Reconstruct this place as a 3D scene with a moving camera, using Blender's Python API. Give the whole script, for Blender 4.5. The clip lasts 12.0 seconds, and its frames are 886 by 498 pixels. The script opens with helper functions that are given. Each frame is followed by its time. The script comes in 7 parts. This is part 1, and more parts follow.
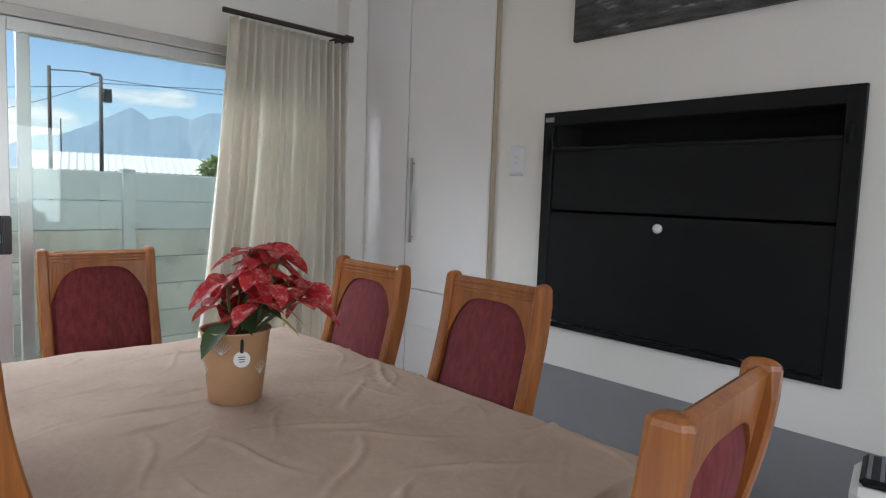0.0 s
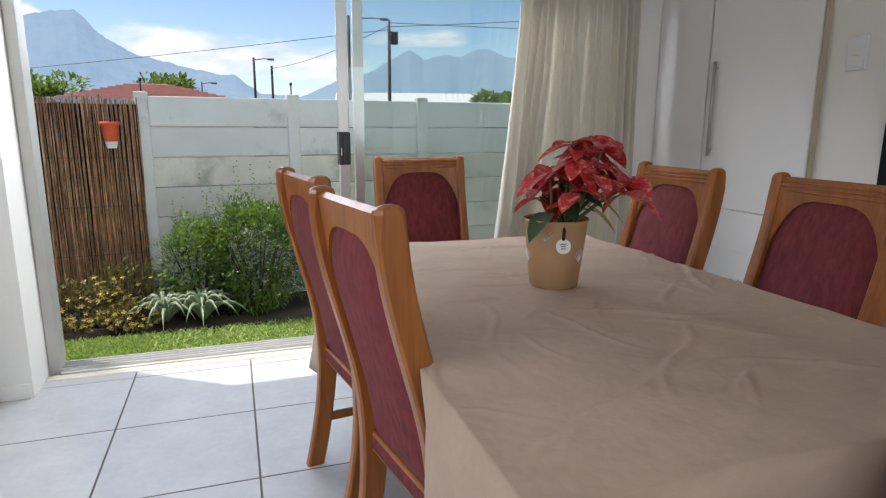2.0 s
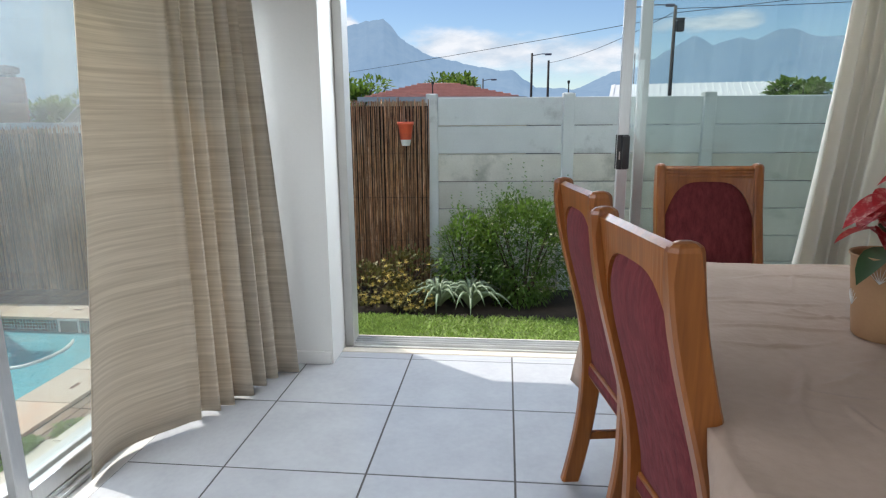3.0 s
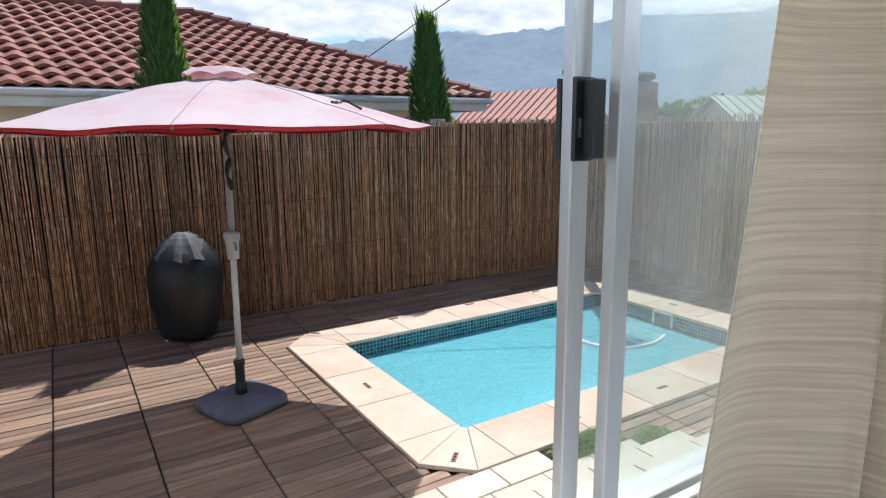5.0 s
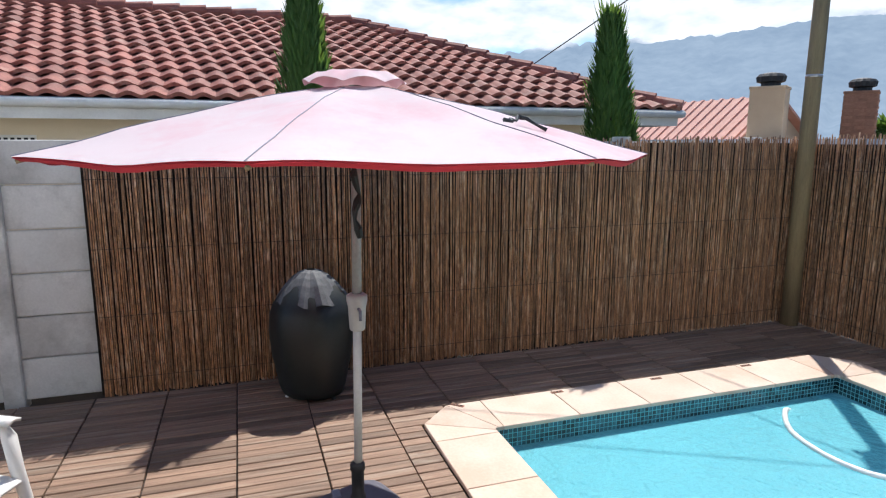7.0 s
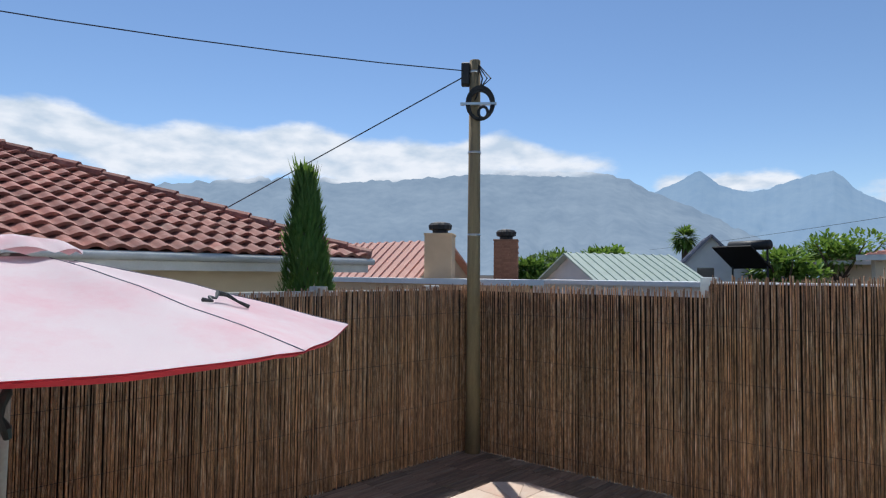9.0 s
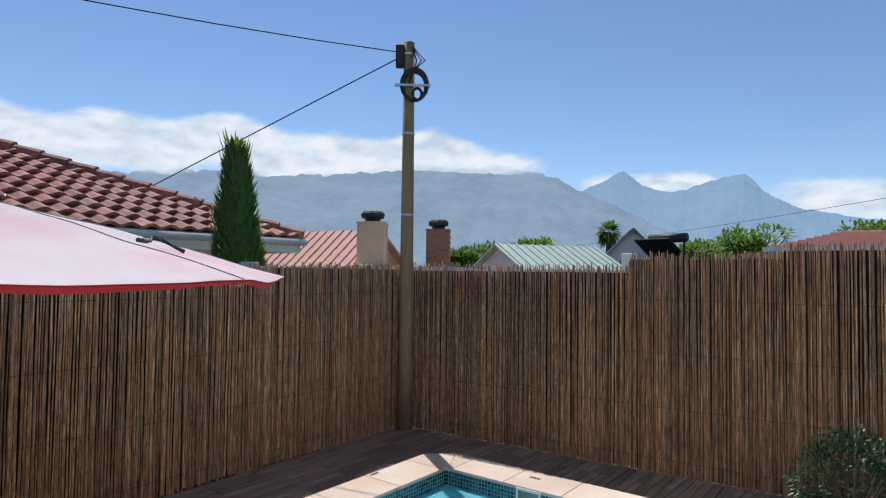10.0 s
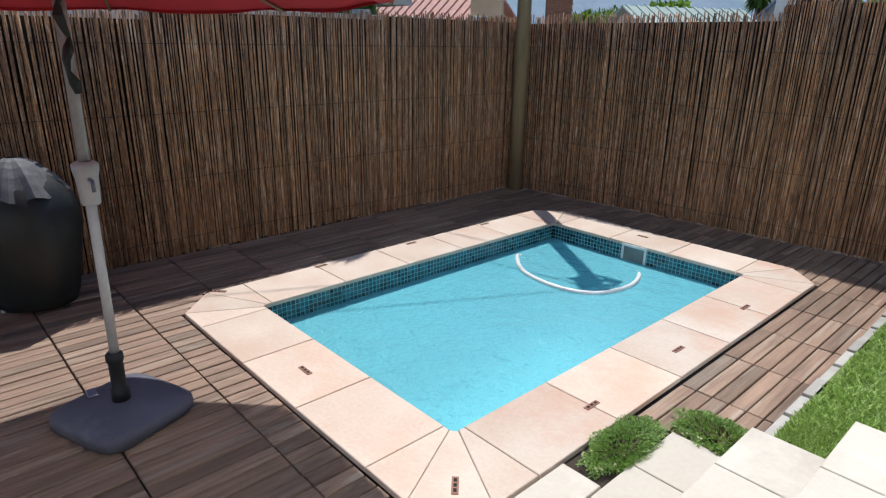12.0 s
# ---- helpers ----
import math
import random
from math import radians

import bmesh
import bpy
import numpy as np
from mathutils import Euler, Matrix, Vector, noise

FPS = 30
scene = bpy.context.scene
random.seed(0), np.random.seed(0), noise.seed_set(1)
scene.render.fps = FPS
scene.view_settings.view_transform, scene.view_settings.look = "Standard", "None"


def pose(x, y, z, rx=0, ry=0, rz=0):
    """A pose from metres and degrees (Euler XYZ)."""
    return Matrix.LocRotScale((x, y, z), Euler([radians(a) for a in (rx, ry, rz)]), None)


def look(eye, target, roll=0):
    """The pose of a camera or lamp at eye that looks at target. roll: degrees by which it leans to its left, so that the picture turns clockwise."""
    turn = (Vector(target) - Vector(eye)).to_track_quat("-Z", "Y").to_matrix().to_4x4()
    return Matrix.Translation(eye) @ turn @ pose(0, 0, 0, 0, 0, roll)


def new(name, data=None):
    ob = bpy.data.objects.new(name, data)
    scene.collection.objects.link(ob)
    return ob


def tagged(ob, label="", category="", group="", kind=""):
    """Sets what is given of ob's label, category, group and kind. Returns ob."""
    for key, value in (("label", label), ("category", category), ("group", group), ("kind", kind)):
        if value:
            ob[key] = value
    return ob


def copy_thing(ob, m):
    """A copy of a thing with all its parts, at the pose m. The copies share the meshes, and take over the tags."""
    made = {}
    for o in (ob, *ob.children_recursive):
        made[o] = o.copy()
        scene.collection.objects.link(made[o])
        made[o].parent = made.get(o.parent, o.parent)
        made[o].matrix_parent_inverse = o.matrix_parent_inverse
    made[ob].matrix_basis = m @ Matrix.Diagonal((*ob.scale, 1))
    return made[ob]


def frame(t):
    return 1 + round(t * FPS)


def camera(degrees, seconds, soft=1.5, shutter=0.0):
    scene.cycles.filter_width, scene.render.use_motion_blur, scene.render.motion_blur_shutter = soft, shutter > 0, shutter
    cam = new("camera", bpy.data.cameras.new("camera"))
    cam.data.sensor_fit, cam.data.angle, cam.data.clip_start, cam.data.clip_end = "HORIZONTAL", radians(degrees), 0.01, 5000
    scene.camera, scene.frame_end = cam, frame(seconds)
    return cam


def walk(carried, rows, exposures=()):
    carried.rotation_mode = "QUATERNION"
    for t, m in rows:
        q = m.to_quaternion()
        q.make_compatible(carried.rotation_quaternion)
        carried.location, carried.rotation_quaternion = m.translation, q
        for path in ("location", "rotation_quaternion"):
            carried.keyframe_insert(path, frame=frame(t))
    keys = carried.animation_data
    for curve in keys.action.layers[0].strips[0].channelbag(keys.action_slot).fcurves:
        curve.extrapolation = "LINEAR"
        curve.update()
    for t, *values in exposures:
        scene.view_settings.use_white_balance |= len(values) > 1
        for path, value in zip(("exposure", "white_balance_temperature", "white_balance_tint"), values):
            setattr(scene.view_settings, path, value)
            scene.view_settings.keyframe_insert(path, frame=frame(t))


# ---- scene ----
cam = camera(72.0, 12.0, 1.2)
PATH = [
    (0, (-0.319, -0.636, 1.336), (1.037, 0.824, 1.167), 2.0),
    (0.5, (-0.502, -0.507, 1.283), (0.888, 0.92, 1.106), 1.6),
    (1, (-0.546, -0.518, 1.238), (0.755, 0.977, 0.975), 1.0),
    (1.5, (-0.508, -0.575, 1.209), (0.512, 1.11, 0.859), 0.8),
    (2, (-0.48, -0.598, 1.229), (0.155, 1.256, 0.827), 0.3),
    (2.5, (-0.489, -0.579, 1.262), (-0.255, 1.364, 0.85), -0.1),
    (3, (-0.508, -0.521, 1.281), (-0.706, 1.424, 0.857), -0.4),
    (3.5, (-0.529, -0.484, 1.272), (-1.182, 1.362, 0.868), -0.6),
    (3.7, (-0.544, -0.463, 1.25), (-1.362, 1.319, 0.856), -0.7),
    (5.3, (-1.3, 0.148, 1.066), (-3.054, 1.027, 0.677), -0.3),
    (5.5, (-1.411, 0.19, 1.078), (-3.205, 0.98, 0.683), -0.1),
    (6, (-1.726, 0.281, 1.078), (-3.586, 0.902, 0.688), -0.1),
    (6.5, (-2.021, 0.341, 1.084), (-3.898, 0.91, 0.694), -0.1),
    (6.7, (-2.119, 0.393, 1.103), (-3.999, 0.961, 0.724), -0.1),
    (8.3, (-2.274, 0.438, 1.353), (-3.865, 1.65, 1.327), 0.7),
    (8.5, (-2.253, 0.425, 1.355), (-3.781, 1.716, 1.372), 0.5),
    (9, (-2.227, 0.391, 1.315), (-3.608, 1.836, 1.398), 0.5),
    (9.5, (-2.204, 0.369, 1.244), (-3.462, 1.921, 1.335), 0.6),
    (10, (-2.183, 0.323, 1.138), (-3.395, 1.913, 1.21), 0.6),
    (10.5, (-2.05, 0.252, 1.066), (-3.275, 1.832, 1.021), 0.5),
    (11, (-1.952, 0.238, 1.022), (-3.286, 1.709, 0.783), 0.7),
    (11.5, (-2.021, 0.271, 1.008), (-3.426, 1.61, 0.523), 0.8),
    (12, (-2.198, 0.343, 0.948), (-3.594, 1.623, 0.307), 0.9),
]
walk(cam, [(t, look(eye, target, roll)) for t, eye, target, roll in PATH], [(0.0, 0.5, 6500, 13), (1.0, 0.65, 6700, 14), (2.0, 0.31, 6700, 13), (2.5, 0.06, 6500, 12), (3.5, 0.02, 6300, 10), (5.3, 0.23, 6200, 11), (6.7, 0.40, 6200, 11), (8.3, -0.07, 6150, 10), (10.5, -0.06, 6100, 10), (11.3, 0.03, 6070, 10), (12.0, -0.04, 6030, 10)])

# ---- world, sun, exposure ----
SUN_DIR = Vector((-0.50, 0.35, 1.0)).normalized()
world = bpy.data.worlds.new("world")
scene.world = world
world.use_nodes = True
wn = world.node_tree
sky = wn.nodes.new("ShaderNodeTexSky")
sky.sky_type = "NISHITA"
sky.sun_disc = False
sky.sun_elevation = math.asin(SUN_DIR.z)
sky.sun_rotation = math.atan2(SUN_DIR.x, SUN_DIR.y)
sky.air_density, sky.dust_density, sky.ozone_density = 1.0, 0.0, 3.0
sky.altitude = 800.0
wn.nodes["Background"].inputs[1].default_value = 0.12
wn.links.new(sky.outputs[0], wn.nodes["Background"].inputs[0])
sun_data = bpy.data.lights.new("sun", "SUN")
sun_data.energy, sun_data.angle, sun_data.color = 4.6, radians(0.53), (1.0, 0.95, 0.87)
sun = new("sun", sun_data)
sun.matrix_world = look(SUN_DIR * 40, (0, 0, 0))


# ---- materials ----
def rgb(c):
    return (c[0], c[1], c[2], 1.0)


def mat(name, c1, c2=None, rough=0.6, scale=8.0, fine=60.0, bump=0.1, metal=0.0, stretch=(1, 1, 1), spread=0.0, wear=None, wear_amount=0.0, spec=0.5, dist=0.004):
    """Two-scale noise between c1 and c2; spread varies pieces by Object Info's Random; wear mixes in a third colour in blotches."""
    m = bpy.data.materials.new(name)
    m.use_nodes = True
    t = m.node_tree
    b = t.nodes["Principled BSDF"]
    c2 = c2 or tuple(v * 0.8 for v in c1)
    co = t.nodes.new("ShaderNodeTexCoord")
    mp = t.nodes.new("ShaderNodeMapping")
    mp.inputs["Scale"].default_value = stretch
    t.links.new(co.outputs["Object"], mp.inputs[0])
    info = t.nodes.new("ShaderNodeObjectInfo")
    if spread:
        off = t.nodes.new("ShaderNodeVectorMath")
        off.operation = "MULTIPLY"
        cx = t.nodes.new("ShaderNodeCombineXYZ")
        for k in range(3):
            t.links.new(info.outputs["Random"], cx.inputs[k])
        off.inputs[1].default_value = (37, 53, 71)
        t.links.new(cx.outputs[0], off.inputs[0])
        t.links.new(off.outputs[0], mp.inputs["Location"])
    n1 = t.nodes.new("ShaderNodeTexNoise")
    n1.inputs["Scale"].default_value, n1.inputs["Detail"].default_value = scale, 5
    n2 = t.nodes.new("ShaderNodeTexNoise")
    n2.inputs["Scale"].default_value, n2.inputs["Detail"].default_value = fine, 3
    for n in (n1, n2):
        t.links.new(mp.outputs[0], n.inputs["Vector"])
    add = t.nodes.new("ShaderNodeMath")
    add.operation = "MULTIPLY_ADD"
    add.inputs[1].default_value = 0.45
    t.links.new(n2.outputs["Fac"], add.inputs[0])
    t.links.new(n1.outputs["Fac"], add.inputs[2])
    ramp = t.nodes.new("ShaderNodeMapRange")
    ramp.inputs["From Min"].default_value, ramp.inputs["From Max"].default_value = 0.5, 0.95
    t.links.new(add.outputs[0], ramp.inputs[0])
    mix = t.nodes.new("ShaderNodeMix")
    mix.data_type = "RGBA"
    mix.inputs[6].default_value, mix.inputs[7].default_value = rgb(c1), rgb(c2)
    t.links.new(ramp.outputs[0], mix.inputs[0])
    col = mix.outputs[2]
    if wear:
        n3 = t.nodes.new("ShaderNodeTexNoise")
        n3.inputs["Scale"].default_value, n3.inputs["Detail"].default_value = scale * 0.35, 8
        n3.inputs["Roughness"].default_value = 0.7
        t.links.new(mp.outputs[0], n3.inputs["Vector"])
        r3 = t.nodes.new("ShaderNodeMapRange")
        r3.inputs["From Min"].default_value, r3.inputs["From Max"].default_value = 0.62 - 0.25 * wear_amount, 0.78 - 0.2 * wear_amount
        t.links.new(n3.outputs["Fac"], r3.inputs[0])
        m3 = t.nodes.new("ShaderNodeMix")
        m3.data_type = "RGBA"
        m3.inputs[7].default_value = rgb(wear)
        t.links.new(r3.outputs[0], m3.inputs[0])
        t.links.new(col, m3.inputs[6])
        col = m3.outputs[2]
    if spread:
        hs = t.nodes.new("ShaderNodeHueSaturation")
        rr = t.nodes.new("ShaderNodeMapRange")
        rr.inputs["To Min"].default_value, rr.inputs["To Max"].default_value = 1 - spread, 1 + spread
        t.links.new(info.outputs["Random"], rr.inputs[0])
        t.links.new(rr.outputs[0], hs.inputs["Value"])
        t.links.new(col, hs.inputs["Color"])
        col = hs.outputs[0]
    t.links.new(col, b.inputs["Base Color"])
    b.inputs["Roughness"].default_value, b.inputs["Metallic"].default_value = rough, metal
    b.inputs["Specular IOR Level"].default_value = spec
    if bump:
        bp = t.nodes.new("ShaderNodeBump")
        bp.inputs["Strength"].default_value, bp.inputs["Distance"].default_value = bump, dist
        t.links.new(add.outputs[0], bp.inputs["Height"])
        t.links.new(bp.outputs[0], b.inputs["Normal"])
    return m


def glass_mat(name, tint=(1, 1, 1), rough=0.0, dust=0.02):
    """Thin clear pane: mostly straight through, gloss by facing angle."""
    m = bpy.data.materials.new(name)
    m.use_nodes = True
    t = m.node_tree
    out = t.nodes["Material Output"]
    tr, gl, fr, mx = (t.nodes.new("ShaderNode" + k) for k in ("BsdfTransparent", "BsdfGlossy", "LayerWeight", "MixShader"))
    tr.inputs[0].default_value = rgb(tint)
    gl.inputs["Roughness"].default_value = rough
    pw = t.nodes.new("ShaderNodeMath")
    pw.operation = "POWER"
    pw.inputs[1].default_value = 4.0
    ad = t.nodes.new("ShaderNodeMath")
    ad.operation = "MULTIPLY_ADD"
    ad.inputs[1].default_value, ad.inputs[2].default_value = 0.7, 0.03
    t.links.new(fr.outputs["Facing"], pw.inputs[0])
    t.links.new(pw.outputs[0], ad.inputs[0])
    t.links.new(ad.outputs[0], mx.inputs[0])
    t.links.new(tr.outputs[0], mx.inputs[1])
    t.links.new(gl.outputs[0], mx.inputs[2])
    # thin film of dust
    du, nz, rg, m2, co = (t.nodes.new("ShaderNode" + k) for k in ("BsdfTranslucent", "TexNoise", "MapRange", "MixShader", "TexCoord"))
    du.inputs[0].default_value = (0.8, 0.8, 0.78, 1)
    nz.inputs["Scale"].default_value, nz.inputs["Detail"].default_value = 2.5, 6
    rg.inputs["From Min"].default_value, rg.inputs["From Max"].default_value = 0.3, 0.75
    rg.inputs["To Min"].default_value, rg.inputs["To Max"].default_value = dust * 0.3, dust
    t.links.new(co.outputs["Object"], nz.inputs["Vector"])
    t.links.new(nz.outputs["Fac"], rg.inputs[0])
    t.links.new(rg.outputs[0], m2.inputs[0])
    t.links.new(mx.outputs[0], m2.inputs[1])
    t.links.new(du.outputs[0], m2.inputs[2])
    t.links.new(m2.outputs[0], out.inputs[0])
    return m


M_WALL = mat("wall_paint", (0.80, 0.78, 0.74), (0.76, 0.74, 0.70), 0.75, 1.5, 90, 0.12)
M_CEIL = mat("ceiling_paint", (0.82, 0.81, 0.79), (0.80, 0.79, 0.77), 0.8, 2, 60, 0.05)
M_LOWWALL = mat("grey_paint", (0.25, 0.25, 0.265), (0.225, 0.225, 0.24), 0.7, 2, 80, 0.1)
M_CUP = mat("cupboard_laminate", (0.80, 0.79, 0.79), (0.77, 0.76, 0.77), 0.6, 2, 90, 0.03, spec=0.25)
M_TILE = mat("floor_tile", (0.43, 0.43, 0.435), (0.38, 0.38, 0.385), 0.22, 5, 40, 0.03, spread=0.03)
M_GROUT = mat("grout", (0.09, 0.08, 0.075), (0.06, 0.055, 0.05), 0.9, 10, 80, 0.1)
M_CLOTH = mat("table_cloth", (0.43, 0.315, 0.245), (0.38, 0.275, 0.21), 0.85, 8, 45, 0.4, dist=0.010)
M_OAK = mat("oiled_oak", (0.38, 0.13, 0.028), (0.22, 0.068, 0.017), 0.28, 34, 160, 0.08, stretch=(1, 1, 0.07), spec=0.5)
M_UPH = mat("burgundy_chenille", (0.11, 0.012, 0.015), (0.20, 0.032, 0.036), 0.9, 60, 220, 0.8, stretch=(1, 1, 0.25), dist=0.003)
M_BLACK = mat("black_steel", (0.006, 0.0066, 0.007), (0.009, 0.010, 0.0105), 0.5, 6, 120, 0.05, spec=0.2)
M_SOOT_AND_SLOT = mat("soot_and_slot_black", (0.004, 0.004, 0.004), (0.006, 0.006, 0.006), 0.9)
M_WHITEP = mat("white_plastic", (0.78, 0.77, 0.74), (0.72, 0.71, 0.68), 0.35, 3, 50, 0.02)
M_CURT1 = mat("cream_curtain", (0.84, 0.81, 0.74), (0.79, 0.76, 0.69), 0.9, 3, 500, 0.1, dist=0.001)
M_CURT2 = mat("woven_curtain", (0.76, 0.69, 0.58), (0.46, 0.395, 0.315), 0.9, 85, 240, 0.6, stretch=(0.02, 0.02, 1), dist=0.002)
M_ALU = mat("brushed_aluminium", (0.66, 0.66, 0.65), (0.56, 0.56, 0.55), 0.38, 6, 150, 0.03, metal=0.75, stretch=(1, 1, 0.1))
M_ALUW = mat("natural_frame", (0.55, 0.54, 0.51), (0.48, 0.47, 0.45), 0.45, 6, 150, 0.03, metal=0.5)
M_HANDLE = mat("black_handle", (0.012, 0.012, 0.012), (0.02, 0.02, 0.02), 0.35)
M_STEEL = mat("steel", (0.6, 0.59, 0.57), (0.5, 0.5, 0.48), 0.28, 8, 200, 0.02, metal=1.0)
M_BAR = mat("handle_steel", (0.52, 0.52, 0.51), (0.42, 0.42, 0.41), 0.35, 8, 200, 0.02, metal=0.8)
# white switch plate greyed, standing in for the shadow at its edges
M_SWITCH = mat("switch_edge_shade", (0.72, 0.73, 0.75), (0.68, 0.69, 0.71), 0.3, 8, 80, 0.02)
M_GLASS = glass_mat("pane_glass", (0.93, 0.96, 0.95), dust=0.0015)
M_GLASSD = glass_mat("dusty_pane_glass", (0.93, 0.96, 0.95), dust=0.065)
M_CONC = mat("precast_concrete", (0.72, 0.70, 0.65), (0.56, 0.54, 0.49), 0.9, 3, 70, 0.4, spread=0.08, wear=(0.34, 0.32, 0.28), wear_amount=0.5)
M_CONCW = mat("painted_precast", (0.80, 0.82, 0.79), (0.72, 0.74, 0.71), 0.85, 3, 70, 0.25, spread=0.04, wear=(0.33, 0.33, 0.30), wear_amount=0.25)
M_CONCM = mat("mossy_precast", (0.78, 0.75, 0.66), (0.66, 0.63, 0.54), 0.9, 4, 70, 0.3, spread=0.08, wear=(0.36, 0.36, 0.29), wear_amount=0.35)
M_REED = mat("split_reed", (0.50, 0.255, 0.112), (0.14, 0.066, 0.032), 0.5, 6, 40, 0.5, stretch=(6, 6, 3), spread=0.42, wear=(0.64, 0.44, 0.28), wear_amount=0.45)
M_DECK = mat("deck_slat", (0.30, 0.19, 0.125), (0.165, 0.10, 0.065), 0.68, 6, 90, 0.4, stretch=(8, 0.5, 8), spread=0.30, wear=(0.35, 0.275, 0.205), wear_amount=0.4)
M_DECKU = mat("deck_underlay", (0.02, 0.017, 0.015), (0.03, 0.025, 0.02), 0.9)
M_COPE = mat("sandstone_coping", (0.66, 0.55, 0.45), (0.57, 0.42, 0.32), 0.8, 3, 60, 0.35, spread=0.12, wear=(0.60, 0.36, 0.25), wear_amount=0.35)
M_STEP = mat("pale_sandstone", (0.55, 0.49, 0.41), (0.48, 0.42, 0.34), 0.8, 3, 60, 0.15, spread=0.06, wear=(0.66, 0.60, 0.50), wear_amount=0.3)
M_GROUTS = mat("stone_joint", (0.42, 0.36, 0.29), (0.34, 0.29, 0.23), 0.9)
M_KERB = mat("grey_kerb_stone", (0.42, 0.39, 0.34), (0.33, 0.30, 0.26), 0.85, 8, 60, 0.3, spread=0.15)
M_POOL = mat("pool_plaster", (0.30, 0.78, 0.84), (0.26, 0.72, 0.80), 0.7, 2, 30, 0.05)
M_MOS = mat("blue_mosaic", (0.012, 0.045, 0.065), (0.05, 0.15, 0.17), 0.2, 40, 90, 0.05, spread=0.85)
M_SOIL = mat("garden_soil", (0.05, 0.034, 0.022), (0.03, 0.02, 0.013), 0.95, 12, 80, 0.6)
M_LAWN = mat("lawn_ground", (0.16, 0.22, 0.05), (0.11, 0.15, 0.035), 0.95, 5, 60, 0.5)
M_GRASS = mat("grass_blade", (0.36, 0.46, 0.12), (0.22, 0.32, 0.07), 0.6, 3, 30, 0.0, spread=0.45)
M_CANOPY = mat("faded_canopy", (0.60, 0.48, 0.50), (0.62, 0.55, 0.56), 0.9, 3.2, 300, 0.12, wear=(0.62, 0.36, 0.40), wear_amount=0.6, dist=0.001)
M_VALANCE = mat("red_canopy", (0.52, 0.03, 0.045), (0.42, 0.025, 0.035), 0.85, 4, 200, 0.1)
M_GREYP = mat("grey_plastic", (0.21, 0.21, 0.255), (0.15, 0.15, 0.19), 0.55, 6, 80, 0.1, wear=(0.22, 0.22, 0.24), wear_amount=0.2)
M_COVER = mat("vinyl_cover", (0.012, 0.015, 0.014), (0.02, 0.024, 0.022), 0.5, 6, 60, 0.2)
M_COVERG = mat("torn_lining", (0.15, 0.155, 0.16), (0.07, 0.073, 0.077), 0.7, 10, 60, 0.3)
M_ROOF = mat("roof_tile", (0.36, 0.125, 0.085), (0.22, 0.075, 0.055), 0.75, 6, 50, 0.4, spread=0.25, wear=(0.44, 0.27, 0.20), wear_amount=0.3)
M_CREAM = mat("cream_plaster", (0.72, 0.62, 0.45), (0.67, 0.57, 0.41), 0.85, 3, 60, 0.15)
M_WHITEH = mat("white_plaster", (0.76, 0.75, 0.71), (0.70, 0.69, 0.66), 0.85, 3, 60, 0.1)
M_GUTTER = mat("white_gutter", (0.74, 0.74, 0.70), (0.62, 0.62, 0.58), 0.5, 3, 50, 0.05)
M_PEACH = mat("peach_plaster", (0.72, 0.50, 0.30), (0.66, 0.44, 0.26), 0.85, 3, 60, 0.1)
M_BRICK = mat("face_brick", (0.40, 0.20, 0.12), (0.30, 0.14, 0.085), 0.85, 12, 60, 0.3, spread=0.2)
M_POLE = mat("treated_pole", (0.33, 0.24, 0.125), (0.20, 0.145, 0.075), 0.8, 6, 60, 0.3, stretch=(3, 3, 0.3))
M_WOODDK = mat("weathered_dark_wood", (0.10, 0.085, 0.07), (0.06, 0.05, 0.042), 0.8, 6, 60, 0.3, stretch=(3, 3, 0.3))
M_ROD = mat("dark_curtain_rail", (0.035, 0.024, 0.017), (0.022, 0.015, 0.011), 0.45)
M_DARK = mat("dark_rubber", (0.012, 0.012, 0.013), (0.02, 0.02, 0.02), 0.6)
M_GREENROOF = mat("green_sheet_roof", (0.55, 0.62, 0.52), (0.48, 0.55, 0.46), 0.5, 4, 40, 0.1)
M_CYP = mat("cypress_leaf", (0.055, 0.135, 0.025), (0.03, 0.08, 0.014), 0.7, 3, 30, 0.0)
M_LEAF = mat("shrub_leaf", (0.12, 0.21, 0.04), (0.055, 0.11, 0.02), 0.5, 6, 30, 0.0, spread=0.4)
M_LEAFB = mat("bright_leaf", (0.20, 0.32, 0.06), (0.13, 0.22, 0.04), 0.5, 6, 30, 0.0, spread=0.4)
M_ALOE = mat("aloe_leaf", (0.27, 0.33, 0.21), (0.19, 0.25, 0.15), 0.5, 6, 40, 0.05)
M_SUCC = mat("succulent_leaf", (0.24, 0.19, 0.05), (0.13, 0.14, 0.04), 0.5, 6, 40, 0.0)
M_YEL = mat("yellow_flower", (0.80, 0.62, 0.18), (0.66, 0.48, 0.10), 0.6)
M_CREAMF = mat("cream_flower", (0.65, 0.62, 0.36), (0.55, 0.52, 0.3), 0.6)
M_TERRA = mat("terracotta_plastic", (0.75, 0.12, 0.05), (0.6, 0.09, 0.04), 0.5)
M_POT = mat("kraft_pot", (0.46, 0.27, 0.14), (0.41, 0.235, 0.12), 0.75, 8, 200, 0.1)
M_REDLEAF = mat("red_bract", (0.40, 0.012, 0.02), (0.56, 0.03, 0.04), 0.4, 160, 60, 0.1, wear=(0.82, 0.50, 0.42), wear_amount=0.45)
M_PALELEAF = mat("pale_bract", (0.55, 0.47, 0.16), (0.48, 0.36, 0.13), 0.5, 14, 60, 0.05)
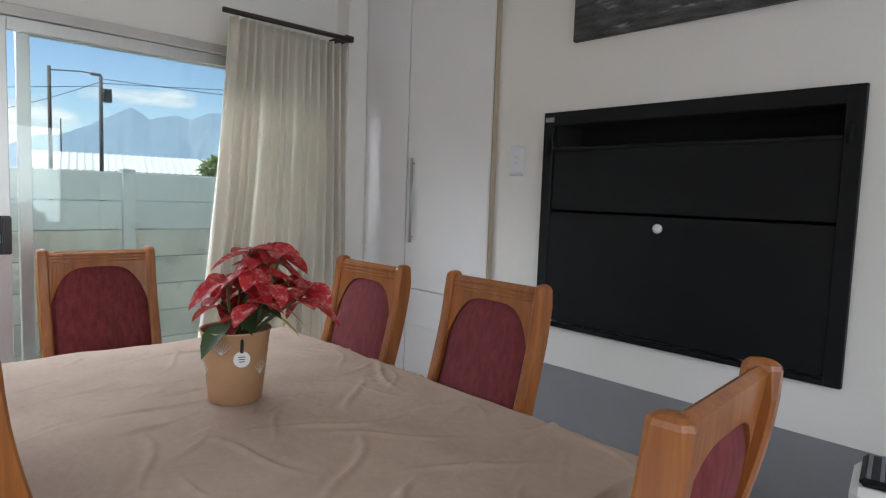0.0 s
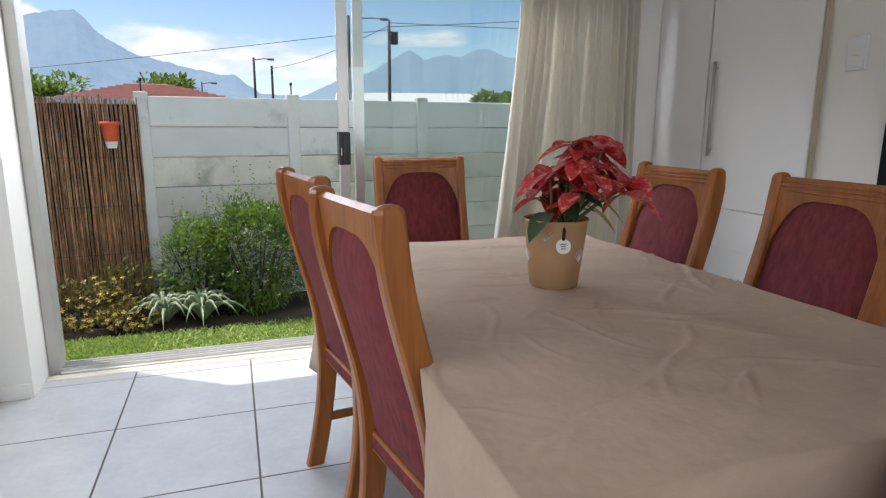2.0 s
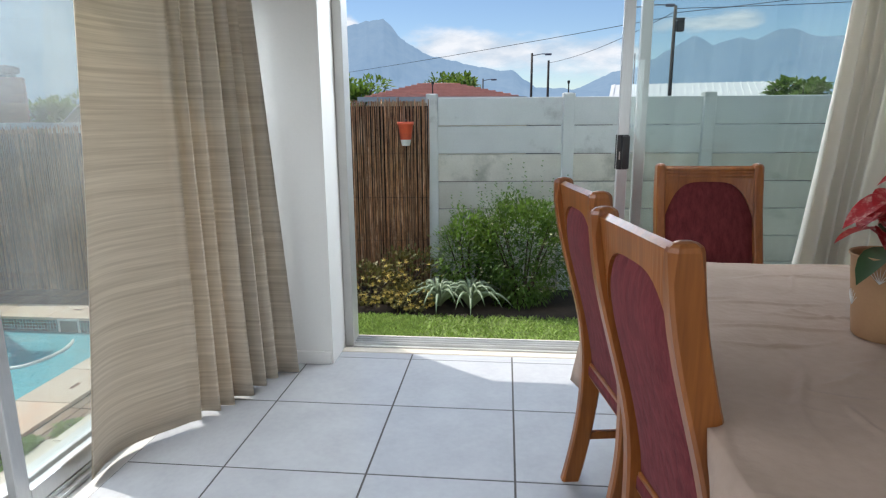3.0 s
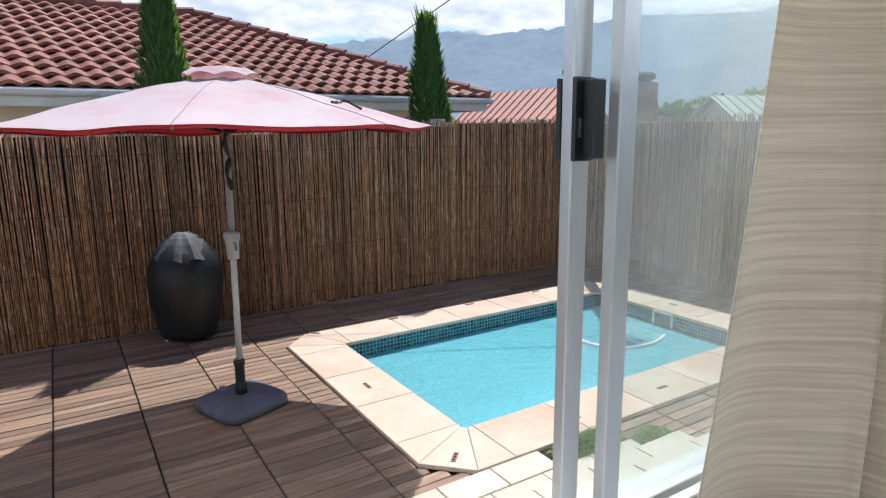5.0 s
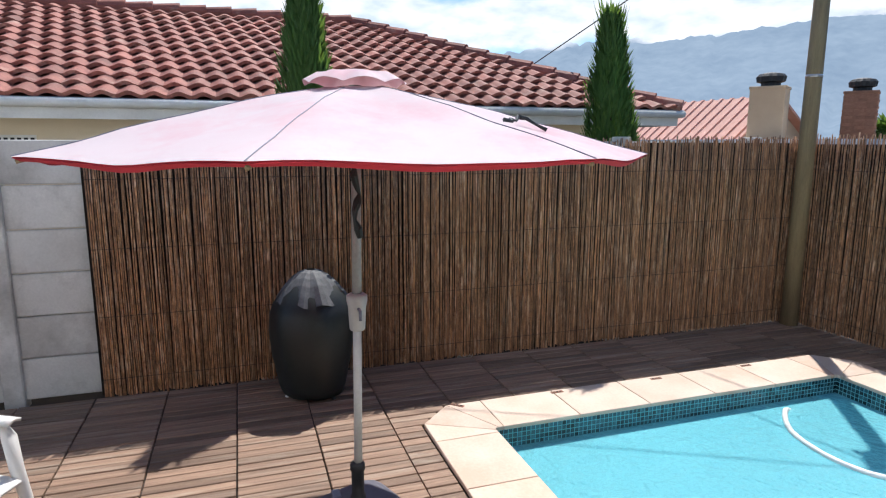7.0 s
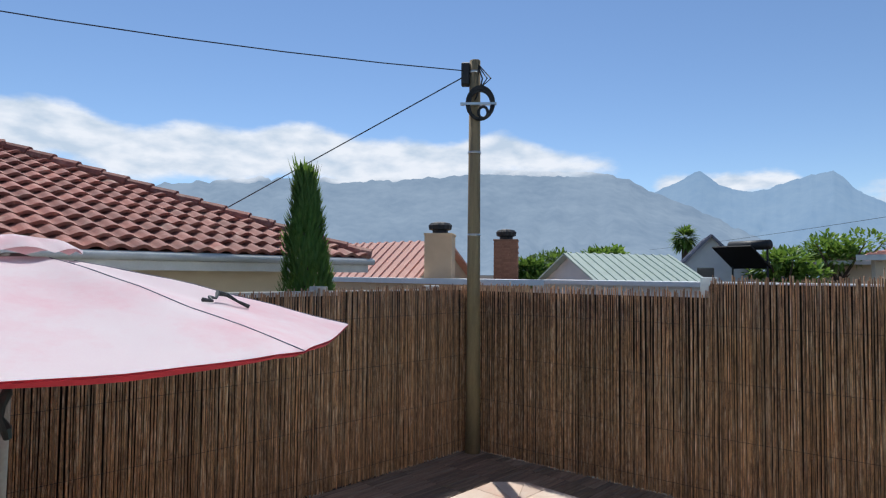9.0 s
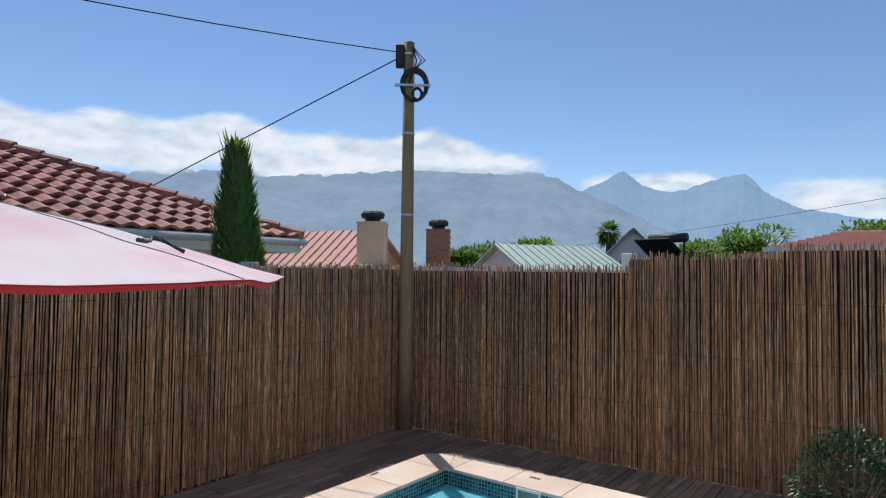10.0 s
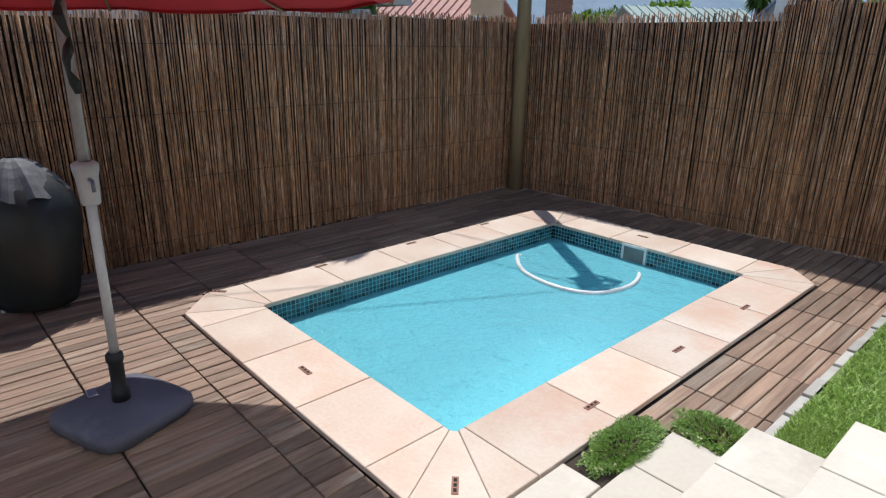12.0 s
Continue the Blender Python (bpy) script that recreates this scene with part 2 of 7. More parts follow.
M_DKLEAF = mat("dark_leaf", (0.03, 0.07, 0.02), (0.02, 0.05, 0.015), 0.45, 10, 60, 0.05)
M_STEM = mat("stem", (0.10, 0.13, 0.05), (0.08, 0.1, 0.04), 0.7)
M_BARK = mat("bark", (0.10, 0.07, 0.05), (0.07, 0.05, 0.035), 0.9)



def per_island(m):
    """Vary by piece of the mesh in place of by object."""
    t = m.node_tree
    g = t.nodes.new("ShaderNodeNewGeometry")
    for n in list(t.nodes):
        if n.type == "OBJECT_INFO":
            for l in list(t.links):
                if l.from_node == n:
                    to = l.to_socket
                    t.links.remove(l)
                    t.links.new(g.outputs["Random Per Island"], to)


for green in (M_GRASS, M_LEAF, M_LEAFB):
    per_island(green)


def see_through(m, amount, tint):
    """Let some light through a cloth."""
    t = m.node_tree
    out, b = t.nodes["Material Output"], t.nodes["Principled BSDF"]
    tl, mx = t.nodes.new("ShaderNodeBsdfTranslucent"), t.nodes.new("ShaderNodeMixShader")
    tl.inputs[0].default_value = rgb(tint)
    mx.inputs[0].default_value = amount
    t.links.new(b.outputs[0], mx.inputs[1])
    t.links.new(tl.outputs[0], mx.inputs[2])
    t.links.new(mx.outputs[0], out.inputs[0])


see_through(M_CURT1, 0.42, (0.92, 0.87, 0.79))
see_through(M_CURT2, 0.34, (0.70, 0.61, 0.47))
see_through(M_CANOPY, 0.12, (0.75, 0.25, 0.25))
see_through(M_REDLEAF, 0.2, (0.6, 0.03, 0.03))
for leafy in (M_LEAF, M_LEAFB, M_GRASS, M_CYP):
    see_through(leafy, 0.3, (0.25, 0.40, 0.06))

# added fill lamps: over both doors, and behind an unseen back window
def fill_lamp(name, m, sx, sy, watts, colour):
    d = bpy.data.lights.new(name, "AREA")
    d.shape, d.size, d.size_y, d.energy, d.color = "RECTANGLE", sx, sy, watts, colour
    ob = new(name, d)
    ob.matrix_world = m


fill_lamp("fill_light_back_wall", look((0.1, -3.74, 1.45), (0.1, 0.0, 1.2)), 2.9, 1.35, 42, (0.88, 0.94, 1.0))
fill_lamp("sky_fill_garden_door", look((-0.1, 3.22, 2.33), (-0.1, 1.4, 0.6)), 2.3, 0.3, 84, (0.85, 0.93, 1.0))
fill_lamp("sky_fill_pool_door", look((-2.5, 0.7, 2.25), (-0.9, 0.7, 0.7)), 3.2, 0.3, 74, (0.85, 0.93, 1.0))


# ---- mesh helpers ----
def empty(name, loc=(0, 0, 0), rz=0.0, **tags):
    ob = new(name)
    ob.empty_display_size = 0.1
    ob.matrix_world = pose(*loc, 0, 0, rz)
    return tagged(ob, **tags)


def part(name, bm, material, parent=None, label="", smooth=False, loc=None, **tags):
    me = bpy.data.meshes.new(name)
    bm.to_mesh(me)
    bm.free()
    if smooth:
        for p in me.polygons:
            p.use_smooth = True
    for m in material if isinstance(material, (list, tuple)) else (material,):
        me.materials.append(m)
    ob = new(name, me)
    if parent:
        ob.parent = parent
    if loc:
        ob.location = loc
    return tagged(ob, label=label, **tags)


def piece(name, me, parent, m):
    ob = new(name, me)
    ob.parent = parent
    ob.matrix_basis = m
    return ob


def mesh_of(name, bm, material, smooth=False):
    me = bpy.data.meshes.new(name)
    bm.to_mesh(me)
    bm.free()
    me.materials.append(material)
    if smooth:
        for p in me.polygons:
            p.use_smooth = True
    return me


def box(bm, x0, x1, y0, y1, z0, z1, bevel=0.0, m=None, seg=1):
    r = bmesh.ops.create_cube(bm, size=1.0)
    vs = r["verts"]
    for v in vs:
        v.co = Vector(((x0 + x1) / 2 + v.co.x * (x1 - x0), (y0 + y1) / 2 + v.co.y * (y1 - y0), (z0 + z1) / 2 + v.co.z * (z1 - z0)))
    if bevel:
        es = list({e for v in vs for e in v.link_edges})
        g = bmesh.ops.bevel(bm, geom=es, offset=bevel, segments=seg, affect="EDGES", profile=0.5)
        vs = list({v for f in g["faces"] for v in f.verts} | {v for v in vs if v.is_valid})
    if m is not None:
        bmesh.ops.transform(bm, matrix=m, verts=[v for v in vs if v.is_valid])
    return bm


def boxes(*args, bevel=0.0):
    bm = bmesh.new()
    for a in args:
        box(bm, *a, bevel=bevel)
    return bm


def tube(bm, pts, radii, sides=8, caps=True):
    """A round tube through pts with a radius at each."""
    pts = [Vector(p) for p in pts]
    if not hasattr(radii, "__len__"):
        radii = [radii] * len(pts)
    rings = []
    for i, p in enumerate(pts):
        d = (pts[min(i + 1, len(pts) - 1)] - pts[max(i - 1, 0)]).normalized()
        a = d.cross(Vector((0, 0, 1)) if abs(d.z) < 0.9 else Vector((1, 0, 0))).normalized()
        b = d.cross(a)
        rings.append([bm.verts.new(p + radii[i] * (math.cos(2 * math.pi * k / sides) * a + math.sin(2 * math.pi * k / sides) * b)) for k in range(sides)])
    for r0, r1 in zip(rings, rings[1:]):
        for k in range(sides):
            bm.faces.new((r0[k], r0[(k + 1) % sides], r1[(k + 1) % sides], r1[k]))
    if caps:
        bm.faces.new(rings[0][::-1])
        bm.faces.new(rings[-1])
    return bm


def lathe(bm, prof, sides=24, cap=True, squash=None):
    """Turn a profile of (radius, z) about z."""
    rings = []
    for r, z in prof:
        ring = []
        for k in range(sides):
            a = 2 * math.pi * k / sides
            q = squash(a, z) if squash else 1.0
            ring.append(bm.verts.new((r * q * math.cos(a), r * q * math.sin(a), z)))
        rings.append(ring)
    for r0, r1 in zip(rings, rings[1:]):
        for k in range(sides):
            bm.faces.new((r0[k], r0[(k + 1) % sides], r1[(k + 1) % sides], r1[k]))
    if cap:
        bm.faces.new(rings[0][::-1])
        bm.faces.new(rings[-1])
    return bm


def prism(bm, poly, z0, z1):
    """An upright prism over a polygon (counter-clockwise)."""
    lo = [bm.verts.new((x, y, z0)) for x, y in poly]
    hi = [bm.verts.new((x, y, z1)) for x, y in poly]
    n = len(poly)
    bm.faces.new(lo[::-1])
    bm.faces.new(hi)
    for k in range(n):
        bm.faces.new((lo[k], lo[(k + 1) % n], hi[(k + 1) % n], hi[k]))
    return bm


def leaf_at(bm, p, d, up, length, width, fold=0.25, droop=0.2, rows=2):
    """A folded leaf blade from p along d."""
    d, up = Vector(d).normalized(), Vector(up)
    side = d.cross(up).normalized()
    nrm = side.cross(d).normalized()
    prev = None
    for i in range(rows + 2):
        s = i / (rows + 1)
        c = Vector(p) + d * length * s - Vector((0, 0, 1)) * droop * length * s * s
        w = width * 0.5 * (math.sin(math.pi * min(1, 0.08 + s * 0.92)) ** 0.8)
        row = [bm.verts.new(c - side * w + nrm * w * fold), bm.verts.new(c), bm.verts.new(c + side * w + nrm * w * fold)]
        if prev:
            bm.faces.new((prev[0], prev[1], row[1], row[0]))
            bm.faces.new((prev[1], prev[2], row[2], row[1]))
        prev = row


RND = random.Random(7)

# ---- room shell ----
XE, XW, XWO = 2.00, -1.93, -2.22        # inner east face, inner and outer west faces
YN, YNO, YS = 2.62, 2.90, -3.6          # inner and outer north faces, inner south face
ZC, ZH = 2.62, 2.10                     # ceiling, door heads
DK, GZ, CP = -0.535, -0.46, -0.515        # deck, garden, coping heights

part("wall_east", boxes((XE, XE + 0.25, YS - 0.25, -0.05, -0.62, ZC), (XE, XE + 0.25, 1.135, YNO, -0.62, ZC), (XE, XE + 0.25, -0.05, 1.135, -0.62, 0.76), (XE, XE + 0.25, -0.05, 1.135, 1.69, ZC), (XE + 0.22, XE + 0.25, -0.05, 1.135, 0.76, 1.69)), M_WALL, label="off-white painted plaster wall round the built-in barbecue", kind="structure", category="wall")
# the window opening in this wall is added, out of view, for a fill lamp
part("wall_south", boxes((XWO, -1.4, YS - 0.25, YS, -0.62, ZC), (1.6, XE, YS - 0.25, YS, -0.62, ZC), (-1.4, 1.6, YS - 0.25, YS, -0.62, 0.75), (-1.4, 1.6, YS - 0.25, YS, 2.15, ZC)), M_WALL, label="off-white painted plaster wall with an added, unseen window opening", kind="structure", category="wall")
# the piece from x 1.83 is added behind the curtain to block stray light
part("wall_north", boxes((XWO, -1.40, YN - 0.17, YNO, -0.62, ZC), (1.78, XE, YN + 0.14, YNO, -0.62, ZC), (1.83, XE, YN - 0.03, YN + 0.14, 0.0, ZC), (-1.40, XE, YN + 0.10, YNO, ZH + 0.02, ZC), (-1.40, 1.78, YN, YNO, -0.62, -0.012)), M_WALL, label="white painted wall with a wide sliding-door opening", kind="structure", category="wall")
part("wall_west", boxes((XWO, XW, YS, -1.0, -0.62, ZC), (XWO, XW, -1.0, YN - 0.17, ZH + 0.02, ZC), (XWO, XW, -1.0, YN - 0.17, -0.62, -0.012)), M_WALL, label="white painted wall with a sliding door towards the pool", kind="structure", category="wall")
part("ceiling", boxes((XWO, XE, YS, YNO, ZC, ZC + 0.12)), M_CEIL, label="flat white ceiling", kind="structure", category="ceiling")
# overhang out of view, its reach set to trim the floor's sun patch
part("eave_soffit", boxes((XWO, XE + 1.0, YNO, YNO + 0.25, 2.42, 2.5)), M_WHITEH, label="unseen white roof overhang outside the sliding doors, trimming the sun", kind="structure", category="roof overhang")
part("house_wall_outer", boxes((XE + 0.25, XE + 6, YNO - 0.2, YNO, -0.62, 2.6), (XWO, XWO + 0.2, -9, YS - 0.25, -0.62, 2.6)), M_WHITEH, label="white outer wall of the house", kind="structure", category="wall")

# floor slab with single tiles
floor = part("floor", boxes((XW, XE, YS, YN, -0.12, -0.0015)), M_GROUT, label="light grey floor tiles with dark grout joints", kind="structure", category="floor")

# skirting
part("baseboard", boxes((-1.96, -1.408, YN - 0.184, YN - 0.171, 0.0, 0.07), (-1.4195, -1.408, YN - 0.17, YN - 0.02, 0.0, 0.07), (XE - 0.015, XE - 0.002, YS, -0.4, 0.0, 0.08), bevel=0.002), M_WALL, label="painted skirting at the foot of the walls", kind="structure", category="skirting")

# hearth ledge and grey lower wall under the barbecue
part("ledge_wall", boxes((XE - 0.004, XE - 0.001, -1.2, 1.60, 0.0, 0.565)), M_LOWWALL, label="grey painted band at the foot of the wall", kind="structure", category="wall")


def braai():
    """The black built-in barbecue door set flush in the wall."""
    x = XE
    b = empty("built_in_barbecue", (x, 0.537, 0.752), label="black steel built-in barbecue with a closed lid set in the wall", category="barbecue")
    y0, y1, z0, z1 = -0.636, 0.636, 0.0, 0.99
    f = 0.055
    part("frame", boxes((-0.022, 0.0, y0, y0 + f, z0, z1), (-0.022, 0.0, y1 - f, y1, z0, z1), (-0.022, 0.0, y0 + f, y1 - f, z1 - 0.06, z1), (-0.022, 0.0, y0 + f, y1 - f, z0, z0 + 0.02), bevel=0.002), M_BLACK, b)
    part("upper_flap", boxes((-0.012, 0.004, y0 + f, y1 - f, 0.545, 0.83), bevel=0.003), M_BLACK, b)
    part("lower_flap", boxes((-0.017, 0.0, y0 + f - 0.01, y1 - 0.005, 0.03, 0.535), bevel=0.003), M_BLACK, b)
    part("smoke_slot", boxes((0.20, 0.21, y0 + f, y1 - f, 0.03, 0.945), (0.005, 0.20, y0 + f + 0.005, y1 - f - 0.005, 0.935, 0.945), (0.02, 0.20, y0 + f + 0.005, y1 - f - 0.005, 0.70, 0.71)), M_SOOT_AND_SLOT, b, "deep soot-black opening above the flap")
    part("hood_side", boxes((0.001, 0.21, y0 + f - 0.004, y0 + f + 0.004, 0.03, 0.945)), M_SOOT_AND_SLOT, b)
    part("hood_side", boxes((0.001, 0.21, y1 - f - 0.004, y1 - f + 0.004, 0.03, 0.945)), M_SOOT_AND_SLOT, b)
    part("handle_rail", boxes((-0.022, -0.012, y0 + f, y1 - f, 0.815, 0.83), bevel=0.002), M_BLACK, b)
    kb = bmesh.new()
    bmesh.ops.create_uvsphere(kb, u_segments=20, v_segments=12, radius=0.019)
    bmesh.ops.transform(kb, matrix=Matrix.Translation((-0.04, 0.03, 0.488)), verts=kb.verts)
    knob = part("knob", kb, M_WHITEP, b, "round white knob", smooth=True)
    sb = bmesh.new()
    tube(sb, [(-0.014, 0.03, 0.488), (-0.03, 0.03, 0.488)], 0.008, 10)
    part("stem", sb, M_STEEL, knob)
    for yy in (y0 + 0.035, y1 - 0.03):
        hb = bmesh.new()
        tube(hb, [(-0.025, yy, 0.80), (-0.025, yy, 0.87)], 0.009, 10)
        part("hinge", hb, M_BLACK, b, smooth=True)
    part("maker_plate", boxes((-0.026, -0.0221, y1 - 0.06, y1 - 0.012, 0.945, 0.968)), M_GREYP, b, "small grey plate with raised bars")
    for k in range(3):
        part("bar", boxes((-0.028, -0.0262, y1 - 0.058, y1 - 0.014, 0.949 + k * 0.006, 0.951 + k * 0.006)), M_WHITEP, b)


braai()


def cupboard(y0, y1, handle):
    c = empty("cupboard_unit", (XE, (y0 + y1) / 2, 0), label="tall white laminate built-in cupboard with a bar handle" if handle else "tall plain white laminate built-in cupboard panel", category="cupboard", group="built-in cupboards")
    w = (y1 - y0) / 2
    part("carcass", boxes((-0.012, 0.0, -w, w, 0.08, 2.6)), M_CUP, c)
    part("door", boxes((-0.030, -0.013, -w + 0.003, w - 0.003, 0.80, 2.6), bevel=0.002), M_CUP, c)
    part("drawer_front", boxes((-0.030, -0.013, -w + 0.003, w - 0.003, 0.585, 0.794), bevel=0.002), M_CUP, c)
    part("plinth", boxes((-0.010, -0.001, -w, w, 0.0, 0.58)), M_LOWWALL, c, "grey plinth below the door")
    if handle:
        hb = bmesh.new()
        tube(hb, [(-0.05, w - 0.062, 1.068), (-0.05, w - 0.062, 1.556)], 0.0085, 10)
        h = part("handle", hb, M_BAR, c, "brushed steel bar handle", smooth=True)
        for z in (1.10, 1.525):
            pb = bmesh.new()
            tube(pb, [(-0.03, w - 0.062, z), (-0.05, w - 0.062, z)], 0.005, 8)
            part("standoff", pb, M_STEEL, h, smooth=True)


cupboard(2.165, 2.588, False)
cupboard(1.495, 2.16, True)
part("cupboard_edge_trim", boxes((XE - 0.034, XE - 0.0005, 1.483, 1.493, 0.58, 2.6), bevel=0.002), mat("trim_brown", (0.42, 0.35, 0.26), (0.36, 0.30, 0.22), 0.5), label="thin brown edge strip beside the cupboard", kind="structure", category="trim")


def switch():
    s = empty("light_switch", (XE, 1.344, 1.527), label="white single light switch on the wall", category="switch")
    part("plate", boxes((-0.010, 0.0, -0.047, 0.047, -0.072, 0.072), bevel=0.004), M_SWITCH, s)
    part("cover_frame", boxes((-0.013, -0.009, -0.036, 0.036, -0.058, 0.058), bevel=0.002), M_SWITCH, s)
    part("rocker", boxes((-0.018, -0.012, -0.013, 0.013, -0.012, 0.018), bevel=0.003), M_WHITEP, s)


switch()


def painting():
    p = empty("painting", (XE, 0.39, 2.362), label="black and white landscape canvas on the wall", category="painting")
    part("canvas", boxes((-0.030, -0.002, -0.64, 0.64, -0.32, 0.32), bevel=0.004), M_ART, p)


M_ART = mat("landscape_canvas", (0.02, 0.02, 0.02), (0.10, 0.10, 0.10), 0.6, 9, 60, 0.1, stretch=(1, 1, 5), wear=(0.5, 0.5, 0.5), wear_amount=0.2)
painting()


# ---- sliding doors ----
def sliding_door(name, m, width, stiles, handle, head, label, glass):
    """Local x runs along the opening, y points outside, z up. stiles: (x, y) of the meeting stiles."""
    d = empty(name, label=label, category="sliding door", kind="structure")
    d.matrix_world = m
    fr = 0.05
    part("frame_jamb", boxes((0, fr, -0.06, 0.06, 0, head), bevel=0.003), M_ALUW, d)
    part("frame_jamb", boxes((width - fr, width, -0.06, 0.06, 0, head), bevel=0.003), M_ALUW, d)
    part("frame_head", boxes((fr, width - fr, -0.06, 0.06, head - 0.05, head), bevel=0.003), M_ALUW, d)
    part("frame_sill", boxes((fr, width - fr, -0.075, 0.075, -0.006, 0.012), bevel=0.002), M_ALUW, d)
    for yy in (-0.05, -0.018, 0.018, 0.05):
        part("rail", boxes((fr, width - fr, yy - 0.003, yy + 0.003, 0.012, 0.028)), M_ALU, d)
    for n, (x, y) in enumerate(stiles):
        x1 = width - fr - 0.005
        leaf = part("panel", boxes((x, x + 0.055, y - 0.017, y + 0.017, 0.028, head - 0.052), (x1 - 0.05, x1, y - 0.017, y + 0.017, 0.028, head - 0.052), (x + 0.055, x1 - 0.05, y - 0.017, y + 0.017, 0.028, 0.095), (x + 0.055, x1 - 0.05, y - 0.017, y + 0.017, head - 0.11, head - 0.052), bevel=0.003), M_ALU, d, "natural aluminium sliding panel")
        pane = part("pane", boxes((x + 0.05, x1 - 0.045, y - 0.003, y + 0.003, 0.09, head - 0.105)), glass, leaf, "clear glass pane")
        pane.visible_shadow = False
        if n == handle:
            for s in (-1, 1):
                hb = bmesh.new()
                ya = y + s * 0.018
                box(hb, x - 0.004, x + 0.052, min(ya, ya + s * 0.012), max(ya, ya + s * 0.012), 1.01, 1.185, bevel=0.002)
                dp = 0.018 if s > 0 else 0.045
                box(hb, x + 0.018, x + 0.052, min(ya + s * 0.01, ya + s * dp), max(ya + s * 0.01, ya + s * dp), 1.015, 1.18, bevel=0.003)
                part("handle", hb, M_HANDLE, leaf, "black pull handle")
                part("latch", boxes((x + 0.006, x + 0.012, min(ya + s * 0.012, ya + s * 0.015), max(ya + s * 0.012, ya + s * 0.015), 1.06, 1.10)), M_STEEL, leaf)
    return d


door_1 = sliding_door("door_1", pose(-1.40, 2.76, 0), 3.18, ((1.465, -0.028), (1.56, 0.028)), 0, ZH + 0.02, "open aluminium sliding glass door to the garden", M_GLASS)
door_2 = sliding_door("door_2", pose(-2.085, -1.0, 0) @ Matrix(((0, -1, 0, 0), (1, 0, 0, 0), (0, 0, 1, 0), (0, 0, 0, 1))), 3.45, ((1.985, 0.028), (2.065, -0.03)), 0, ZH + 0.02, "open aluminium sliding glass door to the pool terrace", M_GLASSD)
part("door_sill_pool", boxes((-2.30, XW - 0.002, -1.0, 2.45, -0.011, -0.006), bevel=0.001), M_ALUW, label="flat aluminium threshold under the sliding door", kind="structure", category="sill")
part("door_sill_garden", boxes((-1.40, 1.78, YN + 0.002, 2.685, -0.011, 0.004), (-1.40, 1.78, 2.905, 2.955, -0.62, -0.02), bevel=0.004), M_STEP, label="pale stone threshold outside the sliding door", kind="structure", category="sill")
part("outer_window_trim", boxes((XW + 0.001, XW + 0.02, 2.38, 2.452, 0, ZH)), M_WALL, label="white plaster edge beside the pool door", kind="structure", category="trim")


# ---- curtains ----
def curtain(name, pts_top, pts_bot, z0, z1, folds, depth, material, label, seed, lead=0.0):
    """Pleated cloth between a top line and a wider bottom line; lead: share of the width that hangs flat."""
    c = empty(name, (pts_bot[0][0], pts_bot[0][1], z0), label=label, category="curtain")
    rn = random.Random(seed)
    ph = [rn.uniform(-0.5, 0.5) for _ in range(folds + 2)]
    amp = [rn.uniform(0.4, 1.45) for _ in range(folds + 2)]
    nu, nv = folds * 12, 26
    bm = bmesh.new()
    grid = []
    o = Vector((pts_bot[0][0], pts_bot[0][1], z0))
    for j in range(nv + 1):
        v = j / nv
        row = []
        for i in range(nu + 1):
            u = i / nu
            k = u * folds if not lead else (0.55 * u / lead if u < lead else 0.55 + (u - lead) / (1 - lead) * (folds - 0.55))
            ki = int(min(k, folds - 1e-6))
            fr = k - ki
            fr2 = fr * fr * (3 - 2 * fr)
            w = amp[ki] * (1 - fr2) + amp[ki + 1] * fr2
            p = ph[ki] * (1 - fr2) + ph[ki + 1] * fr2
            a = Vector(pts_top[0]).lerp(Vector(pts_top[1]), u)
            b = Vector(pts_bot[0]).lerp(Vector(pts_bot[1]), u)
            s = 1 - v
            q = a.lerp(b, s ** 1.3)
            along = (b - a) if (b - a).length > 9 else (Vector(pts_bot[1]) - Vector(pts_bot[0]))
            nrm = Vector((-along.y, along.x)).normalized()
            d = depth * w * (0.45 + 0.55 * s) * math.sin(2 * math.pi * (k + 0.22 * p * s))
            d += 0.25 * depth * math.sin(2 * math.pi * k * 2.0 + 3 * v + p * 4) * (0.25 + v * 0.5)
            sh = 0.02 * math.sin(3 * v + k) * s
            q = q + nrm * d + along.normalized() * sh
            row.append(bm.verts.new(Vector((q.x, q.y, z0 + (z1 - z0) * v + 0.012 * math.sin(k * 1.7) * s)) - o))
        grid.append(row)
    for j in range(nv):
        for i in range(nu):
            bm.faces.new((grid[j][i], grid[j][i + 1], grid[j + 1][i + 1], grid[j + 1][i]))
    cl = part("cloth", bm, material, c, smooth=True)
    so = cl.modifiers.new("thick", "SOLIDIFY")
    so.thickness = 0.004
    return c


curtain("curtain", ((1.04, 2.49), (1.80, 2.57)), ((0.80, 2.46), (1.82, 2.57)), 0.03, 2.23, 15, 0.052, M_CURT1, "cream pleated curtain hanging beside the garden door", 3)
rod = empty("curtain_rod", (1.0, 2.49, 2.25), label="dark curtain rail above the garden door", category="curtain rail")
rb = bmesh.new()
tube(rb, [(0, 0, 0), (0.76, 0, 0)], 0.014, 10)
part("rail", rb, M_ROD, rod, smooth=True)
part("bracket", boxes((0.74, 0.76, -0.01, 0.18, -0.02, 0.02)), M_ROD, rod)
part("finial", boxes((0.76, 0.79, -0.018, 0.018, -0.018, 0.018), bevel=0.004), M_ROD, rod)
curtain("curtain", ((-1.99, 1.62), (-1.72, 2.36)), ((-1.97, 1.31), (-1.61, 2.36)), 0.015, 2.23, 7, 0.06, M_CURT2, "beige striped woven curtain hanging beside the pool door", 11, 0.40)
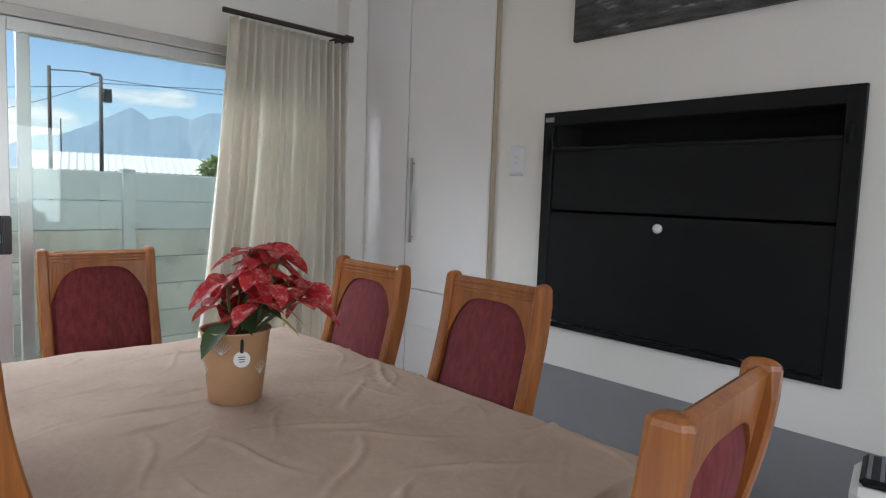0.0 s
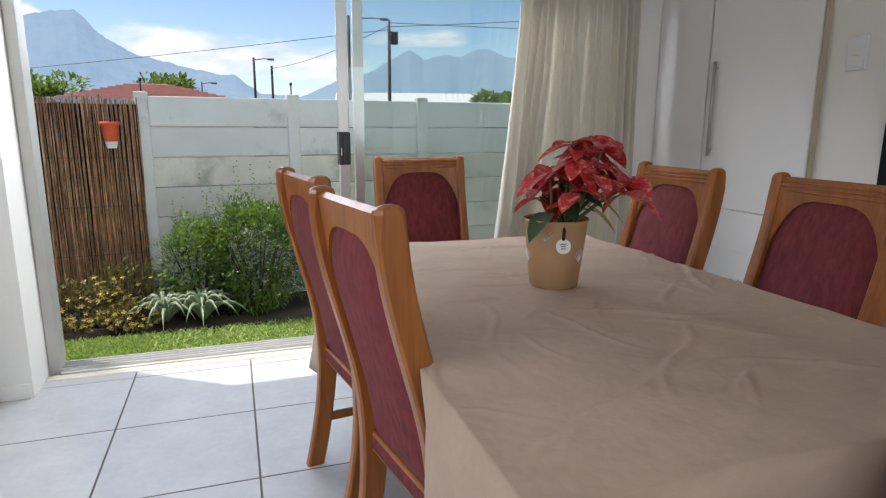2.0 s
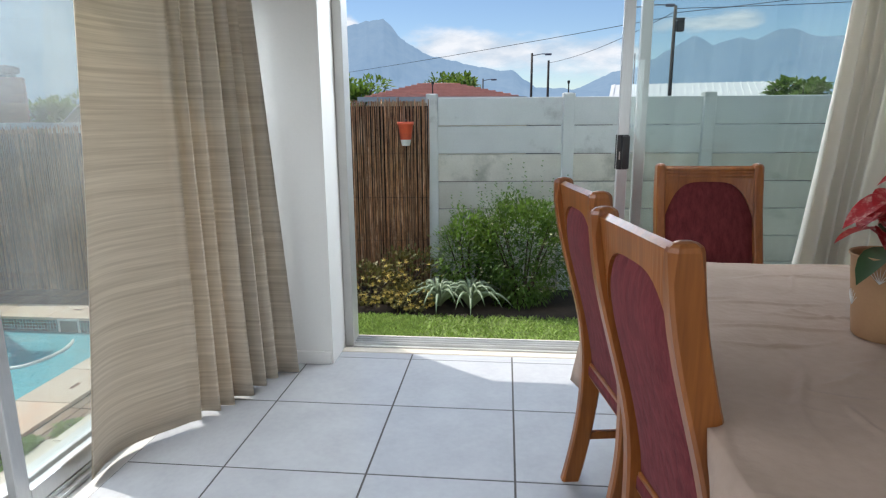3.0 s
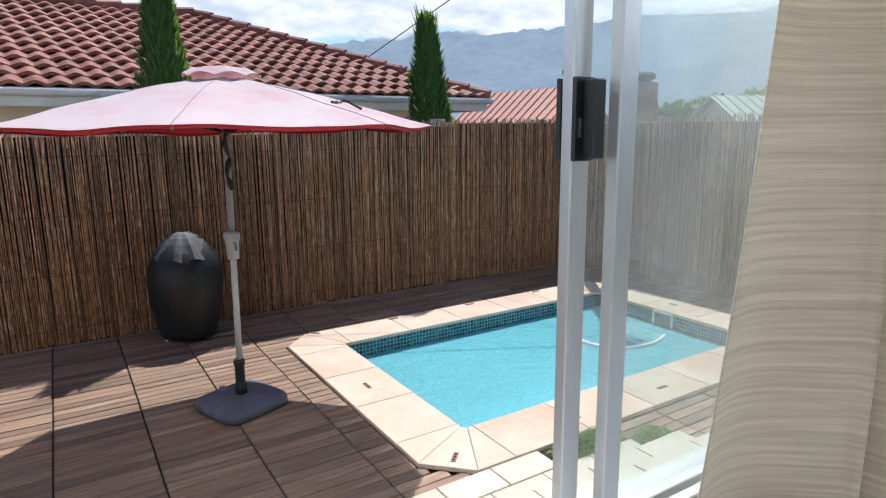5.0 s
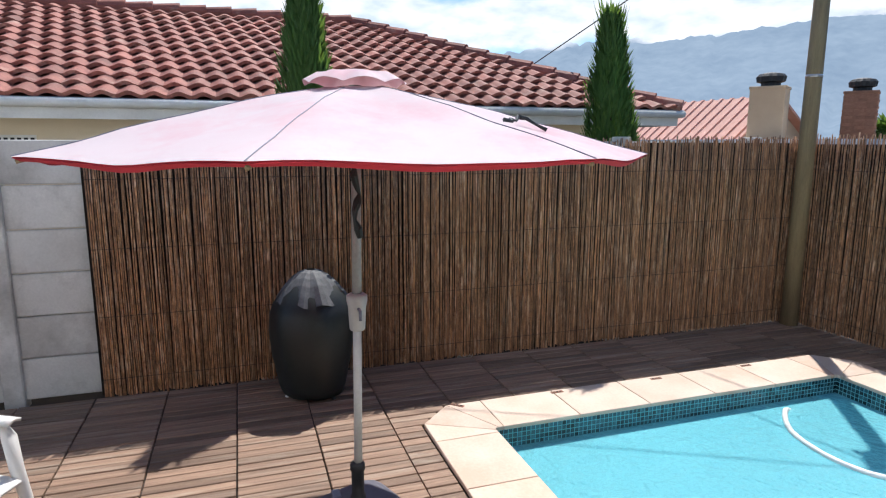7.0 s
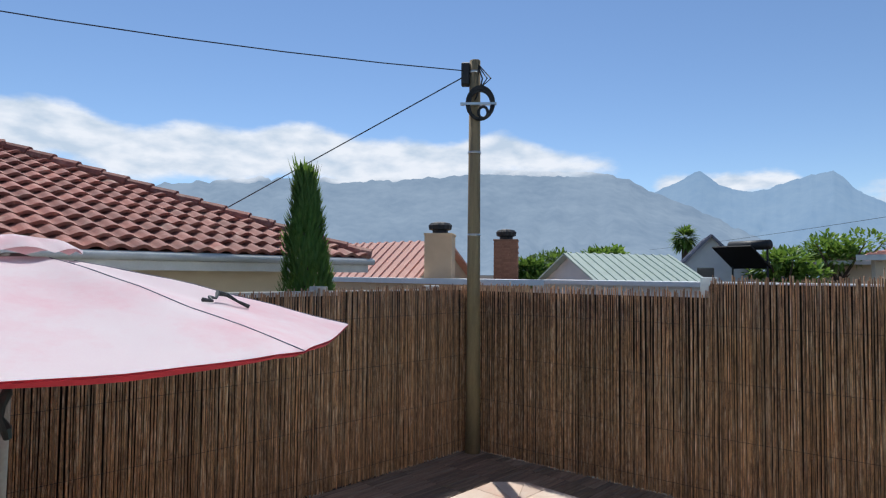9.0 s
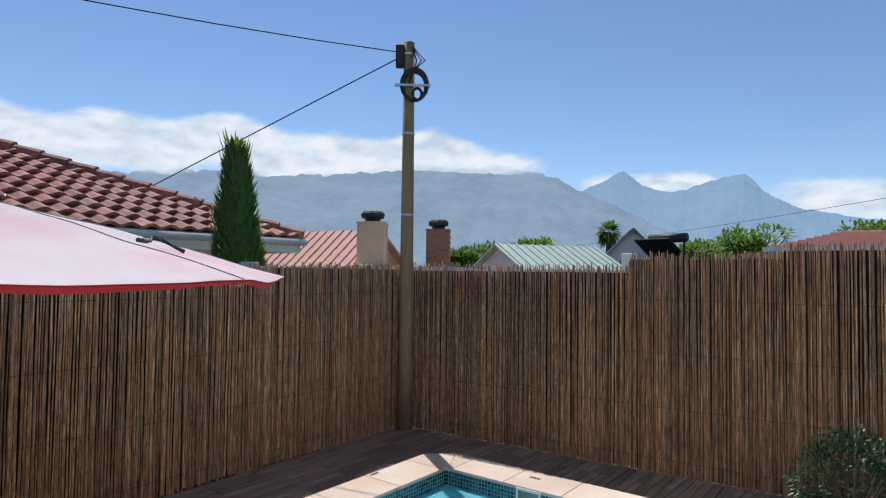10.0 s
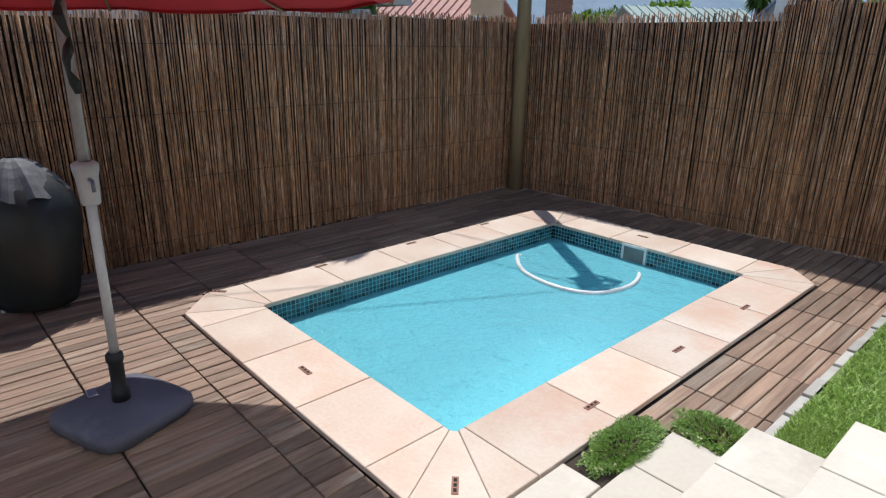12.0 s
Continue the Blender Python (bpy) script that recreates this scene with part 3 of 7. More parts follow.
rod2 = empty("curtain_rod", (-1.9, -0.9, 2.25), label="dark curtain rail above the pool door", category="curtain rail")
rb = bmesh.new()
tube(rb, [(0, 0, 0), (0, 3.3, 0)], 0.014, 10)
part("rail", rb, M_ROD, rod2, smooth=True)
part("bracket", boxes((-0.05, 0.01, 3.2, 3.22, -0.02, 0.02)), M_ROD, rod2)


# ---- dining table, cloth, chairs ----
TX0, TX1, TY0, TY1, TZ = -0.165, 0.905, -0.02, 1.63, 0.775
table = empty("dining_table", ((TX0 + TX1) / 2, (TY0 + TY1) / 2, 0), label="oak dining table under a beige tablecloth", category="table")
tw, tl = (TX1 - TX0) / 2, (TY1 - TY0) / 2
part("tabletop", boxes((-tw + 0.01, tw - 0.01, -tl + 0.01, tl - 0.01, 0.735, TZ - 0.016), bevel=0.004), M_OAK, table)
for sy in (-1, 1):
    part("apron", boxes((-tw + 0.16, tw - 0.16, sy * (tl - 0.112) - 0.012, sy * (tl - 0.112) + 0.012, 0.64, 0.735)), M_OAK, table)
for sx in (-1, 1):
    for sy in (-1, 1):
        part("leg", boxes((sx * (tw - 0.14) - 0.035, sx * (tw - 0.14) + 0.035, sy * (tl - 0.11) - 0.035, sy * (tl - 0.11) + 0.035, 0.0, 0.735), bevel=0.006), M_OAK, table)


def tablecloth():
    """Top with soft wrinkles, four hanging skirts with folds and swung corners."""
    bm = bmesh.new()
    nx, ny, drop, nd = 190, 270, 0.40, 12
    rc = random.Random(8)
    fine = [(rc.uniform(-0.15, 1.0), rc.uniform(0.0, 1.6), rc.gauss(0.25, 0.6), rc.uniform(0.03, 0.12), rc.uniform(0.002, 0.006)) for _ in range(70)]
    x0, x1, y0, y1 = TX0 - 0.004, TX1 + 0.004, TY0 - 0.004, TY1 + 0.004
    creases = [(0.3, 0.75, 0.5, 0.10), (0.55, 0.45, -0.6, 0.12), (0.75, 0.55, 0.3, 0.08), (0.35, 0.35, 0.9, 0.16), (0.2, 1.15, 0.2, 0.12), (0.15, 0.95, 0.15, 0.2), (0.6, 0.2, -0.4, 0.14), (0.45, 0.6, -0.25, 0.2), (0.1, 0.2, 0.7, 0.14), (0.85, 0.9, 1.3, 0.16), (0.7, 1.3, -0.9, 0.14), (0.05, 0.6, 1.4, 0.18), (0.9, 0.25, 0.5, 0.12), (0.5, 1.45, 0.1, 0.2), (0.25, 0.55, -1.1, 0.12), (0.65, 0.75, 1.0, 0.1)]

    def top_z(x, y):
        z = TZ + 0.006 * noise.noise(Vector((x * 3.1, y * 3.1, 0))) + 0.0035 * noise.noise(Vector((x * 9, y * 9, 4)))
        for cx, cy, a, ln in creases:
            u = (x - cx) * math.cos(a) + (y - cy) * math.sin(a)
            v = -(x - cx) * math.sin(a) + (y - cy) * math.cos(a) + 0.03 * math.sin(u * 12)
            z += 0.007 * math.exp(-(v / 0.009) ** 2 - (u / ln) ** 2) - 0.003 * math.exp(-((v - 0.022) / 0.016) ** 2 - (u / ln) ** 2)
        for cx, cy, a, ln, hh in fine:
            dx, dy = x - cx, y - cy
            if dx * dx + dy * dy < 0.1:
                u = dx * math.cos(a) + dy * math.sin(a)
                v = -dx * math.sin(a) + dy * math.cos(a) + 0.02 * math.sin(u * 18 + cx * 9)
                z += hh * math.exp(-(v / 0.007) ** 2 - (u / ln) ** 2)
        return z

    g = [[bm.verts.new((x0 + (x1 - x0) * i / nx, y0 + (y1 - y0) * j / ny, top_z(x0 + (x1 - x0) * i / nx, y0 + (y1 - y0) * j / ny))) for i in range(nx + 1)] for j in range(ny + 1)]
    for j in range(ny):
        for i in range(nx):
            bm.faces.new((g[j][i], g[j][i + 1], g[j + 1][i + 1], g[j + 1][i]))
    ring = [g[0][i] for i in range(nx + 1)] + [g[j][nx] for j in range(1, ny + 1)] + [g[ny][i] for i in range(nx - 1, -1, -1)] + [g[j][0] for j in range(ny - 1, 0, -1)]
    cx, cy = (x0 + x1) / 2, (y0 + y1) / 2
    prev = ring
    n = len(ring)
    for d in range(1, nd + 1):
        s = d / nd
        cur = []
        for k, v in enumerate(ring):
            x, y = v.co.x, v.co.y
            ox = -1 if x < x0 + 1e-4 else (1 if x > x1 - 1e-4 else 0)
            oy = -1 if y < y0 + 1e-4 else (1 if y > y1 - 1e-4 else 0)
            ex = max(0, 1 - min(x - x0, x1 - x) / 0.16) if oy else 0
            ey = max(0, 1 - min(y - y0, y1 - y) / 0.16) if ox else 0
            e = max(ex, ey) if not (ox and oy) else 1.0
            bulge = 0.012 * min(1, s * 6) + 0.012 * s * math.sin((x + y) * 11 + 2 * noise.noise(Vector((x * 4, y * 4, 1)))) + 0.055 * s * e * e
            if ox and not oy and 0.36 < y < 1.56:
                bulge = 0.012 * min(1, s * 6) - 0.12 * s * min(1, (y - 0.36) / 0.08, (1.56 - y) / 0.08)
            if oy and not ox and 0.12 < x < 0.72:
                bulge = 0.012 * min(1, s * 6) - 0.10 * s * min(1, (x - 0.12) / 0.08, (0.72 - x) / 0.08)
            if ox and oy:
                bulge = 0.075 * s
            lower = drop * s * (1 + 0.22 * e * e) - 0.004 * min(1, s * 6) * 0
            cur.append(bm.verts.new((x + ox * bulge, y + oy * bulge, TZ - lower - 0.002)))
        for k in range(n):
            bm.faces.new((prev[k], prev[(k + 1) % n], cur[(k + 1) % n], cur[k]))
        prev = cur
    bmesh.ops.recalc_face_normals(bm, faces=bm.faces)
    ob = part("tablecloth", bm, M_CLOTH, None, "plain beige cloth draped over the dining table", smooth=True, category="tablecloth")
    sb = ob.modifiers.new("thick", "SOLIDIFY")
    sb.thickness, sb.offset = 0.0015, 1.0


tablecloth()


def chair_profile(z):
    """Backward lean of the back posts at a height: a soft S."""
    t = max(0.0, (z - 0.44) / 0.64)
    t = min(1.0, t)
    return 0.12 * t * t * (3 - 2 * t) if z > 0.44 else 0.06 * ((0.44 - z) / 0.44) ** 1.8


def dining_chair():
    """Local: faces -y, back at y about 0. Origin on the floor under the back."""
    c = empty("dining_chair", label="oak dining chair with burgundy chenille seat and back", category="chair", group="chairs round the table")
    W, H = 0.209, 1.072

    def post(sx):
        bm = bmesh.new()
        rings = []
        N = 22
        for i in range(N + 1):
            z = H * i / N
            y = chair_profile(z)
            t = z / H
            dy = 0.031 + 0.006 * math.exp(-((z - 0.46) / 0.12) ** 2)
            wx = 0.018
            rnd = 0.006 if i not in (N,) else 0.012
            ring = []
            for (ax, ay) in ((-1, -1), (1, -1), (1, 1), (-1, 1)):
                for (kx, ky) in (((0, 1), (1, 0)) if ax * ay > 0 else ((1, 0), (0, 1))):
                    ring.append(bm.verts.new((sx * (W - wx) + ax * (wx - rnd * kx), y + ay * (dy - rnd * ky), z)))
            rings.append(ring)
        # rounded head
        for k, (sc, up) in enumerate(((0.9, 0.008), (0.65, 0.014), (0.3, 0.017))):
            ring = [bm.verts.new((sx * (W - 0.021) + (v.co.x - sx * (W - 0.021)) * sc, chair_profile(H) + (v.co.y - chair_profile(H)) * sc, H + up)) for v in rings[N]]
            rings.append(ring)
        n = len(rings[0])
        for a, b in zip(rings, rings[1:]):
            for k in range(n):
                bm.faces.new((a[k], a[(k + 1) % n], b[(k + 1) % n], b[k]))
        bm.faces.new(rings[0][::-1])
        bm.faces.new(rings[-1])
        bmesh.ops.recalc_face_normals(bm, faces=bm.faces)
        part("back_post", bm, M_OAK, c)

    post(-1)
    post(1)
    wi = W - 0.036
    # top rail with arched lower edge and three routed grooves
    bm = bmesh.new()
    n = 24
    cols = []
    for i in range(n + 1):
        x = -wi + 2 * wi * i / n
        u = abs(x) / wi
        low = 1.015 - 0.14 * u ** 4
        col = []
        for z, side in ((low, -1), (1.068, -1), (1.078, 0), (1.068, 1), (low, 1)):
            y = chair_profile(z) + side * 0.015
            col.append(bm.verts.new((x, y, z)))
        cols.append(col)
    for a, b in zip(cols, cols[1:]):
        for k in range(5):
            bm.faces.new((a[k], b[k], b[(k + 1) % 5], a[(k + 1) % 5]))
    bm.faces.new(cols[0])
    bm.faces.new(cols[-1][::-1])
    bmesh.ops.recalc_face_normals(bm, faces=bm.faces)
    rail = part("top_rail", bm, M_OAK, c)
    for k in range(3):
        z = 1.036 + k * 0.013
        gb = bmesh.new()
        tube(gb, [(-wi, chair_profile(z) - 0.0155, z), (wi, chair_profile(z) - 0.0155, z)], 0.0032, 6)
        part("reeding", gb, M_OAK, rail, smooth=True)
    # upholstered back pad, arched top, front and rear faces
    bm = bmesh.new()
    nx, nz = 16, 20
    faces = {}
    for s in (-1, 1):
        g = []
        for j in range(nz + 1):
            row = []
            for i in range(nx + 1):
                u = -1 + 2 * i / nx
                x = u * (wi + 0.001)
                ztop = 1.015 - 0.14 * abs(u) ** 4
                z = 0.455 + (ztop - 0.455) * j / nz
                v = j / nz
                puff = 0.020 * (1 - abs(u) ** 4) * (1 - abs(2 * v - 1) ** 6)
                row.append(bm.verts.new((x, chair_profile(z) + s * (0.006 + puff * (1.0 if s < 0 else 1.15)), z)))
            g.append(row)
        for j in range(nz):
            for i in range(nx):
                bm.faces.new((g[j][i], g[j][i + 1], g[j + 1][i + 1], g[j + 1][i]))
        faces[s] = g
    bmesh.ops.recalc_face_normals(bm, faces=bm.faces)
    part("backrest", bm, M_UPH, c, "burgundy chenille back pad", smooth=True)
    yb = chair_profile(0.43)
    part("rear_rail", boxes((-wi, wi, yb - 0.013, yb + 0.013, 0.40, 0.455), bevel=0.003), M_OAK, c)
    part("seat_frame", boxes((-W, W, -0.46, -0.435, 0.385, 0.44), (-W, -W + 0.025, -0.435, yb - 0.02, 0.385, 0.44), (W - 0.025, W, -0.435, yb - 0.02, 0.385, 0.44), bevel=0.003), M_OAK, c)
    bm = bmesh.new()
    nx, ny = 12, 12
    g = []
    for j in range(ny + 1):
        row = []
        for i in range(nx + 1):
            u, v = -1 + 2 * i / nx, -1 + 2 * j / ny
            row.append(bm.verts.new((u * (W + 0.004), -0.225 + v * 0.24, 0.442 + 0.045 * (1 - abs(u) ** 5) * (1 - abs(v) ** 5))))
        g.append(row)
    for j in range(ny):
        for i in range(nx):
            bm.faces.new((g[j][i], g[j][i + 1], g[j + 1][i + 1], g[j + 1][i]))
    ring = [g[0][i] for i in range(nx + 1)] + [g[j][nx] for j in range(1, ny + 1)] + [g[ny][i] for i in range(nx - 1, -1, -1)] + [g[j][0] for j in range(ny - 1, 0, -1)]
    low = [bm.verts.new((v.co.x, v.co.y, 0.41)) for v in ring]
    for k in range(len(ring)):
        bm.faces.new((ring[k], low[k], low[(k + 1) % len(ring)], ring[(k + 1) % len(ring)]))
    bm.faces.new(low)
    bmesh.ops.recalc_face_normals(bm, faces=bm.faces)
    part("seat", bm, M_UPH, c, "burgundy chenille seat pad", smooth=True)
    for sx in (-1, 1):
        bm = bmesh.new()
        box(bm, sx * (W - 0.022) - 0.02, sx * (W - 0.022) + 0.02, -0.458, -0.418, 0.0, 0.386, bevel=0.004)
        part("front_leg", bm, M_OAK, c)
        part("stretcher", boxes((sx * (W - 0.022) - 0.009, sx * (W - 0.022) + 0.009, -0.418, 0.02, 0.16, 0.19), bevel=0.003), M_OAK, c)
    part("stretcher", boxes((-W + 0.03, W - 0.03, -0.21, -0.19, 0.165, 0.188), bevel=0.003), M_OAK, c)
    return c


chair = dining_chair()
chair.matrix_world = pose(0.32, 1.955, 0, 0, 0, 0)
for x, y, a in ((0.94, 1.245, -90), (1.0, 0.66, -90), (-0.14, 0.655, 100), (-0.17, 1.31, 99), (0.555, -0.168, 185)):
    copy_thing(chair, pose(x, y, 0, 0, 0, a))


# ---- poinsettia on the table ----
def poinsettia(x, y):
    p = empty("poinsettia", (x, y, TZ + 0.004), 12, label="red poinsettia in a brown paper-look pot on the table", category="potted plant")
    bm = bmesh.new()
    lathe(bm, [(0.058, 0.0), (0.062, 0.004), (0.075, 0.12), (0.080, 0.172), (0.084, 0.176), (0.083, 0.18), (0.078, 0.176), (0.070, 0.14)], 32, cap=False)
    pot = part("pot", bm, M_POT, p, smooth=True)
    bm = bmesh.new()
    lathe(bm, [(0.0005, 0.148), (0.0725, 0.15)], 24, cap=False)
    part("soil", bm, M_SOIL, p)
    # printed white leaf sprigs on the pot
    for a0, zc in ((-75, 0.085), (45, 0.07), (160, 0.08), (-150, 0.14), (100, 0.135)):
        bm = bmesh.new()
        for k in range(7):
            an = -0.9 + 0.3 * k
            pts = []
            for s in (0.0, 0.5, 1.0):
                du, dz = math.sin(an) * 0.024 * s, math.cos(an) * 0.034 * s - 0.012
                aa = radians(a0) + du / 0.07
                r = 0.0625 + (zc + dz) * 0.106 + 0.0008
                pts.append((r * math.cos(aa), r * math.sin(aa), zc + dz))
            tube(bm, pts, [0.0008, 0.0006, 0.0004], 4)
        part("printed_sprig", bm, M_WHITEP, pot, "pale printed sprig")
    bm = bmesh.new()
    aa = radians(-116)
    tag_m = Matrix.Translation((0.0775 * math.cos(aa), 0.0775 * math.sin(aa), 0.118)) @ pose(0, 0, 0, 90 - 6, 0, math.degrees(aa) + 90)
    r = bmesh.ops.create_cone(bm, cap_ends=True, segments=20, radius1=0.019, radius2=0.019, depth=0.002)
    bmesh.ops.transform(bm, matrix=tag_m, verts=bm.verts)
    tag = part("tag", bm, M_WHITEP, p, "round white paper tag with three lines of print")
    bm = bmesh.new()
    for k in range(3):
        box(bm, -0.008 + 0.001 * k, 0.008 - 0.001 * k, 0.0045 - k * 0.0055, 0.0065 - k * 0.0055, 0.0012, 0.0018, m=tag_m)
    part("print", bm, M_HANDLE, tag)
    bm = bmesh.new()
    tube(bm, [(0.0765 * math.cos(aa), 0.0765 * math.sin(aa), 0.134), (0.0815 * math.cos(aa), 0.0815 * math.sin(aa), 0.16), (0.05 * math.cos(aa), 0.05 * math.sin(aa), 0.20)], 0.004, 6)
    part("tag_loop", bm, M_HANDLE, p)
    rn = random.Random(5)
    heads = []
    for k in range(15):
        a = k * 2.4 + rn.uniform(-0.3, 0.3)
        rr = 0.02 + 0.095 * (k / 14) ** 0.7
        top = Vector((rr * math.cos(a) + 0.042, rr * math.sin(a) - 0.055, 0.365 - 0.0085 * k + rn.uniform(-0.02, 0.02)))
        stems = bmesh.new()
        tube(stems, [(0.015 * math.cos(a), 0.015 * math.sin(a), 0.145), (top.x * 0.6, top.y * 0.6, 0.22), top], [0.005, 0.004, 0.003], 6)
        part("stem", stems, M_STEM, p, smooth=True)
        heads.append((top, a))
    for (top, a) in heads:
        n = rn.randint(5, 6)
        for k in range(n):
            b = a + 2 * math.pi * k / n + rn.uniform(-0.35, 0.35)
            out = math.cos(b - a)
            el = rn.uniform(-0.45, 0.25) - 0.25 * (out > 0.5)
            bm = bmesh.new()
            leaf_at(bm, top + Vector((0, 0, rn.uniform(-0.02, 0.015))), (math.cos(b), math.sin(b), el), (rn.uniform(-0.4, 0.4), rn.uniform(-0.4, 0.4), 1), rn.uniform(0.06, 0.105), rn.uniform(0.038, 0.056), 0.35, rn.uniform(0.1, 0.5), 5)
            part("bract", bm, M_REDLEAF, p, smooth=True)
    for k in range(9):
        b = rn.uniform(0, 6.28)
        z = rn.uniform(0.19, 0.27)
        bm = bmesh.new()
        leaf_at(bm, (0.03 * math.cos(b), 0.03 * math.sin(b), z), (math.cos(b), math.sin(b), rn.uniform(-0.1, 0.3)), (0, 0, 1), rn.uniform(0.09, 0.12), 0.055, 0.25, rn.uniform(0.3, 0.6), 4)
        part("leaf", bm, M_DKLEAF, p, smooth=True)
    for b, z, l in ((-0.55, 0.255, 0.13), (-0.35, 0.22, 0.12), (-0.75, 0.31, 0.09), (-0.95, 0.345, 0.08)):
        bm = bmesh.new()
        leaf_at(bm, (0.05 * math.cos(b), 0.05 * math.sin(b), z), (math.cos(b), math.sin(b), -0.2), (0, 0, 1), l, 0.05, 0.2, 0.55, 4)
        part("pale_leaf", bm, M_PALELEAF, p, "pale yellow ageing leaf", smooth=True)
    p.scale = (1.1, 1.1, 1.08)


poinsettia(0.37, 0.905)


# small white appliance on the floor by the wall
heater = empty("air_purifier", (1.72, -0.34, 0), 10, label="white and dark blue portable appliance on the floor", category="appliance")
part("body", boxes((-0.13, 0.13, -0.13, 0.13, 0.0, 0.60), bevel=0.02), M_WHITEP, heater)
part("top_grille", boxes((-0.11, 0.11, -0.11, 0.11, 0.6005, 0.625), bevel=0.01), M_BLACK, heater)
part("front_panel", boxes((-0.136, -0.129, -0.09, 0.05, 0.30, 0.54), bevel=0.002), mat("blue_panel", (0.02, 0.05, 0.09), None, 0.3), heater)
for k in range(7):
    part("slat", boxes((-0.1, 0.1, -0.095 + k * 0.03, -0.085 + k * 0.03, 0.625, 0.63)), M_GREYP, heater)

# window added round the back fill lamp; it stays out of view
window_3 = empty("window_3", (0.1, YS - 0.12, 1.45), label="added unseen white framed window that lets in fill light", category="window", kind="structure")
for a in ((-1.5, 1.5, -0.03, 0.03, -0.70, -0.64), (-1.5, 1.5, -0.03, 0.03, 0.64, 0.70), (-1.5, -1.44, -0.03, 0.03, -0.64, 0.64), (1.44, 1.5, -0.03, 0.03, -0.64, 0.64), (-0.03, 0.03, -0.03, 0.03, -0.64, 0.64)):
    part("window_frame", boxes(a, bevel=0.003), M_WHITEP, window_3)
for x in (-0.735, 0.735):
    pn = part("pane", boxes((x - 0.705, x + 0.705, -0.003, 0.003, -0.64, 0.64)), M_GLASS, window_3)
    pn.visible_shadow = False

# ---- ground ----
PX0, PX1, PY0, PY1 = -5.305, -3.675, 1.77, 4.49     # pool water edge


def ground_sheet():
    bm = bmesh.new()
    xs = [-3000, -400, -60, PX0 - 0.02, PX1 + 0.02, 60, 400, 3000]
    ys = [-3000, -400, -60, PY0 - 0.02, PY1 + 0.02, 60, 400, 3000]
    vs = [[bm.verts.new((x, y, -0.60)) for x in xs] for y in ys]
    for j in range(7):
        for i in range(7):
            if not (i == 3 and j == 3):
                bm.faces.new((vs[j][i], vs[j][i + 1], vs[j + 1][i + 1], vs[j + 1][i]))
    part("ground", bm, M_SOIL, label="bare garden soil reaching out to the neighbourhood", kind="structure", category="ground")


ground_sheet()
part("lawn", boxes((-2.80, 6.0, YNO + 0.06, 4.62, -0.59, GZ), (-2.80, -2.34, 2.48, YNO + 0.055, -0.59, GZ)), M_LAWN, label="mown green lawn outside the garden door", kind="structure", category="lawn")
part("planting_bed", boxes((-2.80, 6.0, 4.625, 5.62, -0.59, GZ - 0.01)), M_SOIL, label="dark soil bed along the boundary wall", kind="structure", category="ground")


part("planting_pocket", boxes((-3.285, -3.114, 1.962, 2.452, -0.595, DK - 0.004)), M_SOIL, label="dark soil pocket between the pool edge and the steps", kind="structure", category="ground")


def lawn_blades():
    vs, fs = [], []
    rn = random.Random(2)
    areas = [(-2.78, -1.2, 2.98, 4.6, 22000), (-2.78, 3.2, 3.0, 4.66, 34000), (-2.78, -2.36, 2.47, 3.0, 12000)]
    for x0, x1, y0, y1, n in areas:
        for _ in range(n):
            x, y = rn.uniform(x0, x1), rn.uniform(y0, y1)
            h, a = rn.uniform(0.012, 0.034), rn.uniform(0, 6.28)
            dx, dy = 0.009 * math.cos(a), 0.009 * math.sin(a)
            lx, ly = rn.uniform(-0.03, 0.03), rn.uniform(-0.03, 0.03)
            k = len(vs)
            vs += [(x - dx, y - dy, GZ), (x + dx, y + dy, GZ), (x + lx, y + ly, GZ + h)]
            fs.append((k, k + 1, k + 2))
    me = bpy.data.meshes.new("grass")
    me.from_pydata(vs, [], fs)
    me.materials.append(M_GRASS)
    tagged(new("grass", me), label="short green grass blades of the lawn", category="grass", kind="stuff")


lawn_blades()

# ---- pool ----
pool = empty("swimming_pool", ((PX0 + PX1) / 2, (PY0 + PY1) / 2, -1.75), label="small turquoise swimming pool with a dark blue mosaic band", category="pool", kind="structure")
hx, hy = (PX1 - PX0) / 2, (PY1 - PY0) / 2
bm = bmesh.new()
t = 0.12
for a in ((-hx - t, hx + t, -hy - t, hy + t, -0.1, 0.0), (-hx - t, -hx, -hy, hy, 0.0, 1.208), (hx, hx + t, -hy, hy, 0.0, 1.208), (-hx - t, hx + t, -hy - t, -hy, 0.0, 1.208), (-hx - t, hx + t, hy, hy + t, 0.0, 1.208)):
    box(bm, *a)
part("basin", bm, M_POOL, pool, "pale turquoise plaster basin")
WZ = 1.75 - 0.655


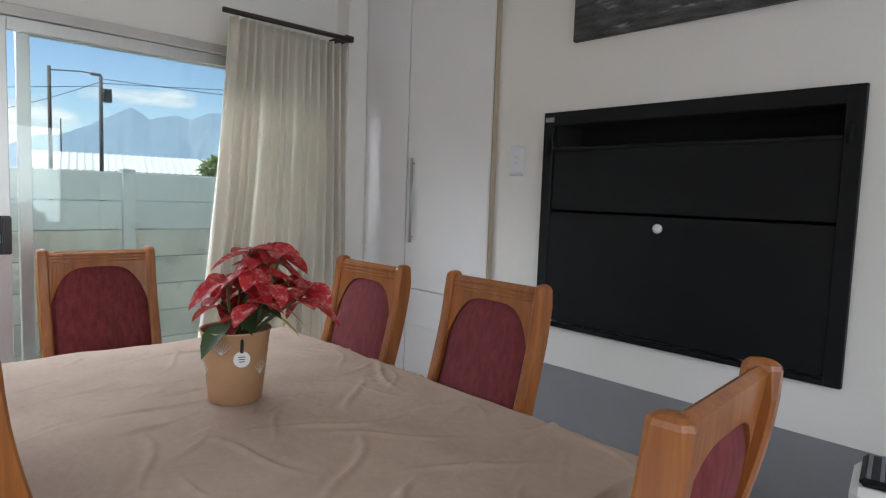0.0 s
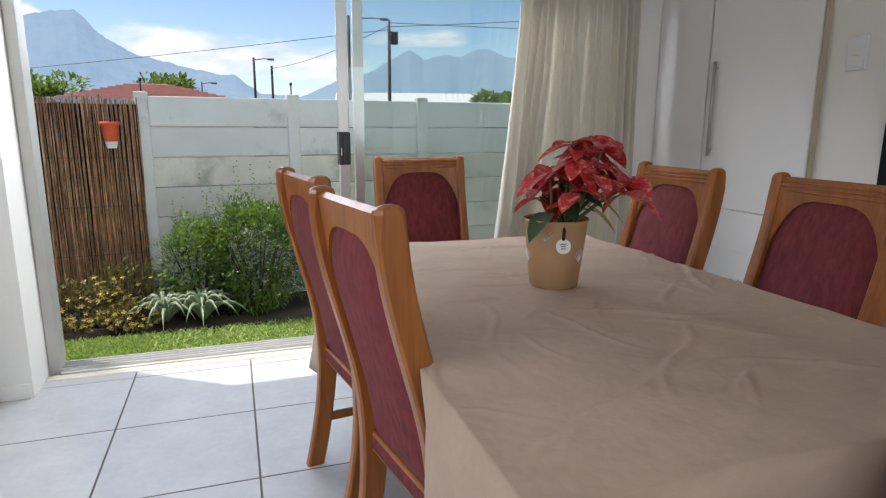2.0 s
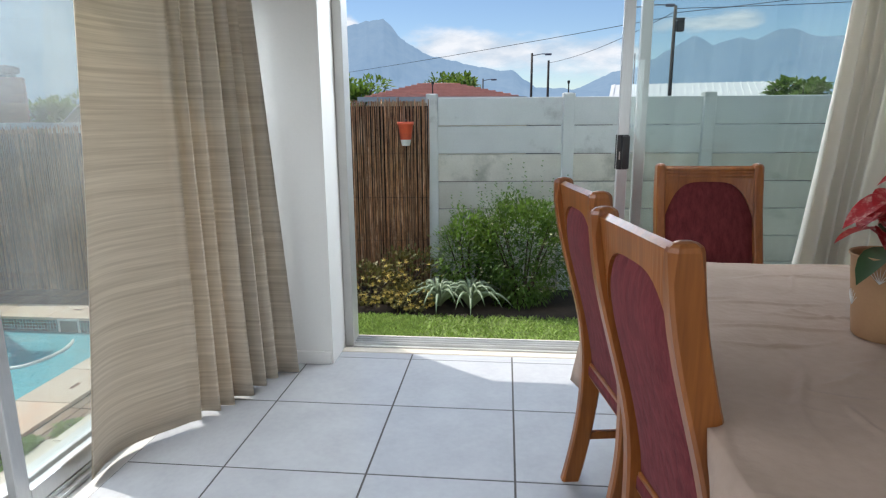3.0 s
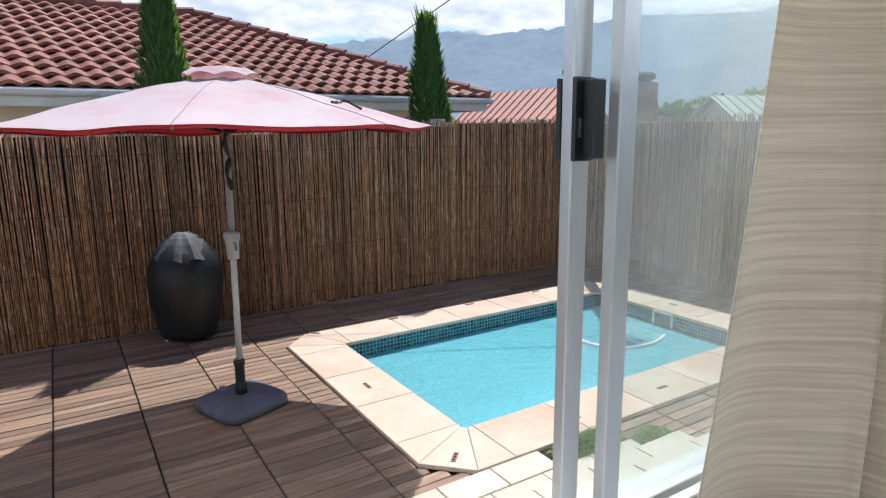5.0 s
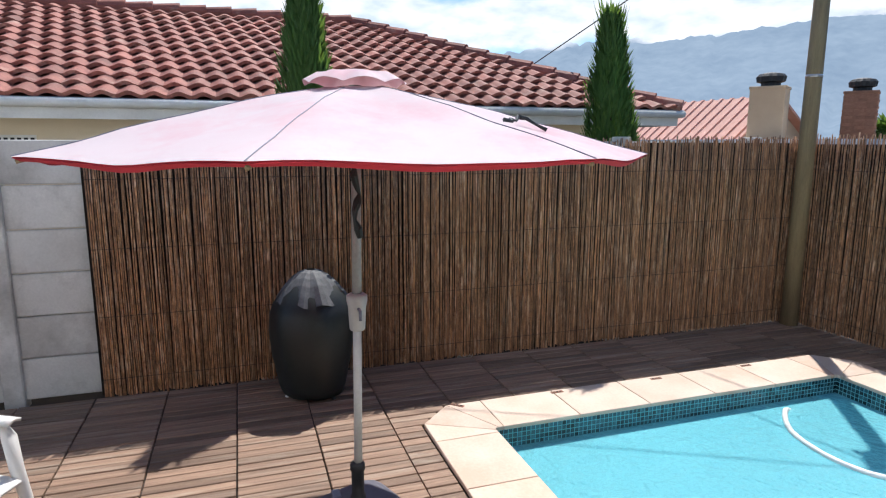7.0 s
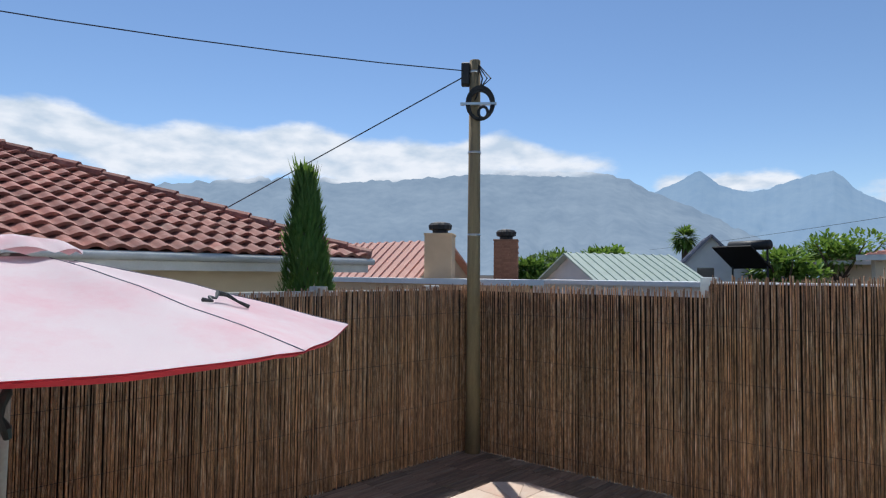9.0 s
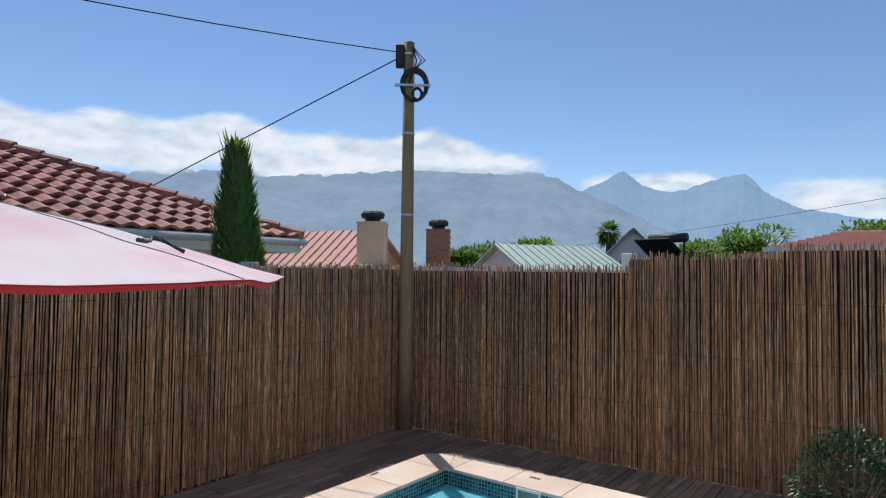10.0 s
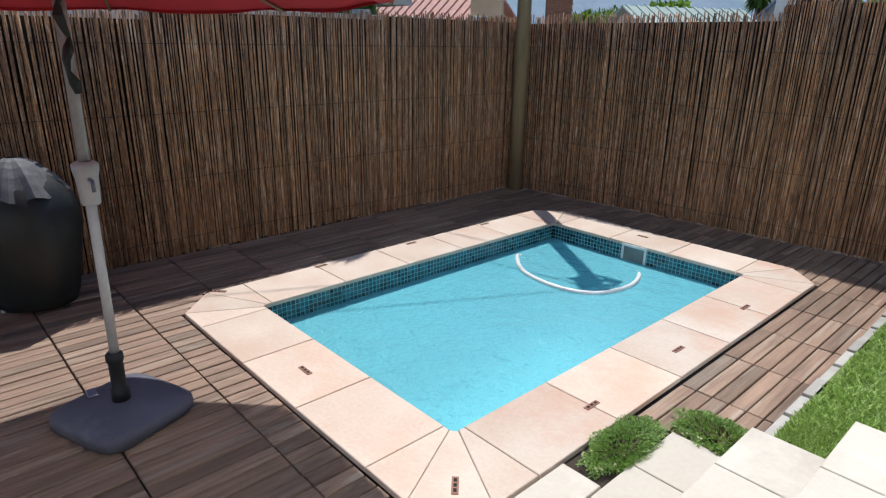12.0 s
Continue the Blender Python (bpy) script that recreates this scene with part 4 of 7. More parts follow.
def water_material():
    m = bpy.data.materials.new("pool_water")
    m.use_nodes = True
    t = m.node_tree
    b = t.nodes["Principled BSDF"]
    b.inputs["Base Color"].default_value = (0.20, 0.56, 0.63, 1)
    b.inputs["Roughness"].default_value = 0.014
    b.inputs["IOR"].default_value = 1.33
    b.inputs["Transmission Weight"].default_value = 0.22
    co = t.nodes.new("ShaderNodeTexCoord")
    n1, n2 = t.nodes.new("ShaderNodeTexNoise"), t.nodes.new("ShaderNodeTexNoise")
    n1.inputs["Scale"].default_value, n1.inputs["Distortion"].default_value = 5.0, 0.6
    n2.inputs["Scale"].default_value, n2.inputs["Detail"].default_value = 30.0, 4
    ad = t.nodes.new("ShaderNodeMath")
    ad.operation = "MULTIPLY_ADD"
    ad.inputs[1].default_value = 0.4
    for n in (n1, n2):
        t.links.new(co.outputs["Object"], n.inputs["Vector"])
    t.links.new(n2.outputs["Fac"], ad.inputs[0])
    t.links.new(n1.outputs["Fac"], ad.inputs[2])
    bp = t.nodes.new("ShaderNodeBump")
    bp.inputs["Strength"].default_value, bp.inputs["Distance"].default_value = 1.0, 0.05
    t.links.new(ad.outputs[0], bp.inputs["Height"])
    t.links.new(bp.outputs[0], b.inputs["Normal"])
    return m


bm = bmesh.new()
bmesh.ops.create_grid(bm, x_segments=2, y_segments=2, size=1.0)
for v in bm.verts:
    v.co = Vector((v.co.x * (hx - 0.001), v.co.y * (hy - 0.001), WZ))
water = part("water", bm, water_material(), pool, "clear rippled turquoise water")
water.visible_shadow = False

# skimmer in the far short side, hose, vacuum head
for a in ((-0.13, 0.085, hy - 0.012, hy - 0.002, 1.075, 1.095), (-0.13, 0.085, hy - 0.012, hy - 0.002, 1.205, 1.225), (-0.13, -0.11, hy - 0.012, hy - 0.002, 1.095, 1.205), (0.065, 0.085, hy - 0.012, hy - 0.002, 1.095, 1.205)):
    part("skimmer_frame", boxes(a, bevel=0.002), M_WHITEP, pool, "white plastic skimmer mouth")
part("skimmer_mouth", boxes((-0.11, 0.065, hy - 0.008, hy - 0.003, 1.095, 1.205)), mat("skimmer_grey", (0.22, 0.24, 0.23), (0.12, 0.13, 0.13), 0.6), pool, "grey skimmer opening")
HOSE = [Vector(p) for p in ((-0.66, 0.86, -0.05), (-0.69, 0.755, 0.0), (-0.43, 0.52, 0.004), (-0.09, 0.455, 0.004), (0.165, 0.56, 0.004), (0.25, 0.84, 0.004), (0.195, 1.08, 0.0), (0.05, 1.30, -0.04))]
pts = []
for k in range(len(HOSE) - 1):
    p0, p1, p2, p3 = HOSE[max(k - 1, 0)], HOSE[k], HOSE[k + 1], HOSE[min(k + 2, len(HOSE) - 1)]
    for q in range(5):
        w = q / 5
        pts.append(0.5 * (2 * p1 + (p2 - p0) * w + (2 * p0 - 5 * p1 + 4 * p2 - p3) * w * w + (3 * p1 - p0 - 3 * p2 + p3) * w ** 3) + Vector((0, 0, WZ)))
bm = bmesh.new()
tube(bm, pts, [0.017 + 0.0015 * (k % 2) for k in range(len(pts))], 10)
hose = part("cleaner_hose", bm, M_WHITEP, None, "white floating pool cleaner hose", smooth=True, category="hose", loc=((PX0 + PX1) / 2, (PY0 + PY1) / 2, -1.75))

# coping stones round the pool, chamfered at the outer corners
coping = part("pool_coping", boxes((PX0 - 0.36, PX0 - 0.02, PY0 - 0.1, PY1 + 0.1, -0.59, CP - 0.012), (PX1 + 0.02, PX1 + 0.36, PY0 - 0.1, PY1 + 0.1, -0.59, CP - 0.012), (PX0 - 0.1, PX1 + 0.1, PY0 - 0.36, PY0 - 0.02, -0.59, CP - 0.013), (PX0 - 0.1, PX1 + 0.1, PY1 + 0.02, PY1 + 0.36, -0.59, CP - 0.013)), M_GROUTS, label="sandstone coping slabs round the pool", kind="structure", category="coping")


def slab(poly, name, parent, material, z0, z1, gap=0.0025, bev=0.005):
    cx, cy = sum(p[0] for p in poly) / len(poly), sum(p[1] for p in poly) / len(poly)
    bm = bmesh.new()
    pl = []
    for x, y in poly:
        d = Vector((cx - x, cy - y))
        d = d.normalized() * gap * 1.3
        pl.append((x + d.x - cx, y + d.y - cy))
    prism(bm, pl, z0, z1)
    top = [e for e in bm.edges if all(v.co.z > z1 - 1e-5 for v in e.verts)]
    bmesh.ops.bevel(bm, geom=top, offset=bev, segments=2, affect="EDGES", profile=0.5)
    ob = part(name, bm, material, parent)
    ob.location = (cx, cy, 0)
    return ob


cw, ch = 0.385, 0.21
ox0, ox1, oy0, oy1 = PX0 - cw, PX1 + cw, PY0 - cw, PY1 + cw


def cope_run(a0, a1, n, fixed0, fixed1, horizontal):
    for k in range(n):
        u0, u1 = a0 + (a1 - a0) * k / n, a0 + (a1 - a0) * (k + 1) / n
        if horizontal:
            slab([(u0, fixed0), (u1, fixed0), (u1, fixed1), (u0, fixed1)], "coping_slab", coping, M_COPE, CP - 0.024, CP)
        else:
            slab([(fixed0, u0), (fixed1, u0), (fixed1, u1), (fixed0, u1)], "coping_slab", coping, M_COPE, CP - 0.024, CP)


lip = 0.006
cope_run(PY0 + 0.06, PY1 - 0.06, 5, ox0, PX0 + lip, False)
cope_run(PY0 + 0.06, PY1 - 0.06, 5, PX1 - lip, ox1, False)
cope_run(PX0 + 0.06, PX1 - 0.06, 3, oy0, PY0 + lip, True)
cope_run(PX0 + 0.06, PX1 - 0.06, 3, PY1 - lip, oy1, True)
for ix, iy, sx, sy in ((PX0, PY0, -1, -1), (PX1, PY0, 1, -1), (PX1, PY1, 1, 1), (PX0, PY1, -1, 1)):
    oxx, oyy = ix + sx * cw, iy + sy * cw
    c0 = (ix - sx * lip, iy - sy * lip)
    e1, e2 = (ix - sx * 0.06, iy - sy * lip), (ix - sx * lip, iy - sy * 0.06)
    f1, f2 = (ix - sx * 0.06, oyy), (oxx, iy - sy * 0.06)
    g1, g2 = (ix + sx * (cw - ch), oyy), (oxx, iy + sy * (cw - ch))
    ca, cb = (ix - sx * 0.03, iy - sy * lip), (ix - sx * lip, iy - sy * 0.03)
    for poly in ([e1, ca, g1, f1], [ca, c0, cb, g2, g1], [cb, e2, f2, g2]):
        area = sum(a[0] * b[1] - b[0] * a[1] for a, b in zip(poly, poly[1:] + poly[:1]))
        slab(poly if area > 0 else poly[::-1], "coping_slab", coping, M_COPE, CP - 0.024, CP)

# small vent inserts in the coping
for x, y, a in ((-4.483, 1.576, 0), (-3.428, 2.35, 90), (-3.435, 3.115, 90), (-3.435, 3.92, 90), (-3.45, 1.566, 135), (-5.66, 1.665, 45), (-5.65, 2.377, 90), (-5.643, 3.17, 90), (-5.65, 3.984, 90), (-4.582, 4.72, 0)):
    v = empty("coping_cap", (x, y, CP), a, label="small brown slotted cap set in the coping", category="cap", group="caps in the coping")
    part("plate", boxes((-0.045, 0.045, -0.013, 0.013, 0.0, 0.004), bevel=0.001), mat("rusty_cap", (0.30, 0.13, 0.08), (0.22, 0.1, 0.06), 0.7), v)
    # slots are near-black strips laid on the plate; their inner shade is painted
    for k in (-1, 0, 1):
        part("slot", boxes((k * 0.026 - 0.009, k * 0.026 + 0.009, -0.006, 0.006, 0.004, 0.0045)), M_SOOT_AND_SLOT, v)

# ---- stone steps outside the pool door ----
steps = part("garden_steps", boxes((-2.507, XWO - 0.001, -0.9, 2.425, -0.59, -0.195), (-2.797, -2.507, -0.9, 2.425, -0.59, -0.37), (-3.10, -2.797, -0.9, 2.425, -0.59, CP - 0.027), (ox1 + 0.012, -3.10, 0.75, 1.94, -0.59, CP - 0.028)), M_GROUTS, label="pale sandstone steps down to the pool", kind="structure", category="steps")
for x0, x1, z, ya, yb, n in ((-2.537, XWO - 0.002, -0.17, -0.9, 2.445, 10), (-2.827, -2.51, -0.345, -0.9, 2.445, 11), (-3.11, -2.80, CP - 0.002, -0.9, 2.445, 11), (ox1 + 0.01, -3.113, CP - 0.001, 0.75, 1.955, 4)):
    for k in range(n):
        y0, y1 = ya + (yb - ya) * k / n, ya + (yb - ya) * (k + 1) / n
        slab([(x0, y0), (x1, y0), (x1, y1), (x0, y1)], "step_stone", steps, M_STEP, z - 0.03, z)

# ---- umbrella ----
def umbrella(x, y):
    u = empty("garden_umbrella", (x, y, DK), label="faded red garden umbrella, open, on a grey plastic foot", category="umbrella")
    LX, LY = -0.02, 0.03
    at = lambda z: (LX * z / 1.9, LY * z / 1.9, z)
    # foot: rounded square with a domed top
    bm = bmesh.new()
    sq = lambda a, z: 1.0 / max(abs(math.cos(a - 0.36)) ** 6 + abs(math.sin(a - 0.36)) ** 6, 1e-6) ** (1 / 6)
    lathe(bm, [(0.20, 0.0), (0.212, 0.012), (0.214, 0.045), (0.206, 0.062), (0.19, 0.071), (0.14, 0.080), (0.05, 0.088)], 40, squash=sq)
    part("base", bm, mat("foot_plastic", (0.13, 0.13, 0.16), (0.09, 0.09, 0.115), 0.5, 6, 80, 0.12, wear=(0.2, 0.2, 0.21), wear_amount=0.25), u, "weathered grey plastic foot", smooth=True)
    part("filler_cap", boxes((-0.16, -0.09, -0.10, -0.06, 0.082, 0.092), bevel=0.004), M_GREYP, u)
    bm = bmesh.new()
    lathe(bm, [(0.036, 0.09), (0.034, 0.14), (0.028, 0.15), (0.028, 0.26), (0.033, 0.265), (0.033, 0.29), (0.026, 0.30)], 20)
    part("socket", bm, M_DARK, u, "black plastic socket", smooth=True)
    bm = bmesh.new()
    tube(bm, [at(0.28), at(1.0)], 0.0185, 16)
    part("lower_pole", bm, mat("white_pole", (0.62, 0.61, 0.58), (0.5, 0.49, 0.46), 0.5, 8, 80, 0.05, wear=(0.35, 0.33, 0.3), wear_amount=0.2), u, smooth=True)
    bm = bmesh.new()
    tube(bm, [at(0.98), at(1.86)], 0.0205, 16)
    part("upper_pole", bm, mat("grey_pole", (0.36, 0.35, 0.33), (0.26, 0.25, 0.24), 0.5, 8, 80, 0.05), u, smooth=True)
    bm = bmesh.new()
    lathe(bm, [(0.03, 0.90), (0.034, 0.91), (0.038, 1.00), (0.045, 1.03), (0.045, 1.05), (0.03, 1.06)], 20)
    crank = part("crank_box", bm, mat("pale_grey_plastic", (0.50, 0.49, 0.46), (0.40, 0.39, 0.37), 0.5), u, smooth=True, loc=(LX * 0.52, LY * 0.52, 0))
    bm = bmesh.new()
    tube(bm, [(0.03, 0, 1.0), (0.075, 0.0, 1.0), (0.075, 0.0, 0.96)], 0.007, 8)
    part("crank_handle", bm, M_GREYP, crank, smooth=True)
    bm = bmesh.new()
    pts = [(LX * (1.30 + 0.036 * k) / 1.9 + 0.026 + 0.010 * math.sin(k), 0.020 + 0.012 * math.cos(k * 1.3), 1.30 + 0.036 * k) for k in range(15)]
    tube(bm, pts, [0.013 + 0.006 * math.sin(k * 2.1) for k in range(15)], 8)
    part("tie_strap", bm, M_COVER, u, "dark loose tie strap")
    # canopy: square plan, eight ribs, sagging cloth
    A0, R, HT, RZ = radians(22.5), 1.16, 1.895, 1.635
    bm = bmesh.new()
    N, K = 96, 14
    rings = []

    def edge_r(a):
        q = (a - A0) % (math.pi / 4) - math.pi / 8
        return R * math.cos(math.pi / 8) / math.cos(q)

    def surf(a, s):
        r = 0.13 + (edge_r(a) - 0.13) * s
        c8 = 0.5 + 0.5 * math.cos(8 * (a - A0))
        corner = (edge_r(a) / R) ** 3
        z = HT - (HT - RZ) * (s ** 1.18) * (0.86 + 0.14 * corner) - 0.035 * (1 - c8) * math.sin(math.pi * s) * 0.6 - 0.02 * (1 - c8) * s ** 6
        z += 0.01 * r / R * math.cos(a)
        z += 0.008 * noise.noise(Vector((r * math.cos(a) * 5, r * math.sin(a) * 5, 2)))
        return Vector((r * math.cos(a) + LX, r * math.sin(a) + LY, z))

    for j in range(K + 1):
        rings.append([bm.verts.new(surf(2 * math.pi * k / N, j / K)) for k in range(N)])
    for a, b in zip(rings, rings[1:]):
        for k in range(N):
            bm.faces.new((a[k], b[k], b[(k + 1) % N], a[(k + 1) % N]))
    canopy = part("canopy", bm, M_CANOPY, u, "sun-faded pink and white canopy cloth", smooth=True)
    bm = bmesh.new()
    lo = []
    for k in range(N):
        a = 2 * math.pi * k / N
        p = surf(a, 1.0)
        c8 = 0.5 + 0.5 * math.cos(8 * (a - A0))
        lo.append(bm.verts.new(((p.x - LX) * 0.985 + LX, (p.y - LY) * 0.985 + LY, p.z - 0.014 - 0.006 * (1 - c8))))
    hi = [bm.verts.new(surf(2 * math.pi * k / N, 0.998) - Vector((0, 0, 0.002))) for k in range(N)]
    for k in range(N):
        bm.faces.new((hi[k], lo[k], lo[(k + 1) % N], hi[(k + 1) % N]))
    part("hem", bm, M_VALANCE, canopy, "red hem under the rim", smooth=True)
    bm = bmesh.new()
    under = []
    for j in range(8):
        under.append([bm.verts.new(surf(2 * math.pi * k / N, j / 7) - Vector((0, 0, 0.006))) for k in range(N)])
    for a, b in zip(under, under[1:]):
        for k in range(N):
            bm.faces.new((a[k], a[(k + 1) % N], b[(k + 1) % N], b[k]))
    part("lining", bm, M_VALANCE, canopy, "red underside of the cloth", smooth=True)
    # vent cap
    bm = bmesh.new()
    rings = []
    for j, (r, z) in enumerate(((0.012, 1.972), (0.08, 1.962), (0.15, 1.938), (0.205, 1.908))):
        rings.append([bm.verts.new((LX + r * math.cos(2 * math.pi * k / 48), LY + r * math.sin(2 * math.pi * k / 48), z + (0.018 * abs(math.sin(4 * (2 * math.pi * k / 48 - A0))) if j > 1 else 0))) for k in range(48)])
    for a, b in zip(rings, rings[1:]):
        for k in range(48):
            bm.faces.new((a[k], b[k], b[(k + 1) % 48], a[(k + 1) % 48]))
    part("vent_cap", bm, M_CANOPY, canopy, "pale vent cap with dark gaps below", smooth=True)
    bm = bmesh.new()
    lathe(bm, [(0.10, 1.83), (0.11, 1.88), (0.02, 1.91)], 24)
    part("hub", bm, M_COVER, u, loc=(LX, LY, 0))
    for k in range(8):
        a = A0 + k * math.pi / 4
        bm = bmesh.new()
        tube(bm, [surf(a, s) - Vector((0, 0, 0.018)) for s in (0.0, 0.25, 0.5, 0.75, 0.99)], 0.007, 6)
        rib = part("rib", bm, M_POLE, u, smooth=True)
        # struts coloured dark, standing in for the canopy's shade on them
        bm = bmesh.new()
        tube(bm, [(LX * 0.85 + 0.03 * math.cos(a), LY * 0.85 + 0.03 * math.sin(a), 1.62), tuple(surf(a, 0.42) - Vector((0, 0, 0.03)))], 0.006, 6)
        part("strut", bm, M_DARK, rib, smooth=True)
        bm = bmesh.new()
        tube(bm, [surf(a, 0.05 + 0.095 * q) + Vector((0, 0, 0.0015)) for q in range(11)], 0.0016, 5)
        part("seam", bm, M_GREYP, canopy)
    bm = bmesh.new()
    a = A0 + math.pi / 4 - 0.30
    tube(bm, [surf(a - 0.24, 0.58) + Vector((0, 0, 0.010)), surf(a - 0.19, 0.60) + Vector((0, 0, 0.012)), surf(a - 0.12, 0.57) + Vector((0, 0, 0.02)), surf(a - 0.06, 0.58) + Vector((0, 0, 0.018)), surf(a, 0.57) + Vector((0, 0, 0.03)), surf(a + 0.02, 0.60) + Vector((0, 0, 0.03)), surf(a + 0.0, 0.64) + Vector((0, 0, 0.02)), surf(a + 0.015, 0.68) + Vector((0, 0, 0.008))], [0.008, 0.005, 0.006, 0.004, 0.010, 0.008, 0.005, 0.008], 6)
    part("loose_tie", bm, M_COVER, canopy, "dark loose tie lying on the cloth")


umbrella(-4.665, 0.84)


def covered_grill(x, y):
    g = empty("covered_grill", (x, y, DK), label="kettle barbecue under a black vinyl cover with a torn grey top", category="barbecue")
    bm = bmesh.new()
    sq = lambda a, z: 1 + 0.035 * math.sin(3 * a + z * 5) + 0.02 * math.sin(7 * a + 1)
    lathe(bm, [(0.21, 0.03), (0.235, 0.10), (0.275, 0.30), (0.30, 0.50), (0.295, 0.63), (0.27, 0.70), (0.22, 0.78), (0.14, 0.86), (0.06, 0.91), (0.01, 0.925)], 36, squash=sq)
    part("cover", bm, M_COVER, g, smooth=True)
    bm = bmesh.new()
    N = 40
    rings = []
    for j in range(6):
        s = j / 5
        ring = []
        for k in range(N):
            a = 2 * math.pi * k / N
            r = (0.03 + 0.22 * s) * (1 + 0.12 * noise.noise(Vector((math.cos(a) * 2.2, math.sin(a) * 2.2, 3))) * s * 2)
            z = 0.945 - 0.215 * s ** 1.7 + 0.014 * math.sin(9 * a) * s
            ring.append(bm.verts.new((r * math.cos(a), r * math.sin(a), z)))
        rings.append(ring)
    for a, b in zip(rings, rings[1:]):
        for k in range(N):
            bm.faces.new((a[k], b[k], b[(k + 1) % N], a[(k + 1) % N]))
    part("torn_lining", bm, M_COVERG, g, "torn grey lining on the top")
    for k in range(3):
        a = 0.6 + k * 2.1
        bm = bmesh.new()
        tube(bm, [(0.17 * math.cos(a), 0.17 * math.sin(a), 0.05), (0.2 * math.cos(a), 0.2 * math.sin(a), 0.0)], 0.014, 8)
        part("leg", bm, M_WHITEP if k == 2 else M_DARK, g)
    return g


covered_grill(-6.20, 0.825).scale = (0.95, 0.95, 0.91)


def plastic_chair(x, y, rz):
    c = empty("garden_chair", (x, y, DK), rz, label="white moulded plastic garden armchair on the deck", category="chair")
    # local: faces +y
    bm = bmesh.new()
    g = []
    for j in range(11):
        v = j / 10
        row = []
        for i in range(11):
            u = -1 + i / 5
            row.append(bm.verts.new((u * (0.235 - 0.02 * v), 0.24 - 0.48 * v, 0.40 - 0.035 * (1 - u * u) * math.sin(math.pi * min(1, v * 1.1)) - 0.03 * v - 0.03 * max(0, 0.15 - v) / 0.15)))
        g.append(row)
    for j in range(10):
        for i in range(10):
            bm.faces.new((g[j][i], g[j][i + 1], g[j + 1][i + 1], g[j + 1][i]))
    seat = part("seat", bm, M_WHITEP, c, smooth=True)
    seat.modifiers.new("t", "SOLIDIFY").thickness = 0.012
    for k in range(5):
        z0 = 0.46 + k * 0.085
        bm = bmesh.new()
        g = []
        for j in range(3):
            z = z0 + j * 0.034
            g.append([bm.verts.new((-0.225 + 0.045 * i, -0.26 - 0.22 * (z - 0.4) - 0.05 * (1 - (i / 5 - 1) ** 2), z + 0.02 * (1 - (i / 5 - 1) ** 2))) for i in range(11)])
        for j in range(2):
            for i in range(10):
                bm.faces.new((g[j][i], g[j][i + 1], g[j + 1][i + 1], g[j + 1][i]))
        sl = part("back_slat", bm, M_WHITEP, c, smooth=True)
        sl.modifiers.new("t", "SOLIDIFY").thickness = 0.01
    for s in (-1, 1):
        bm = bmesh.new()
        tube(bm, [(s * 0.225, -0.22, 0.38), (s * 0.24, -0.27, 0.55), (s * 0.22, -0.36, 0.86)], [0.022, 0.02, 0.018], 8)
        part("back_post", bm, M_WHITEP, c, smooth=True)
        bm = bmesh.new()
        pts = [(s * 0.265, 0.26, 0.0), (s * 0.262, 0.235, 0.25), (s * 0.258, 0.205, 0.42), (s * 0.262, 0.185, 0.56), (s * 0.27, 0.14, 0.62)]
        tube(bm, pts, [0.018, 0.022, 0.026, 0.028, 0.022], 8)
        part("front_leg", bm, M_WHITEP, c, smooth=True)
        bm = bmesh.new()
        tube(bm, [(s * 0.25, -0.34, 0.0), (s * 0.24, -0.28, 0.3), (s * 0.235, -0.24, 0.42)], [0.018, 0.022, 0.024], 8)
        part("back_leg", bm, M_WHITEP, c, smooth=True)
        bm = bmesh.new()
        g = []
        for i in range(13):
            y = 0.21 - 0.5 * i / 12
            z = 0.625 + 0.012 * math.sin(i / 12 * math.pi)
            w = 0.032 if i < 10 else 0.022
            g.append([bm.verts.new((s * (0.268 - 0.02 * i / 12) - w, y, z - 0.008)), bm.verts.new((s * (0.268 - 0.02 * i / 12), y, z + 0.004)), bm.verts.new((s * (0.268 - 0.02 * i / 12) + w, y, z - 0.008))])
        for a, b in zip(g, g[1:]):
            for k in range(2):
                bm.faces.new((a[k], a[k + 1], b[k + 1], b[k]))
        arm = part("armrest", bm, M_WHITEP, c, smooth=True)
        arm.modifiers.new("t", "SOLIDIFY").thickness = 0.014
    return c


plastic_chair(-4.72, -0.79, -25).scale = (1, 1, 0.94)

# ---- boundary walls ----
def fence_y(x):
    return 5.37 + 0.07 * (x + 6.5)


FX = -6.57


def concrete_wall(name, p0, p1, posts, top, rows, pitch, materials, label):
    """Precast wall from p0 along p1: posts at distances, panels slotted between."""
    d = Vector((p1[0] - p0[0], p1[1] - p0[1]))
    w = empty(name, (p0[0], p0[1], top - rows * pitch), math.degrees(math.atan2(d.y, d.x)), label=label, category="wall", kind="structure")
    for k, a in enumerate(posts):
        bm = bmesh.new()
        box(bm, a - 0.06, a + 0.06, -0.065, 0.055, -0.1, rows * pitch + 0.035, bevel=0.008)
        part("post", bm, materials[0], w)
        if k + 1 < len(posts):
            for r in range(rows):
                bm = bmesh.new()
                z0 = r * pitch
                box(bm, a + 0.055, posts[k + 1] - 0.055, -0.022, 0.022, z0 + 0.004, z0 + pitch - 0.004, bevel=0.006)
                part("panel", bm, materials[1] if rows - r <= 2 else materials[2], w)
    return w


